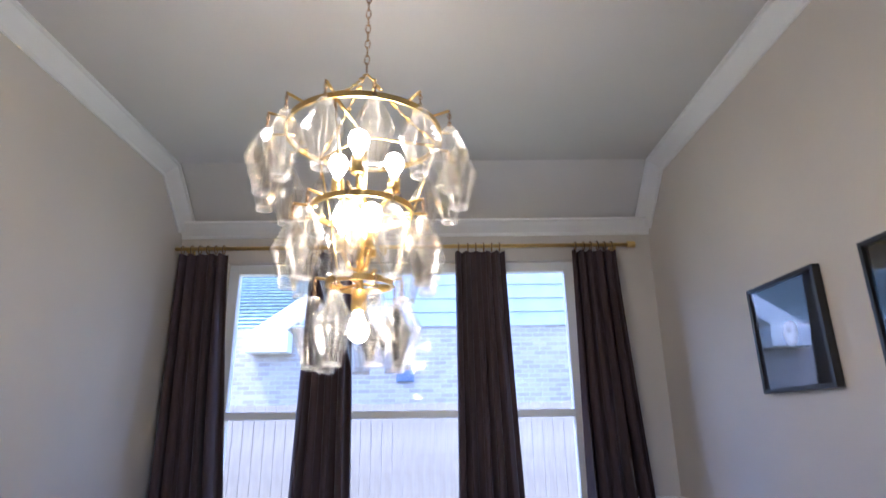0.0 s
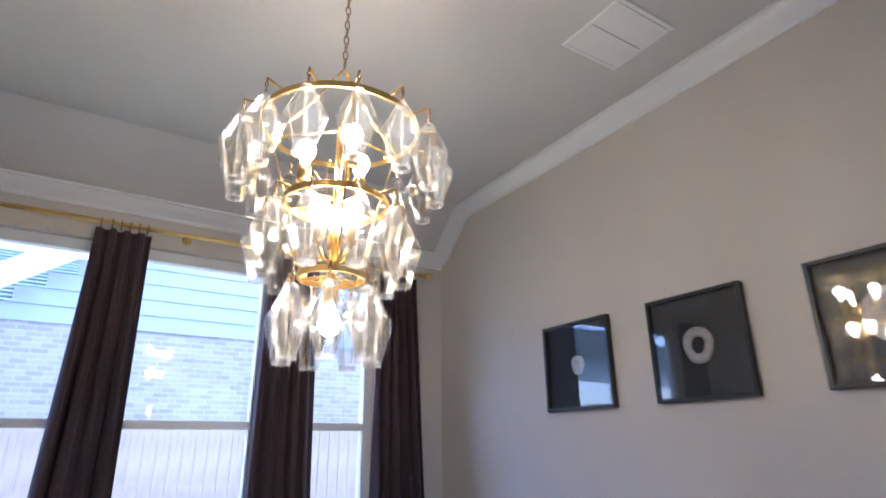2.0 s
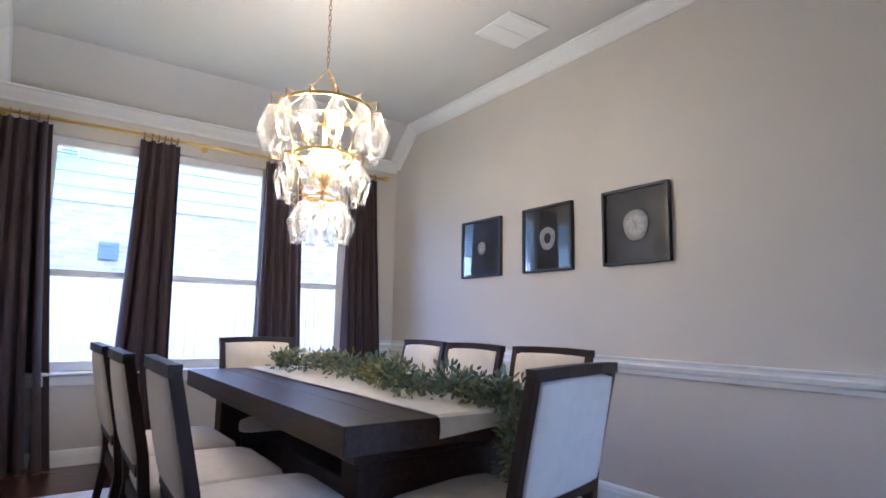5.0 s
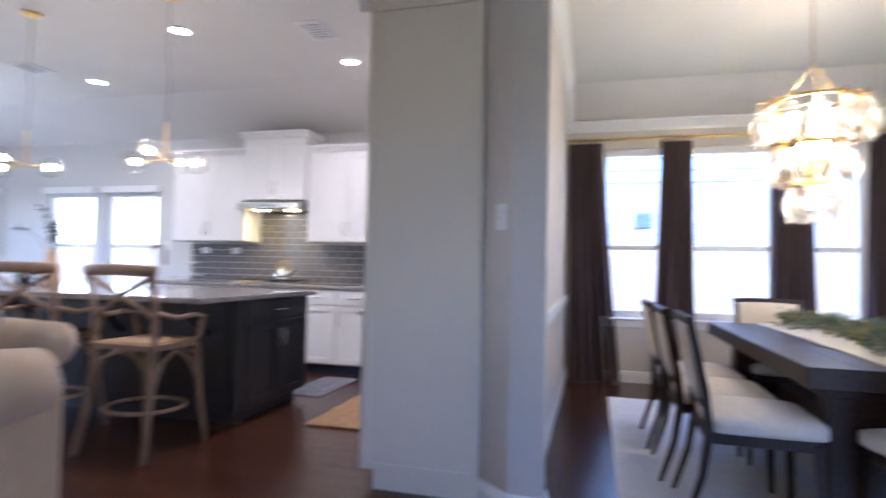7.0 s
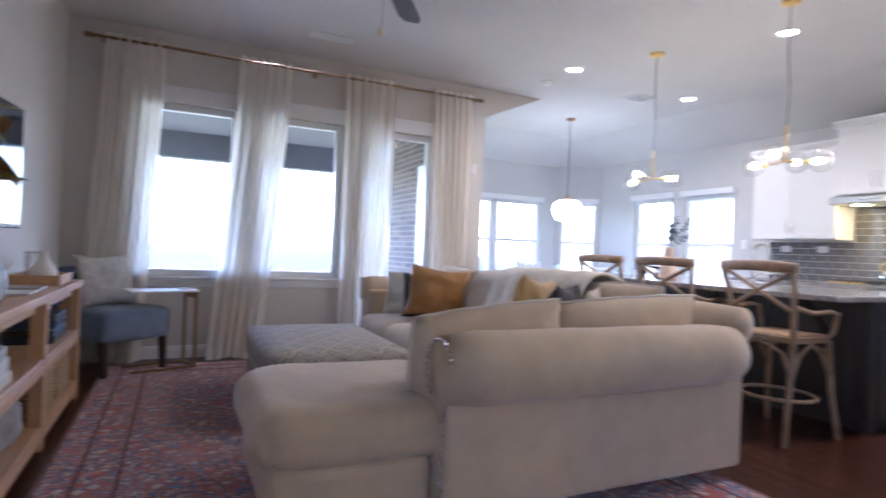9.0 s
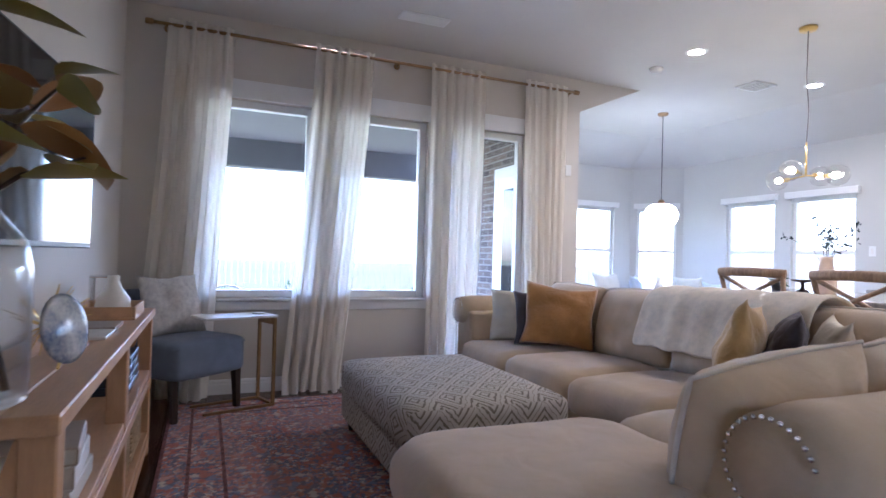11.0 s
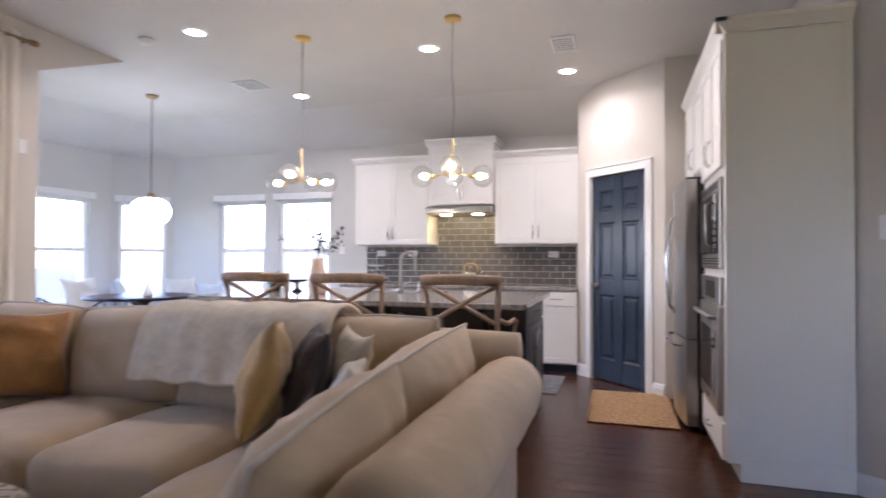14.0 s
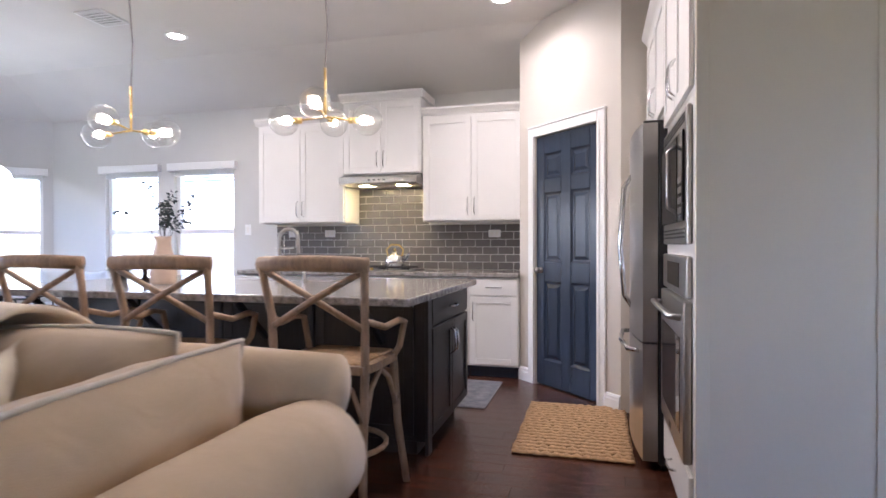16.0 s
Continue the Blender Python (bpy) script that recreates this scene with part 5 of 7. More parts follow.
frm = thing("glass_box", "small silver-edged glass box in the tray", "box", -5.86, -3.70, 0.815)
for x in (-0.06, 0.06):
    for y in (-0.05, 0.05):
        box("edge", (x - 0.004, y - 0.004, 0), (x + 0.004, y + 0.004, 0.17), CHROME, frm)
box("pane", (-0.056, -0.052, 0.0), (0.056, -0.048, 0.17), GLASS, frm)
box("lid", (-0.066, -0.056, 0.17), (0.066, 0.056, 0.18), CHROME, frm, 0.003)
for n, (x0, col) in enumerate(((-5.05, (0.75, 0.73, 0.70)), (-5.28, (0.35, 0.30, 0.26)))):
    mag = mat("magazine_cover", col, 0.35, var=0.1, scale=14)
    tagged(box("magazine", (x0 - 0.14, -3.76, 0.801), (x0 + 0.09, -3.56, 0.812 + 0.006 * n), mag, None, 0.002), "flat magazine lying on the console", "magazine")


def book(x, y, z, w, d, h, col, rz=0):
    b = thing("book", "thick pale hardback book lying on the console shelf", "book", x, y, z, rz, group="books on the console")
    cm = mat("book_cover", col, 0.5, var=0.05)
    box("page_block", (-w / 2 + 0.004, -d / 2 + 0.005, 0.004), (w / 2 - 0.006, d / 2 - 0.005, h - 0.004), WHITEC, b)
    box("cover", (-w / 2, -d / 2, 0), (w / 2, d / 2, 0.004), cm, b, 0.001)
    box("cover", (-w / 2, -d / 2, h - 0.004), (w / 2, d / 2, h), cm, b, 0.001)
    box("spine", (-w / 2, d / 2 - 0.004, 0.004), (w / 2, d / 2 + 0.002, h - 0.004), cm, b, 0.002)
    return b


z = 0.471
for k, (h, col) in enumerate(((0.055, (0.62, 0.58, 0.52)), (0.06, (0.70, 0.67, 0.62)), (0.045, (0.45, 0.38, 0.30)))):
    book(-4.42 + 0.01 * k, -3.65, z, 0.30 - 0.02 * k, 0.24, h, col, 3 * k)
    z += h + 0.001
z = 0.471
for k in range(4):
    d = thing("set_top_box", "flat dark media box on the console shelf", "media box", -5.72, -3.66, z, 0, group="media boxes")
    box("case", (-0.20 + 0.012 * k, -0.12, 0), (0.20 - 0.012 * k, 0.12, 0.038), BLACK if k % 2 else NAVY, d, 0.003)
    box("front_strip", (-0.17 + 0.012 * k, 0.1205, 0.012), (0.17 - 0.012 * k, 0.122, 0.022), CHROME if k == 2 else BLACKGLASS, d)
    z += 0.041
WICK = mat("seagrass_weave", (0.42, 0.29, 0.15), 0.85, var=0.25, scale=40, bump=0.8, bscale=120)


def basket(x, y, z, w, d, h):
    b = thing("basket", "rectangular woven seagrass basket under the console shelf", "basket", x, y, z, group="baskets in the console")
    rows_ = int(h / 0.022)
    for q in range(rows_):
        zz = 0.011 + q * 0.022
        k = 0.012
        pts = [(-w / 2 + k, -d / 2, zz), (w / 2 - k, -d / 2, zz), (w / 2, -d / 2 + k, zz), (w / 2, d / 2 - k, zz), (w / 2 - k, d / 2, zz), (-w / 2 + k, d / 2, zz), (-w / 2, d / 2 - k, zz), (-w / 2, -d / 2 + k, zz), (-w / 2 + k, -d / 2, zz)]
        tube("weave_row", pts, 0.0125, WICK, b, 6)
    box("bottom", (-w / 2, -d / 2, 0), (w / 2, d / 2, 0.01), WICK, b)
    return b


basket(-5.82, -3.67, 0.131, 0.42, 0.26, 0.24)
basket(-5.34, -3.67, 0.131, 0.40, 0.26, 0.24)
FUR = mat("grey_faux_fur", (0.26, 0.24, 0.24), 0.98, var=0.25, scale=18, bump=1.0, bscale=130, sheen=0.6)
fur = part("fur_throw", add_cushion(bmesh.new(), (-4.95, -3.81, 0.131), (-4.40, -3.53, 0.36), 0.8, 14, 0.01, 3, 0.03), FUR, None, "", True)
tagged(fur, "bundled grey faux fur throw on the lower console shelf", "blanket")

# television
tv = thing("television", "black flat television on a wall arm", "television")
tv.matrix_basis = pose(-4.84, -3.735, 1.44, 0, 0, -6)
box("back_case", (-0.36, -0.04, -0.24), (0.36, -0.012, 0.22), BLACK, tv, 0.01)
box("bezel", (-0.49, -0.012, -0.315), (0.49, 0.006, 0.315), BLACK, tv, 0.004)
box("screen", (-0.48, 0.0062, -0.295), (0.48, 0.008, 0.305), BLACKGLASS, tv)
box("wall_arm", (-0.10, -0.09, -0.10), (0.10, -0.04, 0.10), BLACK, tv, 0.004)

# accent chair in the corner
SLATE = mat("slate_blue_linen", (0.16, 0.195, 0.28), 0.9, var=0.1, scale=9, bump=0.3, bscale=300, sheen=0.2)
ZIG = mat("ivory_zigzag_cotton", (0.62, 0.59, 0.55), 0.9, var=0, scale=30, col2=(0.40, 0.38, 0.37), bump=0.3)
ac = thing("accent_chair", "armless slate blue upholstered chair in the corner", "chair", -7.05, -3.38, 0, -50)
cushion("seat", (-0.30, -0.28, 0.27), (0.30, 0.32, 0.525), SLATE, ac, 0.35, 10, 0.015)
tube("welt", [(-0.29, 0.312, 0.485), (0.29, 0.312, 0.485), (0.292, -0.26, 0.485)], 0.006, SLATE, ac, 6)
bk = cushion("backrest", (-0.30, -0.07, -0.02), (0.30, 0.07, 0.40), SLATE, ac, 0.6, 10, 0.015)
bk.matrix_basis = pose(0, -0.27, 0.44, 12)
for x in (-0.26, 0.26):
    for y, dy in ((0.26, 0.02), (-0.24, -0.06)):
        tube("leg", [(x, y, 0.29), (x, y + dy, 0.0 if y < 0 else 0.0)], [0.036, 0.026], CHAIRWOOD, ac, 4, smooth=False)
pl = pillow(-7.12, -3.45, 0.52, 0.48, 0.46, ZIG, -52, 20, "ivory and grey zigzag pillow on the corner chair", 0.06, 9)

# C-shaped side table
ct = thing("c_side_table", "slim brass C-shaped side table with a pale top", "side table", -6.98, -3.03, 0.0, 19)
box("top", (-0.15, -0.26, 0.655), (0.15, 0.26, 0.672), WHITE, ct, 0.003)
for x in (-0.13, 0.13):
    box("upright", (x - 0.011, 0.235, 0.012), (x + 0.011, 0.257, 0.655), AGEDBRASS, ct, 0.002)
    box("foot_bar", (x - 0.011, -0.25, 0.010), (x + 0.011, 0.257, 0.028), AGEDBRASS, ct, 0.002)
box("foot_bar", (-0.119, 0.235, 0.010), (0.119, 0.257, 0.028), AGEDBRASS, ct, 0.002)
box("top_bar", (-0.119, 0.235, 0.60), (0.119, 0.257, 0.655), AGEDBRASS, ct, 0.002)
cs = tagged(lathe("coaster", [(0.0, 0.6725), (0.05, 0.6725), (0.052, 0.68), (0.0, 0.68)], WHITE, None, 20, -7.03, -2.86), "round white coaster on the side table", "coaster")

# ceiling fan
fan = thing("ceiling_fan", "bronze ceiling fan with dark brown blades at rest", "ceiling fan", -4.42, -2.02, -0.09)
lathe("canopy", [(0.0, 3.03), (0.05, 3.03), (0.07, 3.089), (0.0, 3.089)], BLACK, fan)
tube("downrod", [(0, 0, 2.80), (0, 0, 3.04)], 0.014, BLACK, fan, 10)
lathe("motor", [(0.0, 2.62), (0.07, 2.62), (0.11, 2.66), (0.12, 2.74), (0.08, 2.80), (0.0, 2.81)], BLACK, fan, 28)
BLADE = mat("fan_blade_walnut", (0.06, 0.045, 0.045), 0.5, var=0.2, scale=6)
for q in range(5):
    a = math.degrees(math.atan2(0.5, -0.78)) + 72 * q
    bl = part("blade", add_prism(bmesh.new(), [(0.18, -0.05), (0.30, -0.065), (0.72, -0.075), (0.80, -0.045), (0.80, 0.045), (0.72, 0.075), (0.30, 0.065), (0.18, 0.05)], -0.004, 0.004), BLADE, fan)
    bl.matrix_basis = pose(0, 0, 2.67, 0, 0, a) @ pose(0, 0, 0, 11)
    ir = box("blade_iron", (0.09, -0.018, -0.012), (0.24, 0.018, -0.005), BLACK, fan, 0.002)
    ir.matrix_basis = pose(0, 0, 2.67, 0, 0, a) @ pose(0, 0, 0, 11)
tube("pull_chain", [(0.03, 0.0, 2.62), (0.03, 0.0, 2.30)], 0.0018, AGEDBRASS, fan, 5)
lathe("pull_knob", [(0.0, 2.26), (0.008, 2.27), (0.006, 2.30), (0.0, 2.302)], BRASS, fan, 10, 0.03, 0)
ceiling_vent("ceiling_vent", -6.83, -1.92, -6.68, -1.52, "long white ceiling supply vent", 5, "y")

# ---- kitchen ----


def shaker(name, parent, axis, at, out, a0, a1, z0, z1, material, handle=None, hm=None, st=0.055):
    """A framed door or drawer front on a plane; handle: 'l', 'r' or 'h' for a horizontal bar."""
    root_name = name

    def B(nm, u0, u1, w0, w1, za, zb, m, par, bev=0.002):
        w0, w1 = at + out * w0, at + out * w1
        lo, hi = (u0, min(w0, w1), za), (u1, max(w0, w1), zb)
        if axis == "y":
            lo, hi = (lo[1], lo[0], lo[2]), (hi[1], hi[0], hi[2])
        return box(nm, lo, hi, m, par, bev)

    d = B(root_name, a0, a1, 0.001, 0.012, z0, z1, material, parent)
    if z1 - z0 > 0.22:
        B("stile", a0, a0 + st, 0.0125, 0.020, z0, z1, material, d)
        B("stile", a1 - st, a1, 0.0125, 0.020, z0, z1, material, d)
        B("rail", a0 + st, a1 - st, 0.0125, 0.020, z1 - st, z1, material, d)
        B("rail", a0 + st, a1 - st, 0.0125, 0.020, z0, z0 + st, material, d)
    else:
        B("drawer_face", a0, a1, 0.0125, 0.018, z0, z1, material, d, 0.004)
    if handle:
        def P(u, w, z):
            return (u, at + out * w, z) if axis == "x" else (at + out * w, u, z)
        if handle == "h":
            u, z = (a0 + a1) / 2, (z0 + z1) / 2
            pts = [P(u - 0.07, 0.018, z), P(u - 0.055, 0.045, z), P(u, 0.05, z), P(u + 0.055, 0.045, z), P(u + 0.07, 0.018, z)]
        else:
            u = a0 + 0.03 if handle[0] == "l" else a1 - 0.03
            zc = z0 + 0.13 if handle[1] == "b" else z1 - 0.13
            pts = [P(u, 0.018, zc - 0.08), P(u, 0.045, zc - 0.06), P(u, 0.05, zc), P(u, 0.045, zc + 0.06), P(u, 0.018, zc + 0.08)]
        tube("handle", pts, 0.0055, CHROME, d, 8, label="polished steel bar handle")
    return d


def crown(parent, x0, x1, y_front, z, m=CABW, ends=True):
    pr = [(0, 0), (0.012, 0), (0.02, 0.018), (0.045, 0.045), (0.05, 0.05), (0.05, 0.07), (0, 0.07)]
    return part("crown", add_profile(bmesh.new(), pr, (x0 - 0.03, y_front, z), (x1 + 0.03, y_front, z), (0, -1, 0)), m, parent)


YF = 3.40
for nm, x0, x1, z0, z1, yf, lab in (("wall_cabinet", -6.26, -5.29, 1.38, 2.38, YF, "white shaker wall cabinet with two doors"), ("wall_cabinet", -5.285, -4.495, 1.84, 2.55, YF - 0.05, "taller white shaker wall cabinet above the hood"), ("wall_cabinet", -4.49, -3.545, 1.38, 2.38, YF, "white shaker wall cabinet with two doors")):
    c = thing(nm, lab, "cabinet", 0, 0, 0)
    box("body", (x0, yf, z0), (x1, NY - 0.002, z1), CABW, c, 0.002)
    m_ = (x0 + x1) / 2
    shaker("door", c, "x", yf, -1, x0 + 0.012, m_ - 0.002, z0 + 0.01, z1 - 0.03, CABW, "rb")
    shaker("door", c, "x", yf, -1, m_ + 0.002, x1 - 0.012, z0 + 0.01, z1 - 0.03, CABW, "lb")
    crown(c, x0, x1, yf, z1)
    box("crown_top", (x0 - 0.03, yf + 0.001, z1 + 0.001), (x1 + 0.03, NY - 0.003, z1 + 0.069), CABW, c)

hood = thing("range_hood", "brushed steel under-cabinet range hood with a lit lamp", "range hood")
bm = bmesh.new()
prof = [(0.0, 1.735), (0.0, 1.838), (0.36, 1.838), (0.50, 1.80), (0.50, 1.745), (0.46, 1.735)]
la = [bm.verts.new((-5.28, NY - 0.012 - d, z)) for d, z in prof]
lb = [bm.verts.new((-4.50, NY - 0.012 - d, z)) for d, z in prof]
for q in range(6):
    bm.faces.new((la[q], la[(q + 1) % 6], lb[(q + 1) % 6], lb[q]))
bm.faces.new(la)
bm.faces.new(lb[::-1])
bmesh.ops.recalc_face_normals(bm, faces=bm.faces)
part("shell", bm, STEEL, hood)
HOODL = glow_mat("hood_lamp_glow", (1.0, 0.74, 0.28), 9)
for x in (-5.08, -4.70):
    box("lamp", (x - 0.05, NY - 0.36, 1.728), (x + 0.05, NY - 0.30, 1.7345), HOODL, hood, 0, "lit hood lamp")
box("filter", (-5.18, NY - 0.28, 1.730), (-4.60, NY - 0.06, 1.7345), STEEL, hood)
for q in range(4):
    box("button", (-4.98 + 0.05 * q, NY - 0.516, 1.765), (-4.955 + 0.05 * q, NY - 0.5125, 1.778), BLACK, hood)

# base cabinets
YB = 3.12
base_specs = [(-6.28, -5.45, 2), (-5.445, -4.43, 2), (-4.425, -3.985, 1), (-3.98, -3.545, 1)]
for x0, x1, nd in base_specs:
    c = thing("base_cabinet", "white shaker base cabinet with a drawer", "cabinet")
    box("body", (x0, YB, 0.10), (x1, NY - 0.002, 0.875), CABW, c, 0.002)
    box("toe_kick", (x0, YB + 0.06, 0.0), (x1, YB + 0.08, 0.10), NAVY, c)
    w = (x1 - x0) / nd
    for q in range(nd):
        a, b = x0 + w * q + 0.01, x0 + w * (q + 1) - 0.01
        shaker("drawer", c, "x", YB, -1, a, b, 0.72, 0.86, CABW, "h")
        shaker("door", c, "x", YB, -1, a, b, 0.115, 0.705, CABW, "lt" if q == nd - 1 else "rt")
ctop = tagged(box("worktop", (-6.31, YB - 0.03, 0.876), (-3.545, NY - 0.002, 0.915), GRANITE, None, 0.006), "speckled grey granite worktop on the wall cabinets", "worktop")
cook = thing("gas_cooktop", "steel gas cooktop with black grates set in the worktop", "cooktop", -4.93, 3.40, 0.916)
box("plate", (-0.38, -0.24, 0), (0.38, 0.24, 0.008), STEEL, cook, 0.004)
for x in (-0.24, 0.0, 0.24):
    for y in (-0.13, 0.0, 0.13):
        tube("grate_bar", [(x - 0.11, y, 0.035), (x + 0.11, y, 0.035)], 0.006, BLACK, cook, 5)
    for dx in (-0.1, 0.1):
        tube("grate_bar", [(x + dx, -0.15, 0.008), (x + dx, -0.15, 0.035), (x + dx, 0.15, 0.035), (x + dx, 0.15, 0.008)], 0.006, BLACK, cook, 5)
    lathe("burner", [(0.045, 0.008), (0.045, 0.02), (0.03, 0.026), (0.0, 0.026)], BLACK, cook, 16, x, 0.06)
for q in range(5):
    lathe("knob", [(0.018, 0.008), (0.016, 0.03), (0.0, 0.03)], BRASS, cook, 12, -0.28 + 0.07 * q, -0.205)
ket = thing("kettle", "polished steel stovetop kettle with a brass handle", "kettle", -4.78, 3.42, 0.955)
lathe("body", [(0.0, 0.0), (0.085, 0.0), (0.10, 0.03), (0.092, 0.085), (0.05, 0.12), (0.03, 0.125), (0.03, 0.14), (0.0, 0.145)], CHROME, ket, 28)
tube("handle", [(-0.075, 0, 0.10), (-0.085, 0, 0.16), (-0.04, 0, 0.205), (0.04, 0, 0.205), (0.085, 0, 0.16), (0.075, 0, 0.10)], 0.008, BRASS, ket, 8)
tube("spout", [(0.085, 0, 0.06), (0.13, 0, 0.10), (0.145, 0, 0.13)], [0.02, 0.014, 0.011], CHROME, ket, 10)
lathe("knob", [(0.0, 0.145), (0.012, 0.15), (0.014, 0.165), (0.0, 0.172)], BRASS, ket, 12)

# backsplash tiles, each its own piece
bs = structure(box("wall_backsplash", (-6.26, NY - 0.006, 0.915), (-3.545, NY - 0.0005, 1.86), GROUT), "grey glazed subway tile backsplash with pale grout")
TW, TH = 0.152, 0.0745


def tile_mesh(w):
    bm = add_box(bmesh.new(), (0, -0.0035, 0), (w, 0, TH - 0.005), 0.0012)
    me = bpy.data.meshes.new("tile")
    bm.to_mesh(me)
    bm.free()
    me.materials.append(TILE)
    return me


FULL, HALF = tile_mesh(TW - 0.005), tile_mesh(TW / 2 - 0.005)
tiles = []
for r in range(13):
    z = 0.918 + r * TH
    lo, hi = (-6.255, -3.55) if z < 1.36 else (-5.285, -4.50)
    x = lo
    first = r % 2
    while x < hi - 0.03:
        w = TW / 2 if first else TW
        first = 0
        if x + w > hi:
            w = TW / 2
            if x + w > hi + 0.01:
                break
        if z + TH < 1.79:
            t = new("tile", FULL if w == TW else HALF)
            t.parent = bs
            t.location = (x, NY - 0.0062, z)
        x += w
for x, z in ((-5.62, 1.28), (-3.86, 1.27), (-6.05, 1.28)):
    o = thing("outlet", "white electrical outlet plate on the tiled wall", "outlet", x, NY - 0.0097, z, group="kitchen outlets")
    box("plate", (-0.06, -0.005, -0.037), (0.06, 0.0, 0.037), TRIM, o, 0.002)
    for dx in (-0.025, 0.025):
        box("socket", (dx - 0.014, -0.007, -0.016), (dx + 0.014, -0.005, 0.016), WHITE, o, 0.002)
sw = thing("light_switch", "white light switch plate beside the window", "switch", -6.62, NY - 0.001, 1.33)
box("plate", (-0.037, -0.006, -0.058), (0.037, 0, 0.058), TRIM, sw, 0.002)
box("rocker", (-0.016, -0.010, -0.032), (0.016, -0.006, 0.032), WHITE, sw, 0.002)
sw2 = thing("light_switch", "white switch plate with three toggles on the wall end", "switch")
sw2.matrix_basis = pose(-1.835, 0.412, 1.38, 0, 0, -45)
box("plate", (-0.042, -0.007, -0.062), (0.042, -0.001, 0.062), TRIM, sw2, 0.002)
for z in (-0.032, 0.0, 0.032):
    box("toggle", (-0.018, -0.012, z - 0.009), (0.018, -0.007, z + 0.009), WHITE, sw2, 0.002)
sw3 = thing("thermostat_plate", "small white plate on the living wall", "plate", WX, 0.14, 2.05)
box("plate", (0.001, -0.035, -0.055), (0.012, 0.035, 0.055), TRIM, sw3, 0.003)

# island
IX0, IX1, IY0, IY1 = -6.40, -3.72, 0.72, 2.20
isl = thing("kitchen_island", "espresso-painted kitchen island with doors on its end", "island")
box("body", (IX0 + 0.12, 1.20, 0.09), (IX1 - 0.075, IY1 - 0.04, 0.875), CABD, isl, 0.003)
box("toe_kick", (IX0 + 0.16, 1.25, 0.0), (IX1 - 0.14, IY1 - 0.10, 0.09), CABD, isl)
box("end_stile", (IX1 - 0.0745, 1.185, 0.02), (IX1 - 0.055, 1.26, 0.875), CABD, isl, 0.003)
XE = IX1 - 0.0745
shaker("drawer", isl, "y", XE, 1, 1.28, 2.14, 0.71, 0.86, CABD, "h")
shaker("door", isl, "y", XE, 1, 1.28, 1.708, 0.11, 0.695, CABD, "rt")
shaker("door", isl, "y", XE, 1, 1.712, 2.14, 0.11, 0.695, CABD, "lt")
for q in range(4):
    a = IX0 + 0.16 + q * 0.60
    shaker("panel", isl, "x", 1.20, -1, a, a + 0.58, 0.12, 0.86, CABD, None)
for q in range(4):
    x = IX0 + 0.2 + q * 0.72
    tube("corbel", [(x, 1.19, 0.62), (x, 1.05, 0.74), (x, 0.90, 0.865)], 0.02, CABD, isl, 4, smooth=False)
itop = tagged(box("island_worktop", (IX0, IY0, 0.876), (IX1, IY1, 0.915), GRANITE, None, 0.008, seg=2), "speckled grey granite slab on the island", "worktop")
fc = thing("faucet", "tall brushed steel gooseneck faucet on the island", "faucet", -4.94, 1.62, 0.916)
lathe("base", [(0.0, 0.0), (0.028, 0.0), (0.028, 0.03), (0.02, 0.04), (0.0, 0.04)], STEEL, fc, 18)
tube("neck", [(0, 0, 0.03), (0, 0, 0.28)] + [(0.062 - 0.062 * math.cos(a), 0.03 * math.sin(a / 2), 0.28 + 0.07 * math.sin(a)) for a in (0.3 * q for q in range(1, 11))] + [(0.126, 0.03, 0.19)], 0.0135, STEEL, fc, 12)
tube("lever", [(0.02, 0, 0.07), (0.09, 0.0, 0.10)], 0.006, STEEL, fc, 8)
sd_ = thing("soap_pump", "small brushed steel soap pump on the island", "soap dispenser", -4.80, 1.70, 0.916)
lathe("base", [(0.0, 0.0), (0.02, 0.0), (0.014, 0.02), (0.008, 0.08), (0.0, 0.085)], STEEL, sd_, 14)
tube("nozzle", [(0, 0, 0.08), (0.0, 0, 0.095), (0.05, 0, 0.09)], 0.006, STEEL, sd_, 8)
snk = thing("sink", "undermount steel sink in the island", "sink", -5.0, 1.95, 0.916)
box("rim", (-0.36, -0.18, 0.0), (0.36, -0.17, 0.004), STEEL, snk)
box("basin_top", (-0.36, -0.17, 0.0), (0.36, 0.17, 0.003), STEEL, snk)
vs_ = thing("vase", "tall cream ceramic vase with eucalyptus on the island", "vase", -5.55, 1.27, 0.916)
lathe("body", [(0.0, 0.0), (0.072, 0.0), (0.078, 0.02), (0.074, 0.14), (0.05, 0.22), (0.043, 0.27), (0.05, 0.30), (0.043, 0.30), (0.036, 0.27), (0.0, 0.25)], mat("cream_stoneware", (0.66, 0.50, 0.38), 0.5, var=0.06), vs_, 28)
euc = thing("eucalyptus_stems", "dark green eucalyptus stems in the cream vase", "branches", -5.55, 1.27, 1.19)
LEAFE = leaf_mat("eucalyptus_leaf", (0.035, 0.05, 0.045), (0.015, 0.025, 0.03))
re_ = random.Random(12)
spots = []
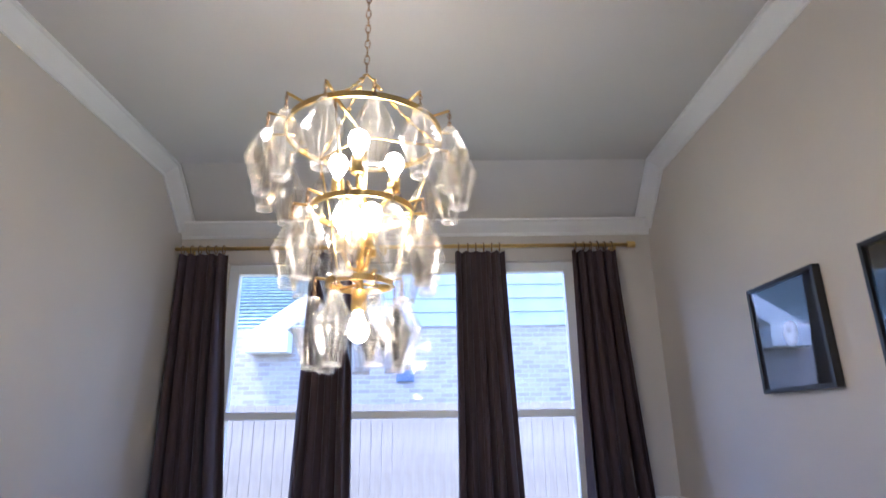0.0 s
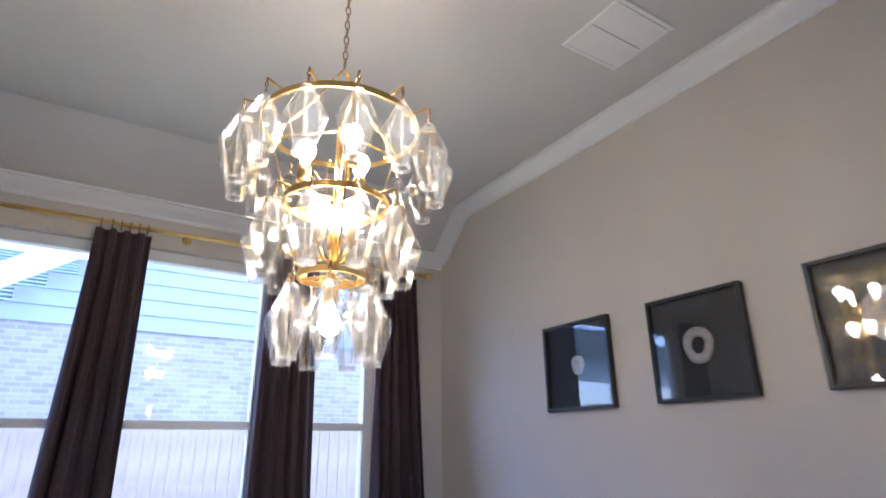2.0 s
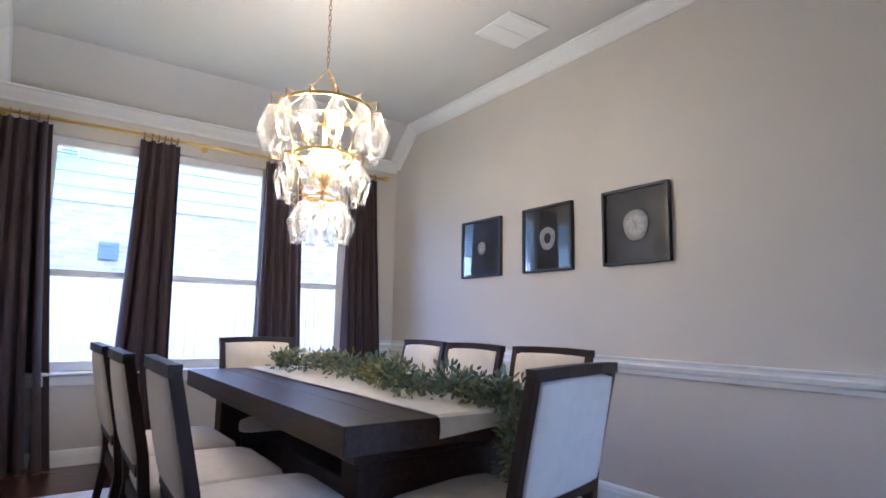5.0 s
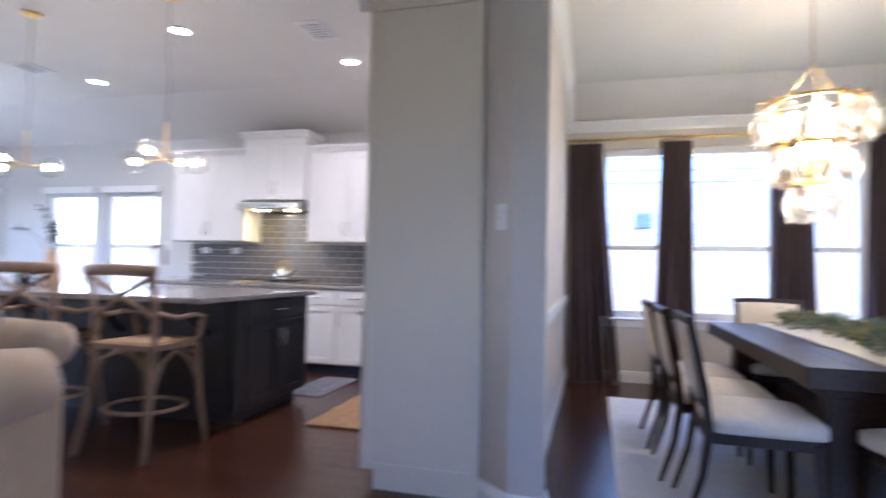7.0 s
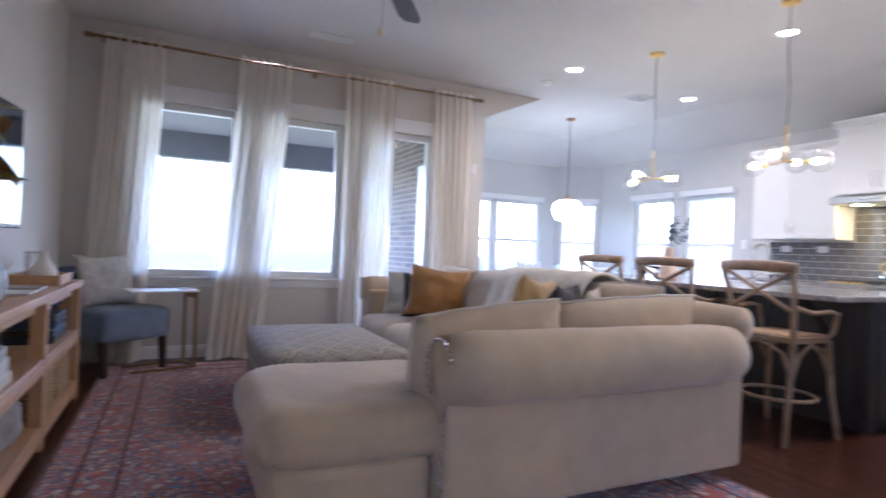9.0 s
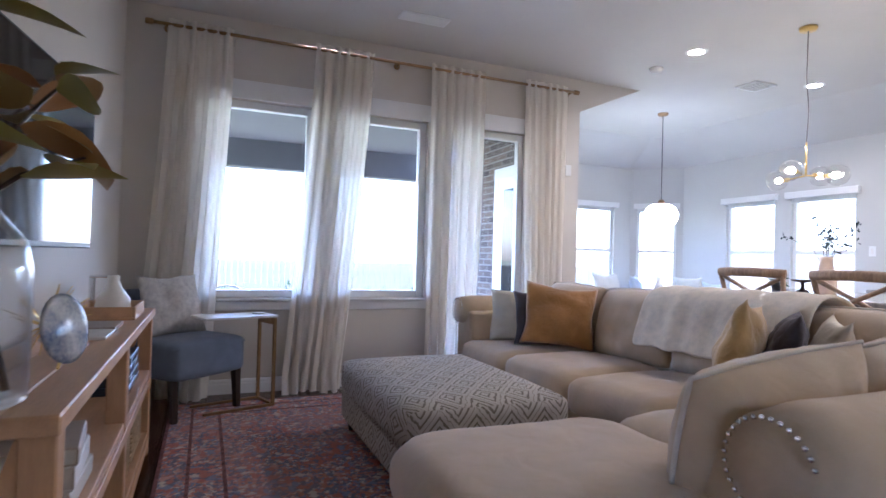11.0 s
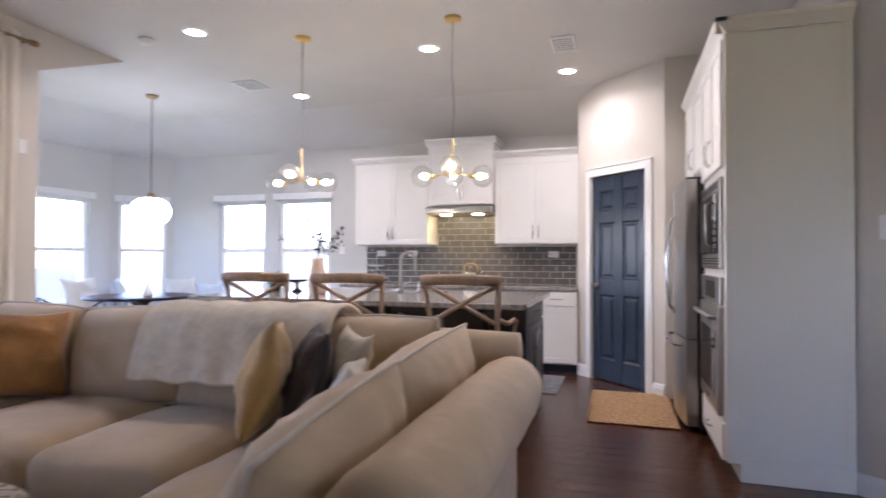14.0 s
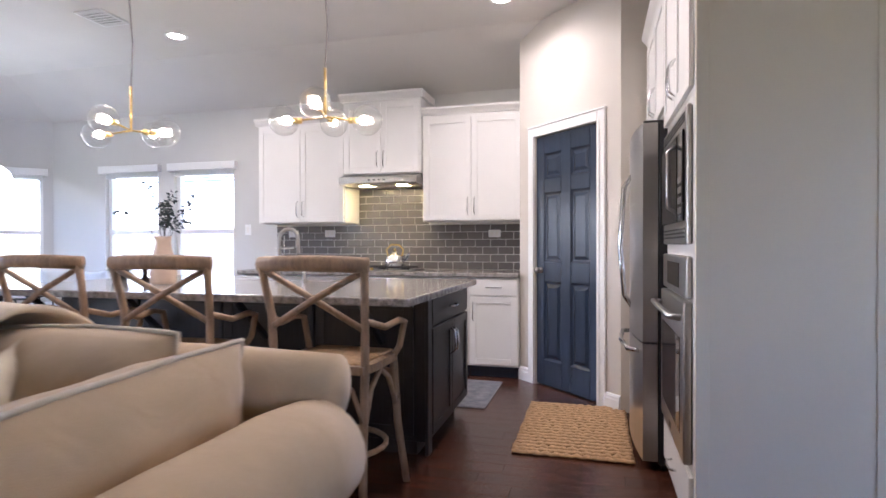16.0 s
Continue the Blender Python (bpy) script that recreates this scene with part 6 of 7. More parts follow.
for k, tp in enumerate(((0.22, 0.02, 0.26), (0.03, 0.05, 0.30), (-0.12, 0.0, 0.36), (0.10, -0.06, 0.20), (-0.05, 0.08, 0.24), (-0.36, 0.0, 0.20), (0.16, 0.1, 0.14))):
    pts = [(0, 0, -0.1), (tp[0] * 0.3, tp[1] * 0.3, tp[2] * 0.45), tp]
    tube("stem", pts, [0.003, 0.0025, 0.0015], CHAIRWOOD, euc, 5)
    for q in range(9):
        f = q / 8
        p = Vector(pts[1]).lerp(Vector(pts[2]), f)
        spots.append((tuple(p), 0.022, 4 if k != 5 or q > 6 else 0))
leaf_cloud("leaves", LEAFE, euc, spots, 13, (0.02, 0.036), "", 0.1, 0.7)
cst = thing("cake_stand", "small dark wooden pedestal stand on the island", "stand", -5.86, 1.45, 0.916)
lathe("stand", [(0.0, 0.0), (0.05, 0.0), (0.045, 0.012), (0.014, 0.03), (0.014, 0.08), (0.085, 0.095), (0.09, 0.108), (0.0, 0.108)], CHAIRWOOD, cst, 24)
plt = thing("potted_plant", "small green trailing plant in a dark pot on the island", "plant", -6.12, 1.5, 0.916)
lathe("pot", [(0.0, 0.0), (0.045, 0.0), (0.06, 0.08), (0.055, 0.08), (0.0, 0.07)], CABD, plt, 20)
leaf_cloud("leaves", LEAFB, plt, [((0, 0, 0.09), 0.05, 50)], 14, (0.04, 0.075), "", 0.6, 0.25)
stand2 = thing("tiered_stand", "white two-tier serving stand by the backsplash", "stand", -5.98, 3.42, 0.916)
tube("post", [(0, 0, 0.0), (0, 0, 0.34)], 0.006, CHROME, stand2, 8)
for z, r in ((0.05, 0.12), (0.20, 0.09)):
    lathe("plate", [(0.0, z), (r, z + 0.006), (r + 0.01, z + 0.016), (0.0, z + 0.01)], WHITE, stand2, 28)


# bar stools
def bar_stool():
    """Faces +y; back at y = 0."""
    s = thing("bar_stool", "weathered oak counter stool with crossed back and woven seat", "stool", group="stools at the island")
    W = 0.225
    for k in (-1, 1):
        tube("back_leg", [(k * (W + 0.025), -0.06, 0.0), (k * W, 0.0, 0.30), (k * (W - 0.005), 0.03, 0.62), (k * (W + 0.0), 0.02, 0.85), (k * (W + 0.02), -0.03, 1.07)], [0.018, 0.019, 0.02, 0.018, 0.018], OAK, s, 8)
        tube("front_leg", [(k * (W + 0.02), 0.45, 0.0), (k * (W - 0.01), 0.41, 0.30), (k * (W - 0.025), 0.39, 0.62)], [0.017, 0.019, 0.02], OAK, s, 8)
        tube("arm", [(k * (W - 0.0), 0.02, 0.84), (k * (W + 0.035), 0.15, 0.80), (k * (W + 0.05), 0.28, 0.815), (k * (W + 0.045), 0.36, 0.80), (k * (W + 0.02), 0.36, 0.68), (k * (W - 0.005), 0.33, 0.63)], 0.0155, OAK, s, 8)
        tube("side_bow", [(k * (W + 0.0), 0.02, 0.40), (k * (W - 0.005), 0.09, 0.54), (k * (W - 0.01), 0.20, 0.605), (k * (W - 0.015), 0.31, 0.54), (k * (W - 0.015), 0.395, 0.40)], 0.012, OAK, s, 6)
        tube("brace", [(k * (W - 0.0), 0.02, 0.80), (0.0, -0.012 + 0.012 * k, 0.925), (-k * (W + 0.0), -0.02, 1.045)], 0.015, OAK, s, 6, 1.0)
    tube("top_rail", [(-W - 0.035, -0.02, 1.075), (-0.13, -0.055, 1.082), (0.0, -0.065, 1.084), (0.13, -0.055, 1.082), (W + 0.035, -0.02, 1.075)], 0.024, OAK, s, 10, 1.4)
    for y, z in ((0.0, 0.42), (0.40, 0.42)):
        tube("front_bow", [(-W + 0.0, y, z), (-W * 0.75, y + 0.01, 0.55), (0.0, y + 0.01, 0.61), (W * 0.75, y + 0.01, 0.55), (W - 0.0, y, z)], 0.012, OAK, s, 6)
    ring = [((W - 0.005) * math.cos(a) * 1.02, 0.205 + 0.215 * math.sin(a), 0.25) for a in (6.283 * q / 24 for q in range(25))]
    tube("foot_ring", ring, 0.013, OAK, s, 8)
    bm = bmesh.new()
    add_prism(bm, [(-W + 0.0, 0.0), (W - 0.0, 0.0), (W + 0.015, 0.10), (W + 0.01, 0.34), (W - 0.06, 0.44), (-W + 0.06, 0.44), (-W - 0.01, 0.34), (-W - 0.015, 0.10)], 0.615, 0.65)
    part("seat_frame", bm, OAK, s)
    part("woven_seat", add_cushion(bmesh.new(), (-W + 0.03, 0.03, 0.640), (W - 0.03, 0.40, 0.660), 0.6, 6, 0.004), CANE, s, "woven cane seat", True)
    return s


CANE = mat("woven_cane", (0.40, 0.25, 0.12), 0.7, var=0.25, scale=60, bump=1.0, bscale=160)
st = bar_stool()
st.matrix_basis = pose(-4.065, 0.47, 0, 0, 0, -2)
copy_thing(st, pose(-4.865, 0.50, 0, 0, 0, 5))
copy_thing(st, pose(-5.58, 0.49, 0, 0, 0, 3))


# glass-globe pendants
def pendant(x, y, turn):
    p = thing("globe_pendant", "brass pendant with four clear glass globes and lit bulbs", "pendant", x, y, 0, turn, group="pendants above the island")
    lathe("canopy", [(0.0, 2.972), (0.058, 2.974), (0.064, 2.985), (0.064, 2.9995)], BRASS, p, 24)
    tube("cord", [(0, 0, 2.10), (0.012, 0.004, 2.35), (-0.006, 0, 2.6), (0, 0, 2.97)], 0.004, CORD, p, 6)
    tube("stem", [(0, 0, 1.835), (0, 0, 2.10)], 0.008, BRASS, p, 8)
    for q in range(4):
        a = math.pi / 2 * q
        d = Vector((math.cos(a), math.sin(a), 0))
        dz = 0.018 * (1 if q % 2 else -1)
        hub = Vector((0, 0, 1.84))
        tube("arm", [hub, hub + d * 0.15 + Vector((0, 0, dz))], 0.006, BRASS, p, 6)
        tube("socket", [hub + d * 0.125 + Vector((0, 0, dz)), hub + d * 0.17 + Vector((0, 0, dz))], 0.017, BRASS, p, 12)
        c = hub + d * 0.222 + Vector((0, 0, dz))
        bm = bmesh.new()
        bmesh.ops.create_uvsphere(bm, u_segments=24, v_segments=16, radius=0.080, matrix=Matrix.Translation(c))
        part("globe", bm, GLASS, p, "clear glass globe", True)
        bm = bmesh.new()
        bmesh.ops.create_uvsphere(bm, u_segments=14, v_segments=10, radius=0.024, matrix=Matrix.Translation(hub + d * 0.205 + Vector((0, 0, dz))))
        part("bulb", bm, PBULB, p, "lit warm bulb", True)
    return p


CORD = mat("braided_cord", (0.25, 0.23, 0.22), 0.8)
PBULB = glow_mat("pendant_bulb_glow", (1.0, 0.80, 0.50), 9)
pendant(-4.295, 1.025, 14.5)
pendant(-5.565, 1.035, 8)


# recessed lights
def downlight(x, y):
    d = thing("downlight", "round recessed ceiling light, switched on", "downlight", x, y, H, group="recessed ceiling lights")
    part("trim_ring", add_lathe(bmesh.new(), [(0.065, -0.001), (0.066, -0.008), (0.092, -0.006), (0.095, -0.001), (0.065, -0.001)], seg=32), TRIM, d, "", True)
    lathe("lens", [(0.0, -0.006), (0.0655, -0.006), (0.0655, -0.001), (0.0, -0.001)], CAN, d, 28)
    la_ = bpy.data.lights.new("downlight_beam", "AREA")
    la_.shape, la_.size, la_.energy, la_.color, la_.spread = "DISK", 0.12, CANW, (1.0, 0.82, 0.60), radians(150)
    lo = new("downlight_beam", la_)
    lo.parent = d
    lo.matrix_basis = pose(0, 0, -0.012)
    return d


CANW = 1.0
for x, y in ((-6.32, 0.68), (-6.46, 2.46), (-4.66, 1.545), (-3.59, 2.47), (-3.50, 0.68)):
    downlight(x, y)
smk = tagged(lathe("smoke_detector", [(0.0, 2.962), (0.05, 2.965), (0.062, 2.985), (0.064, 2.9995)], TRIM, None, 28, -6.81, 0.69), "round white smoke detector on the ceiling", "smoke detector")
ceiling_vent("ceiling_vent", -6.88, 1.82, -6.62, 2.12, "square white ceiling supply vent", 6)
ceiling_vent("ceiling_vent", -3.66, 1.60, -3.46, 1.95, "white slotted ceiling supply vent", 7, "x")

# pantry door
M_P = pose(PA.x, PA.y, 0, 0, 0, PANG)
door = thing("door_pantry", "navy six-panel pantry door in a white frame", "door", kind="structure")
door.matrix_basis = M_P
d0, d1 = DOOR0, DOOR0 + DOORW
for nm, lo, hi in (("casing", (d0 - 0.075, -0.02, 0.0), (d0 - 0.001, -0.001, 2.125)), ("casing", (d1 + 0.001, -0.02, 0.0), (d1 + 0.075, -0.001, 2.125)), ("casing", (d0 - 0.001, -0.02, 2.05), (d1 + 0.001, -0.001, 2.125)), ("casing", (d0 - 0.082, -0.026, 2.1255), (d1 + 0.082, -0.001, 2.14)), ("casing", (d0 - 0.03, -0.026, 0.0), (d0 - 0.001, -0.0205, 2.05)), ("casing", (d1 + 0.001, -0.026, 0.0), (d1 + 0.03, -0.0205, 2.05))):
    box(nm, lo, hi, TRIM, door, 0.004)
box("leaf", (d0 + 0.004, 0.024, 0.012), (d1 - 0.004, 0.045, 2.045), NAVY, door, 0.002)
cx_ = (d0 + d1) / 2
PW = DOORW / 2 - 0.10
ROWS = ((0.22, 0.86), (1.02, 1.58), (1.70, 1.90))
for xa, xb in ((d0 + 0.004, cx_ - PW), (cx_ - 0.055, cx_ + 0.055), (cx_ + PW, d1 - 0.004)):
    box("stile", (xa, 0.010, 0.012), (xb, 0.0238, 2.045), NAVY, door, 0.003)
for za, zb in ((0.012, 0.22), (0.86, 1.02), (1.58, 1.70), (1.90, 2.045)):
    for xa, xb in ((cx_ - PW, cx_ - 0.055), (cx_ + 0.055, cx_ + PW)):
        box("rail", (xa, 0.0104, za), (xb, 0.0238, zb), NAVY, door, 0.003)
for xa, xb in ((cx_ - PW, cx_ - 0.055), (cx_ + 0.055, cx_ + PW)):
    for za, zb in ROWS:
        bm = bmesh.new()
        for (ia, ya), (ib, yb) in (((0.0, 0.0125), (0.014, 0.0225)), ((0.014, 0.0225), (0.026, 0.0225)), ((0.026, 0.0225), (0.050, 0.0125))):
            A = [bm.verts.new((x, ya, z)) for x, z in ((xa + ia, za + ia), (xb - ia, za + ia), (xb - ia, zb - ia), (xa + ia, zb - ia))]
            Bv = [bm.verts.new((x, yb, z)) for x, z in ((xa + ib, za + ib), (xb - ib, za + ib), (xb - ib, zb - ib), (xa + ib, zb - ib))]
            for q in range(4):
                bm.faces.new((A[q], A[(q + 1) % 4], Bv[(q + 1) % 4], Bv[q]))
        bm.faces.new([bm.verts.new(p) for p in ((xa + 0.05, 0.0125, za + 0.05), (xb - 0.05, 0.0125, za + 0.05), (xb - 0.05, 0.0125, zb - 0.05), (xa + 0.05, 0.0125, zb - 0.05))])
        bmesh.ops.remove_doubles(bm, verts=bm.verts, dist=0.0001)
        bmesh.ops.recalc_face_normals(bm, faces=bm.faces)
        part("panel", bm, NAVY, door)
kn = part("knob", add_lathe(bmesh.new(), [(0.0, 0.0), (0.026, 0.0), (0.026, 0.006), (0.012, 0.012), (0.012, 0.03), (0.027, 0.04), (0.027, 0.055), (0.0, 0.062)], seg=20), STEEL, door, "brushed steel door knob", True)
kn.matrix_basis = pose(d0 + 0.06, 0.012, 0.95, 90)
for z in (0.28, 1.05, 1.80):
    box("hinge", (d1 - 0.012, -0.004, z - 0.045), (d1 + 0.002, 0.0115, z + 0.045), STEEL, door, 0.002)

# oven tower
TX, TY_A, TY_B = -2.56, 0.50, 1.32
tw = thing("oven_tower", "tall white oven cabinet with a greige end panel", "cabinet")
box("end_panel", (TX, TY_A, 0.10), (-1.952, TY_A + 0.02, 2.47), CABG, tw, 0.002)
box("end_stile", (TX, TY_A - 0.006, 0.10), (TX + 0.045, TY_A - 0.0005, 2.47), CABG, tw, 0.001)
box("end_stile", (-1.998, TY_A - 0.006, 0.10), (-1.954, TY_A - 0.0005, 2.47), CABG, tw, 0.001)
box("end_rail", (TX + 0.045, TY_A - 0.006, 0.10), (-1.998, TY_A - 0.0005, 0.135), CABG, tw, 0.001)
box("plinth", (TX + 0.07, TY_A + 0.004, 0.0), (-1.952, TY_B - 0.01, 0.10), CABG, tw)
box("body", (TX, TY_A + 0.0205, 0.10), (-1.952, TY_B, 2.47), CABW, tw, 0.002)
pr = [(0, 0), (0.012, 0), (0.02, 0.02), (0.045, 0.05), (0.05, 0.055), (0.05, 0.08), (0, 0.08)]
part("crown", add_profile(bmesh.new(), pr, (TX - 0.05, TY_A, 2.47), (-1.952, TY_A, 2.47), (0, -1, 0)), CABG, tw)
part("crown", add_profile(bmesh.new(), pr, (TX, TY_A - 0.05, 2.47), (TX, 2.30, 2.47), (-1, 0, 0)), CABW, tw)
box("crown_top", (TX + 0.001, TY_A + 0.001, 2.471), (-1.953, 2.30, 2.548), CABW, tw)
shaker("door", tw, "y", TX, -1, TY_A + 0.03, 0.905, 1.74, 2.45, CABW, "rb")
shaker("door", tw, "y", TX, -1, 0.91, TY_B - 0.01, 1.74, 2.45, CABW, "lb")
shaker("drawer", tw, "y", TX, -1, TY_A + 0.03, TY_B - 0.01, 0.10, 0.30, CABW, "h")
mw = thing("built_in_microwave", "steel-trimmed built-in microwave with a dark window", "microwave", TX, 0, 0)
ya, yb = TY_A + 0.055, TY_B - 0.035
box("trim_frame", (-0.022, ya, 1.16), (-0.001, yb, 1.685), STEEL, mw, 0.006)
for q in range(3):
    box("vent_slot", (-0.0245, ya + 0.05, 1.185 + 0.016 * q), (-0.0225, yb - 0.05, 1.193 + 0.016 * q), BLACK, mw)
    box("vent_slot", (-0.0245, ya + 0.05, 1.63 + 0.014 * q), (-0.0225, yb - 0.05, 1.637 + 0.014 * q), BLACK, mw)
box("door_glass", (-0.034, ya + 0.19, 1.25), (-0.0225, yb - 0.04, 1.60), BLACKGLASS, mw, 0.004)
box("control_panel", (-0.032, ya + 0.05, 1.25), (-0.0225, ya + 0.18, 1.60), BLACKGLASS, mw, 0.003)
tube("handle", [(-0.034, ya + 0.215, 1.29), (-0.062, ya + 0.215, 1.31), (-0.062, ya + 0.215, 1.54), (-0.034, ya + 0.215, 1.56)], 0.009, STEEL, mw, 8)
for q in range(4):
    for r in range(3):
        box("button", (-0.0335, ya + 0.065 + 0.035 * r, 1.28 + 0.04 * q), (-0.0322, ya + 0.09 + 0.035 * r, 1.305 + 0.04 * q), STEEL, mw)
ov = thing("wall_oven", "stainless steel wall oven with a dark glass door", "oven", TX, 0, 0)
box("control_panel", (-0.024, ya, 0.955), (-0.001, yb, 1.115), STEEL, ov, 0.006)
box("display", (-0.0265, ya + 0.18, 0.985), (-0.0245, yb - 0.18, 1.085), BLACKGLASS, ov)
box("door", (-0.034, ya, 0.335), (-0.001, yb, 0.945), STEEL, ov, 0.006)
box("window", (-0.0365, ya + 0.08, 0.43), (-0.0345, yb - 0.08, 0.80), BLACKGLASS, ov, 0)
tube("handle", [(-0.036, ya + 0.05, 0.88), (-0.075, ya + 0.06, 0.885), (-0.08, (ya + yb) / 2, 0.888), (-0.075, yb - 0.06, 0.885), (-0.036, yb - 0.05, 0.88)], 0.013, STEEL, ov, 10)
box("badge", (-0.0365, (ya + yb) / 2 - 0.03, 0.365), (-0.0345, (ya + yb) / 2 + 0.03, 0.39), CHROME, ov)
fc2 = thing("fridge_cabinet", "white shaker cabinet above the refrigerator", "cabinet")
box("body", (TX + 0.002, TY_B + 0.004, 1.84), (-1.952, 2.30, 2.47), CABW, fc2, 0.002)
shaker("door", fc2, "y", TX + 0.002, -1, TY_B + 0.02, 1.81, 1.86, 2.45, CABW, "rb")
shaker("door", fc2, "y", TX + 0.002, -1, 1.815, 2.29, 1.86, 2.45, CABW, "lb")
box("side_panel", (TX + 0.06, 2.27, 0.0), (-1.952, 2.30, 1.84), CABW, fc2, 0.002)
fr = thing("refrigerator", "stainless steel French-door refrigerator with a bottom freezer drawer", "refrigerator", -2.60, 1.80, 0.0)
box("body", (0.0, -0.455, 0.03), (0.63, 0.455, 1.78), BLACK, fr, 0.006)
for nm, y0, y1, z0, z1 in (("door", -0.455, -0.003, 0.66, 1.78), ("door", 0.003, 0.455, 0.66, 1.78), ("freezer_drawer", -0.455, 0.455, 0.05, 0.65)):
    bm = bmesh.new()
    n = 8
    front = []
    for i in range(n + 1):
        yy = y0 + (y1 - y0) * i / n
        bow = -0.075 - 0.035 * (1 - (yy / 0.455) ** 2)
        front.append((bow, yy))
    poly = [(-0.003, y0)] + front + [(-0.003, y1)]
    add_prism(bm, poly, z0, z1)
    part(nm, bm, STEEL, fr)
for s in (-1, 1):
    tube("handle", [(-0.105, s * 0.045, 0.80), (-0.145, s * 0.045, 0.86), (-0.168, s * 0.045, 1.15), (-0.145, s * 0.045, 1.50), (-0.105, s * 0.045, 1.56)], 0.013, CHROME, fr, 10, label="bowed polished steel handle")
tube("handle", [(-0.085, -0.36, 0.60), (-0.14, -0.33, 0.60), (-0.165, 0.0, 0.60), (-0.14, 0.33, 0.60), (-0.085, 0.36, 0.60)], 0.013, CHROME, fr, 10)
for y in (-0.38, 0.38):
    box("hinge_cap", (-0.07, y - 0.04, 1.7805), (0.05, y + 0.04, 1.80), BLACK, fr, 0.004)
    box("foot", (0.02, y - 0.03, 0.0), (0.10, y + 0.03, 0.03), BLACK, fr)

# mats
JUTE = mat("natural_jute", (0.48, 0.31, 0.16), 0.95, var=0.2, scale=45, bump=1.0, bscale=120)
jm = thing("jute_mat", "natural jute braided doormat in front of the refrigerator", "mat", 0, 0, 0)
for q in range(20):
    y = 1.42 + q * 0.052
    pts = [(-3.36 + 0.65 * i / 24, y + 0.006 * math.sin(i * 2.1 + q), 0.011 + 0.003 * math.sin(i * 3.0 + q * 1.7)) for i in range(25)]
    tube("braid", pts, [0.022 + 0.003 * math.sin(i * 3.0 + q) for i in range(25)], JUTE, jm, 6, 0.42)
GREYR = mat("faded_grey_rug", (0.20, 0.20, 0.22), 0.95, var=0, scale=14, col2=(0.08, 0.085, 0.11), bump=0.5)
tagged(box("kitchen_runner", (-4.02, 2.19, 0.0), (-3.66, 2.99, 0.008), GREYR, None, 0.003), "small faded grey patterned rug by the island end", "rug")

# ---- breakfast nook ----
op = thing("opal_pendant", "opal white glass globe pendant on a dark cord", "pendant", -8.02, 1.96, 0)
lathe("canopy", [(0.0, 2.965), (0.05, 2.968), (0.062, 2.985), (0.064, 2.9995)], AGEDBRASS, op, 24)
tube("cord", [(0, 0, 1.90), (0, 0, 2.97)], 0.005, BLACK, op, 6)
lathe("cap", [(0.0, 1.925), (0.03, 1.92), (0.045, 1.875), (0.045, 1.865), (0.0, 1.865)], AGEDBRASS, op, 20)
lathe("globe", [(0.045, 1.868), (0.12, 1.855), (0.175, 1.81), (0.20, 1.745), (0.195, 1.68), (0.16, 1.615), (0.10, 1.575), (0.0, 1.56)], OPAL, op, 32)
nt_ = thing("breakfast_table", "dark round breakfast table on a pedestal", "table", -8.75, 2.55, 0)
lathe("tabletop", [(0.0, 0.715), (0.60, 0.715), (0.62, 0.73), (0.62, 0.745), (0.60, 0.75), (0.0, 0.75)], DARKWOOD, nt_, 48)
lathe("pedestal", [(0.30, 0.0), (0.28, 0.03), (0.08, 0.08), (0.06, 0.35), (0.09, 0.65), (0.20, 0.715)], DARKWOOD, nt_, 24)
nv = thing("bud_vase", "white ceramic vase on the breakfast table", "vase", -8.52, 2.43, 0.751)
lathe("body", [(0.0, 0.0), (0.05, 0.0), (0.062, 0.03), (0.055, 0.09), (0.03, 0.13), (0.045, 0.20), (0.038, 0.20), (0.0, 0.18)], WHITE, nv, 24)


def wire_chair(x, y, rz, first=None):
    c = thing("wire_chair", "black metal wire armchair at the breakfast table", "chair", x, y, 0, rz, group="chairs at the breakfast table")
    for k in (-1, 1):
        tube("front_leg", [(k * 0.22, 0.20, 0.44), (k * 0.25, 0.25, 0.0)], 0.011, BLACK, c, 6)
        tube("rear_leg", [(k * 0.20, -0.20, 0.44), (k * 0.23, -0.27, 0.0)], 0.011, BLACK, c, 6)
        tube("arm_post", [(k * 0.235, 0.12, 0.45), (k * 0.26, 0.14, 0.66)], 0.008, BLACK, c, 6)
    arc = [(0.27 * math.cos(a), -0.02 - 0.24 * math.sin(a), 0.67 + 0.11 * max(0, math.sin(a)) ** 2) for a in (math.pi * q / 14 for q in range(15))]
    tube("back_hoop", [(0.26, 0.16, 0.66)] + arc + [(-0.26, 0.16, 0.66)], 0.011, BLACK, c, 6)
    for q in range(7):
        a = math.pi * (q + 1) / 8
        tube("spindle", [(0.20 * math.cos(a), -0.02 - 0.19 * math.sin(a), 0.45), (0.27 * math.cos(a), -0.02 - 0.24 * math.sin(a), 0.67 + 0.11 * math.sin(a) ** 2)], 0.006, BLACK, c, 5)
    cushion("seat", (-0.23, -0.22, 0.425), (0.23, 0.23, 0.455), BLACK, c, 0.7, 6)
    return c


wire_chair(-8.30, 1.85, 35)
wire_chair(-7.98, 2.55, 95)
wire_chair(-8.95, 1.72, -20)
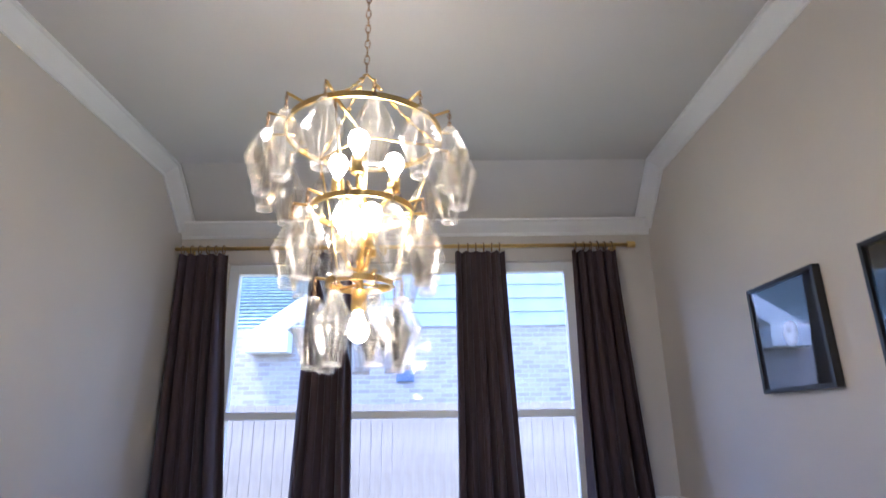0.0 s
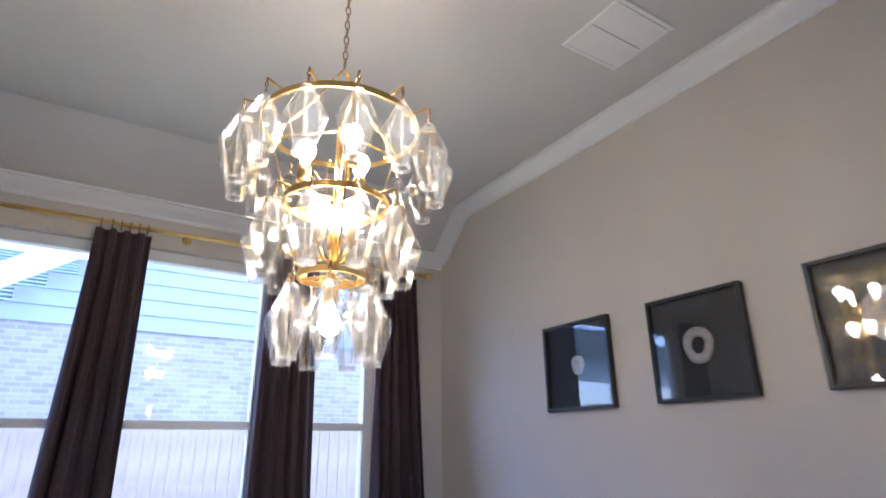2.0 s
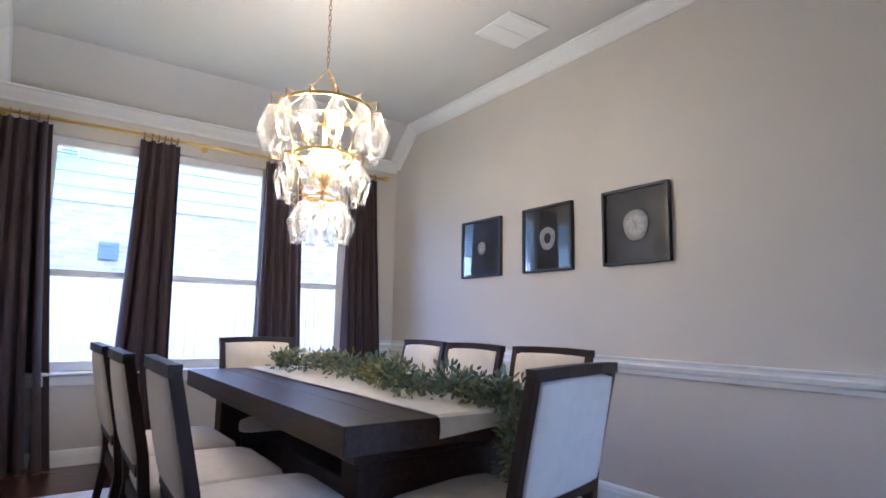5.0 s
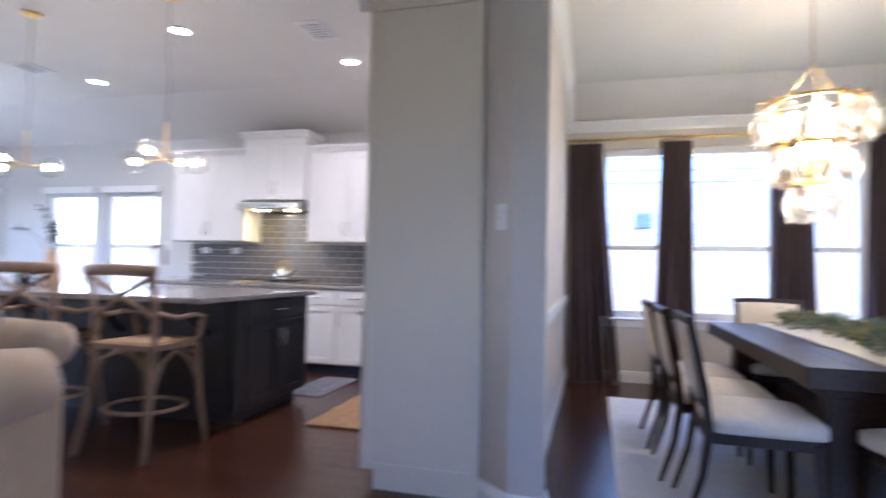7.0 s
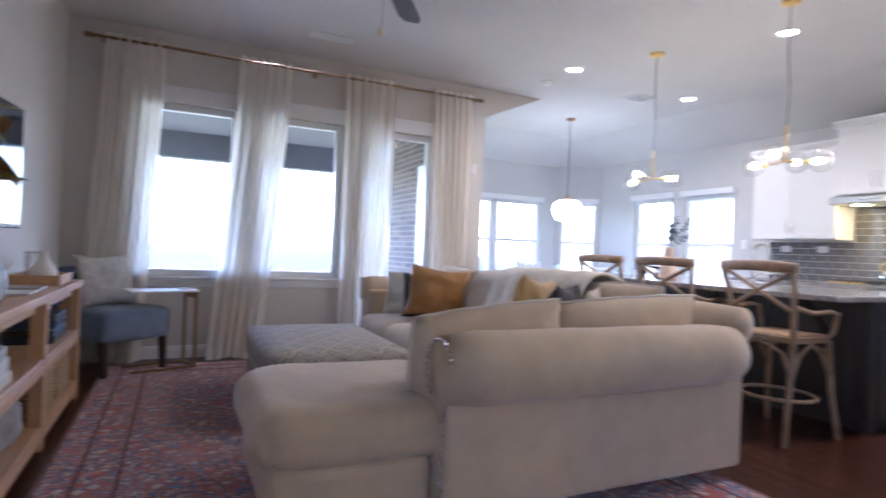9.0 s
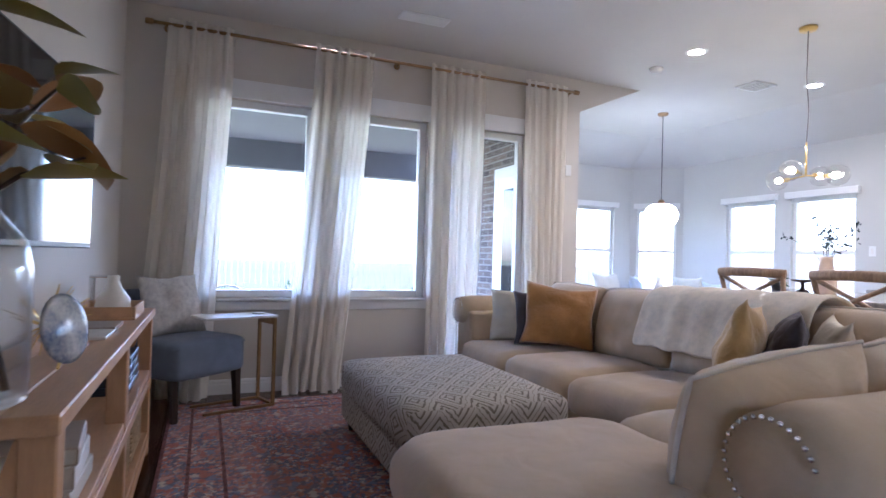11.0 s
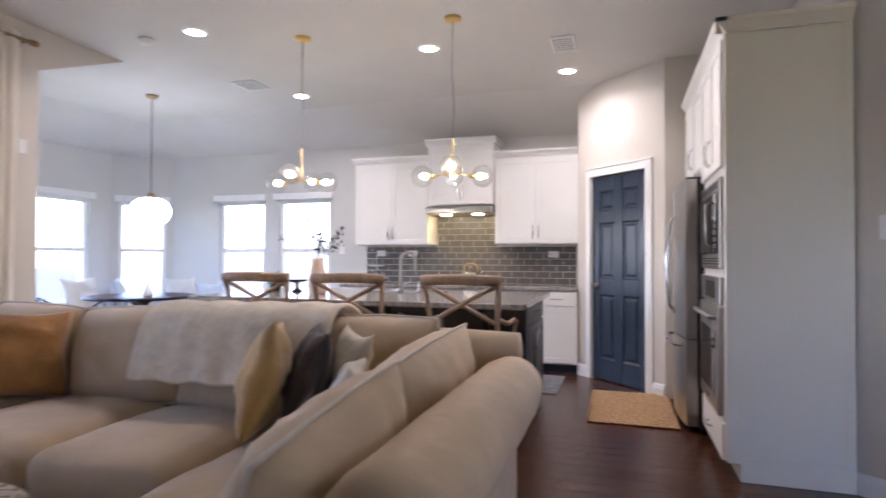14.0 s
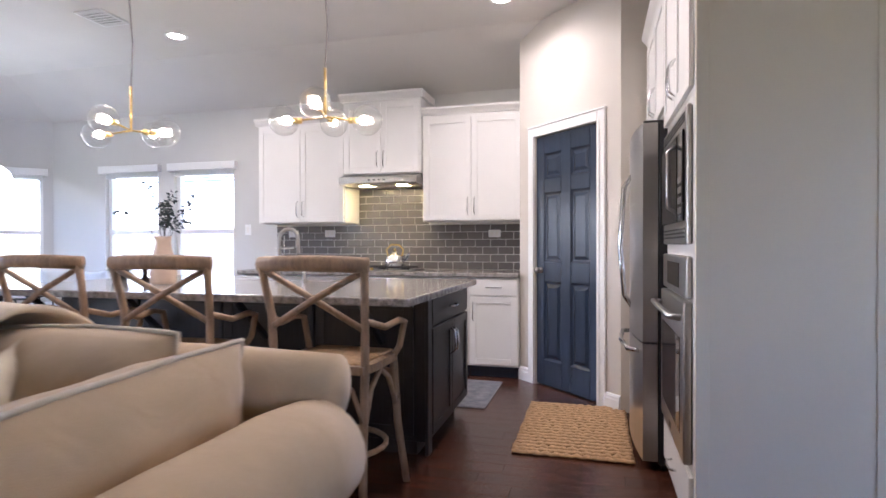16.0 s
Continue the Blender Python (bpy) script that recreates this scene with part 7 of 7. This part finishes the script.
# window bench
BENCHC = mat("pale_bench_fabric", (0.62, 0.62, 0.62), 0.9, var=0.04, scale=10)
bench = thing("window_bench", "white built-in window bench with a pale cushion", "bench")
box("base", (-9.93, 0.95, 0.0), (-9.45, 3.15, 0.40), TRIM, bench, 0.004)
box("base", (-9.30, 3.25, 0.0), (-7.60, 3.72, 0.40), TRIM, bench, 0.004)
cushion("cushion", (-9.93, 0.95, 0.402), (-9.43, 3.10, 0.48), BENCHC, bench, 0.6, 8)
cushion("cushion", (-9.40, 3.24, 0.402), (-7.60, 3.72, 0.48), BENCHC, bench, 0.6, 8)
PALEP = mat("pale_blue_cotton", (0.62, 0.66, 0.70), 0.9, var=0.05)
pillow(-9.70, 2.55, 0.482, 0.54, 0.50, WHITEC, 96, -18, "white pillow on the window bench", 0.08, 21)
pillow(-9.62, 3.05, 0.482, 0.52, 0.48, PALEP, 130, -18, "pale blue pillow on the window bench", 0.08, 22)
pillow(-9.00, 3.52, 0.482, 0.52, 0.48, WHITEC, 184, -18, "white pillow on the window bench", 0.08, 23)
pillow(-8.50, 3.52, 0.482, 0.50, 0.42, PALEP, 176, -20, "pale blue pillow on the window bench", 0.07, 24)

# ---- outdoors ----
GRASS = mat("dry_lawn", (0.16, 0.16, 0.08), 0.95, var=0.2, scale=1.5, bump=0.6, bscale=40, col2=(0.10, 0.11, 0.05))
bm = bmesh.new()
bm.faces.new([bm.verts.new((x, y, -0.26)) for x, y in ((-400, -400), (400, -400), (400, 400), (-400, 400))])
structure(part("ground", bm, GRASS), "dry lawn reaching to the horizon")
CONC = mat("pale_concrete", (0.55, 0.54, 0.51), 0.85, var=0.06, scale=3, bump=0.3)
structure(box("patio_slab", (-11.2, -5.0, -0.25), (-7.61, 0.10, -0.10), CONC), "pale concrete patio slab")


def brick_mat(name, c1, c2, mortar, sc=1.0):
    m = mat(name, c1, 0.9, 0, 0.1, 6)
    nt = m.node_tree
    b = nt.nodes["Principled BSDF"]
    tc, mp, br_ = nt.nodes.new("ShaderNodeTexCoord"), nt.nodes.new("ShaderNodeMapping"), nt.nodes.new("ShaderNodeTexBrick")
    mp.inputs["Rotation"].default_value = (radians(90), 0, 0)
    nt.links.new(tc.outputs["Object"], mp.inputs[0])
    nt.links.new(mp.outputs[0], br_.inputs[0])
    br_.inputs["Color1"].default_value, br_.inputs["Color2"].default_value, br_.inputs["Mortar"].default_value = (*c1, 1), (*c2, 1), (*mortar, 1)
    br_.inputs["Scale"].default_value, br_.inputs["Mortar Size"].default_value = 1.0, 0.008
    br_.inputs["Brick Width"].default_value, br_.inputs["Row Height"].default_value = 0.21, 0.075
    nt.links.new(br_.outputs[0], b.inputs["Base Color"])
    bp = nt.nodes.new("ShaderNodeBump")
    bp.inputs["Distance"].default_value = 0.006
    nt.links.new(br_.outputs["Fac"], bp.inputs["Height"])
    bp.invert = True
    nt.links.new(bp.outputs[0], b.inputs["Normal"])
    return m


BRICKP = brick_mat("pale_blended_brick", (0.45, 0.39, 0.33), (0.33, 0.28, 0.25), (0.46, 0.44, 0.41))
BRICKD = brick_mat("dark_blended_brick", (0.20, 0.15, 0.12), (0.09, 0.075, 0.07), (0.28, 0.26, 0.24))
SIDING = mat("pale_lap_siding", (0.40, 0.43, 0.45), 0.7, var=0.04, scale=4)
SHINGLE = mat("grey_blue_shingle", (0.24, 0.31, 0.34), 0.85, var=0.25, scale=7)
FENCE = mat("weathered_cedar", (0.36, 0.295, 0.23), 0.85, var=0.12, scale=4, bump=0.4, stretch=(6, 6, 0.6))

# neighbouring house seen from the dining room
hs = thing("neighbour_house", "neighbouring house of pale brick and lap siding with a shingled roof", "house", 0, 0, 0)
HY = 9.6
box("brick_wall", (-3.4, HY, -0.26), (9.0, HY + 0.25, 2.90), BRICKP, hs)
for r in range(28):
    z0 = 2.90 + r * 0.24
    xl = -2.60 + max(0, (z0 + 0.24 - 2.75)) / 0.70
    if xl > 5:
        break
    o = add_box(bmesh.new(), (xl, HY - 0.012, z0), (9.0, HY + 0.2, z0 + 0.237))
    for v in o.verts:
        if v.co.z < z0 + 0.01 and v.co.y < HY:
            v.co.y -= 0.022
    part("siding_board", o, SIDING, hs)
rk = box("rake_board", (0, -0.02, -0.17), (8.0, 0.02, 0.15), TRIM, hs)
rk.matrix_basis = pose(-2.95, HY - 0.30, 2.66, 0, -35, 0)
sf = box("soffit", (0, 0.0, -0.10), (8.0, 0.30, -0.07), TRIM, hs)
sf.matrix_basis = pose(-2.95, HY - 0.30, 2.66, 0, -35, 0)
box("eave_return", (-3.10, HY - 0.335, 2.46), (-2.38, HY - 0.012, 2.80), TRIM, hs, 0.01)
for r in range(22):
    o = box("shingle_course", (-14.0, HY + 0.5 + 0.20 * r, 2.75 + 0.115 * r), (-2.4 + 0.24 * r, HY + 0.74 + 0.20 * r, 2.775 + 0.115 * r), SHINGLE, hs)
box("gable_vent", (-0.62, HY - 0.05, 1.98), (-0.33, HY - 0.001, 2.28), SLATE, hs, 0.01)
for q in range(4):
    box("vent_slat", (-0.60, HY - 0.065, 2.0 + 0.07 * q), (-0.35, HY - 0.051, 2.02 + 0.075 * q), SLATE, hs)


def fence(name, axis, at, a0, a1, ztop, label, step=0.142):
    f = thing(name, label, "fence")
    n = int((a1 - a0) / step)
    rnd = random.Random(len(label))
    for q in range(n):
        x = a0 + q * step
        bm = bmesh.new()
        h = ztop + rnd.uniform(-0.012, 0.012)
        pts = [(0.002, -0.25), (step - 0.004, -0.25), (step - 0.004, h - 0.03), (step - 0.034, h), (0.034, h), (0.002, h - 0.03)]
        A = [bm.verts.new((u, 0, z)) for u, z in pts]
        Bv = [bm.verts.new((u, 0.018, z)) for u, z in pts]
        for e in range(6):
            bm.faces.new((A[e], A[(e + 1) % 6], Bv[(e + 1) % 6], Bv[e]))
        bm.faces.new(A[::-1])
        bm.faces.new(Bv)
        p = part("picket", bm, FENCE, f)
        p.matrix_basis = pose(x, at, 0) if axis == "x" else pose(at, x, 0, 0, 0, 90)
    for z in (0.25, ztop - 0.35):
        lo, hi = ((a0, at + 0.02, z), (a1, at + 0.06, z + 0.09))
        if axis == "y":
            lo, hi = (at - 0.08, a0, z), (at - 0.04, a1, z + 0.09)
        box("rail", lo, hi, FENCE, f)
    return f


fence("fence", "x", 7.9, -5.5, 5.0, 1.58, "weathered cedar picket fence behind the dining windows")
fence("fence", "y", -17.5, -12.0, 9.0, 0.95, "weathered cedar picket fence across the back garden")
fence("fence", "x", 8.2, -14.0, -5.6, 1.45, "weathered cedar picket fence beyond the nook windows")

# unseen house eaves, added over the nook windows to hold back sky light
ev = thing("nook_eave", "unseen shingled roof eave added to cut sky light on the nook windows", "roof", kind="structure")
box("soffit", (-11.0, 0.11, 2.30), (NX - T - 0.01, NY + 0.9, 2.34), TRIM, ev)
box("soffit", (NX - T - 0.0095, NY + T + 0.01, 2.30), (-5.6, NY + 0.9, 2.34), TRIM, ev)
box("shingles", (-11.1, 0.11, 2.345), (NX - T - 0.01, NY + 1.0, 2.50), SHINGLE, ev)
box("shingles", (NX - T - 0.0095, NY + T + 0.01, 2.345), (-5.6, NY + 1.0, 2.50), SHINGLE, ev)
# patio cover and brick return
pc = thing("patio_cover", "dark-ceilinged covered patio roof", "roof")
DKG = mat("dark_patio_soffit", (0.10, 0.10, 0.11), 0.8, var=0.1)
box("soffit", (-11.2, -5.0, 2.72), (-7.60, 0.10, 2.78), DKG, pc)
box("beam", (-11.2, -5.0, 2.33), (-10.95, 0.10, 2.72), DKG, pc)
box("roof_deck", (-11.5, -5.2, 2.785), (-7.60, 0.10, 3.2), SHINGLE, pc)
pb = thing("brick_return", "dark blended brick house wall beside the patio", "wall", kind="structure")
box("brick_face", (-9.9, 0.02, -0.26), (-7.60, 0.105, 3.2), BRICKD, pb)
box("door_frame", (-8.75, 0.0, -0.1), (-8.65, 0.018, 2.1), TRIM, pb, 0.003)
box("door_frame", (-7.95, 0.0, -0.1), (-7.85, 0.018, 2.1), TRIM, pb, 0.003)
box("door_frame", (-8.75, -0.004, 2.1), (-7.85, 0.018, 2.22), TRIM, pb, 0.003)
box("door_leaf", (-8.65, 0.006, -0.1), (-7.95, 0.018, 2.1), TRIM, pb)
box("door_glass", (-8.53, 0.001, 0.1), (-8.07, 0.0055, 1.95), BLACKGLASS, pb)
BUSH = leaf_mat("hedge_leaf", (0.10, 0.15, 0.06), (0.05, 0.09, 0.035))
for n, yy in enumerate((-4.4, -3.1, -1.6, -0.2)):
    h = thing("shrub", "low clipped green shrub at the patio edge", "shrub", -12.6, yy, -0.26, group="shrubs by the patio")
    leaf_cloud("crown", BUSH, h, [((0.25 * math.cos(q), 0.35 * math.sin(q * 1.7), 0.45 + 0.15 * math.sin(q * 2.3)), 0.32, 45) for q in range(9)], 40 + n, (0.05, 0.10), "", 0.2, 0.6)
    tube("stem", [(0, 0, 0), (0, 0, 0.45)], 0.03, OAK, h, 6)
for n, yy in enumerate((-3.0, -1.9)):
    pcx = wire_chair(-10.4, yy, -100 + 30 * n)
    pcx.location.z = -0.10
    tagged(pcx, "black metal patio chair on the concrete slab", "chair", "patio chairs")

# ---- floor boards, laid last ----
floor_ob = bpy.data.objects["floor"]
rf = random.Random(77)
BW = 0.127
board_meshes = {}


def board_mesh(length):
    if length not in board_meshes:
        bm = add_box(bmesh.new(), (0, 0, -0.012), (length - 0.0015, BW - 0.0015, 0.0), 0.0012)
        me = bpy.data.meshes.new("board")
        bm.to_mesh(me)
        bm.free()
        me.materials.append(FLOORW)
        board_meshes[length] = me
    return board_meshes[length]


rest_v, rest_f = [], []


def near_path(x, y):
    return (-4.3 < x < -1.9 and -1.6 < y < 3.3) or (-1.7 < x < 1.7 and 0.2 < y < 3.9)


count = 0
row = 0
y = -3.84
while y < NY + 0.1:
    x = -9.95 - rf.uniform(0, 0.9)
    while x < 3.3:
        L = rf.choice((0.6, 0.9, 1.2, 1.5))
        if near_path(x + L / 2, y) and count < 295:
            o = new("board", board_mesh(L))
            o.parent = floor_ob
            o.location = (x, y, 0)
            count += 1
        else:
            k = len(rest_v)
            x1, y1 = x + L - 0.0015, y + BW - 0.0015
            rest_v += [(x, y, -0.011), (x1, y, -0.011), (x1, y1, -0.011), (x, y1, -0.011), (x + 0.001, y + 0.001, 0), (x1 - 0.001, y + 0.001, 0), (x1 - 0.001, y1 - 0.001, 0), (x + 0.001, y1 - 0.001, 0)]
            rest_f += [(k + 4, k + 5, k + 6, k + 7), (k, k + 1, k + 5, k + 4), (k + 1, k + 2, k + 6, k + 5), (k + 2, k + 3, k + 7, k + 6), (k + 3, k, k + 4, k + 7)]
        x += L
    y += BW
me = bpy.data.meshes.new("floor_boards")
me.from_pydata(rest_v, [], rest_f)
me.materials.append(FLOORW)
fb = new("floor_boards", me)
fb.parent = floor_ob
tagged(fb, kind="stuff")
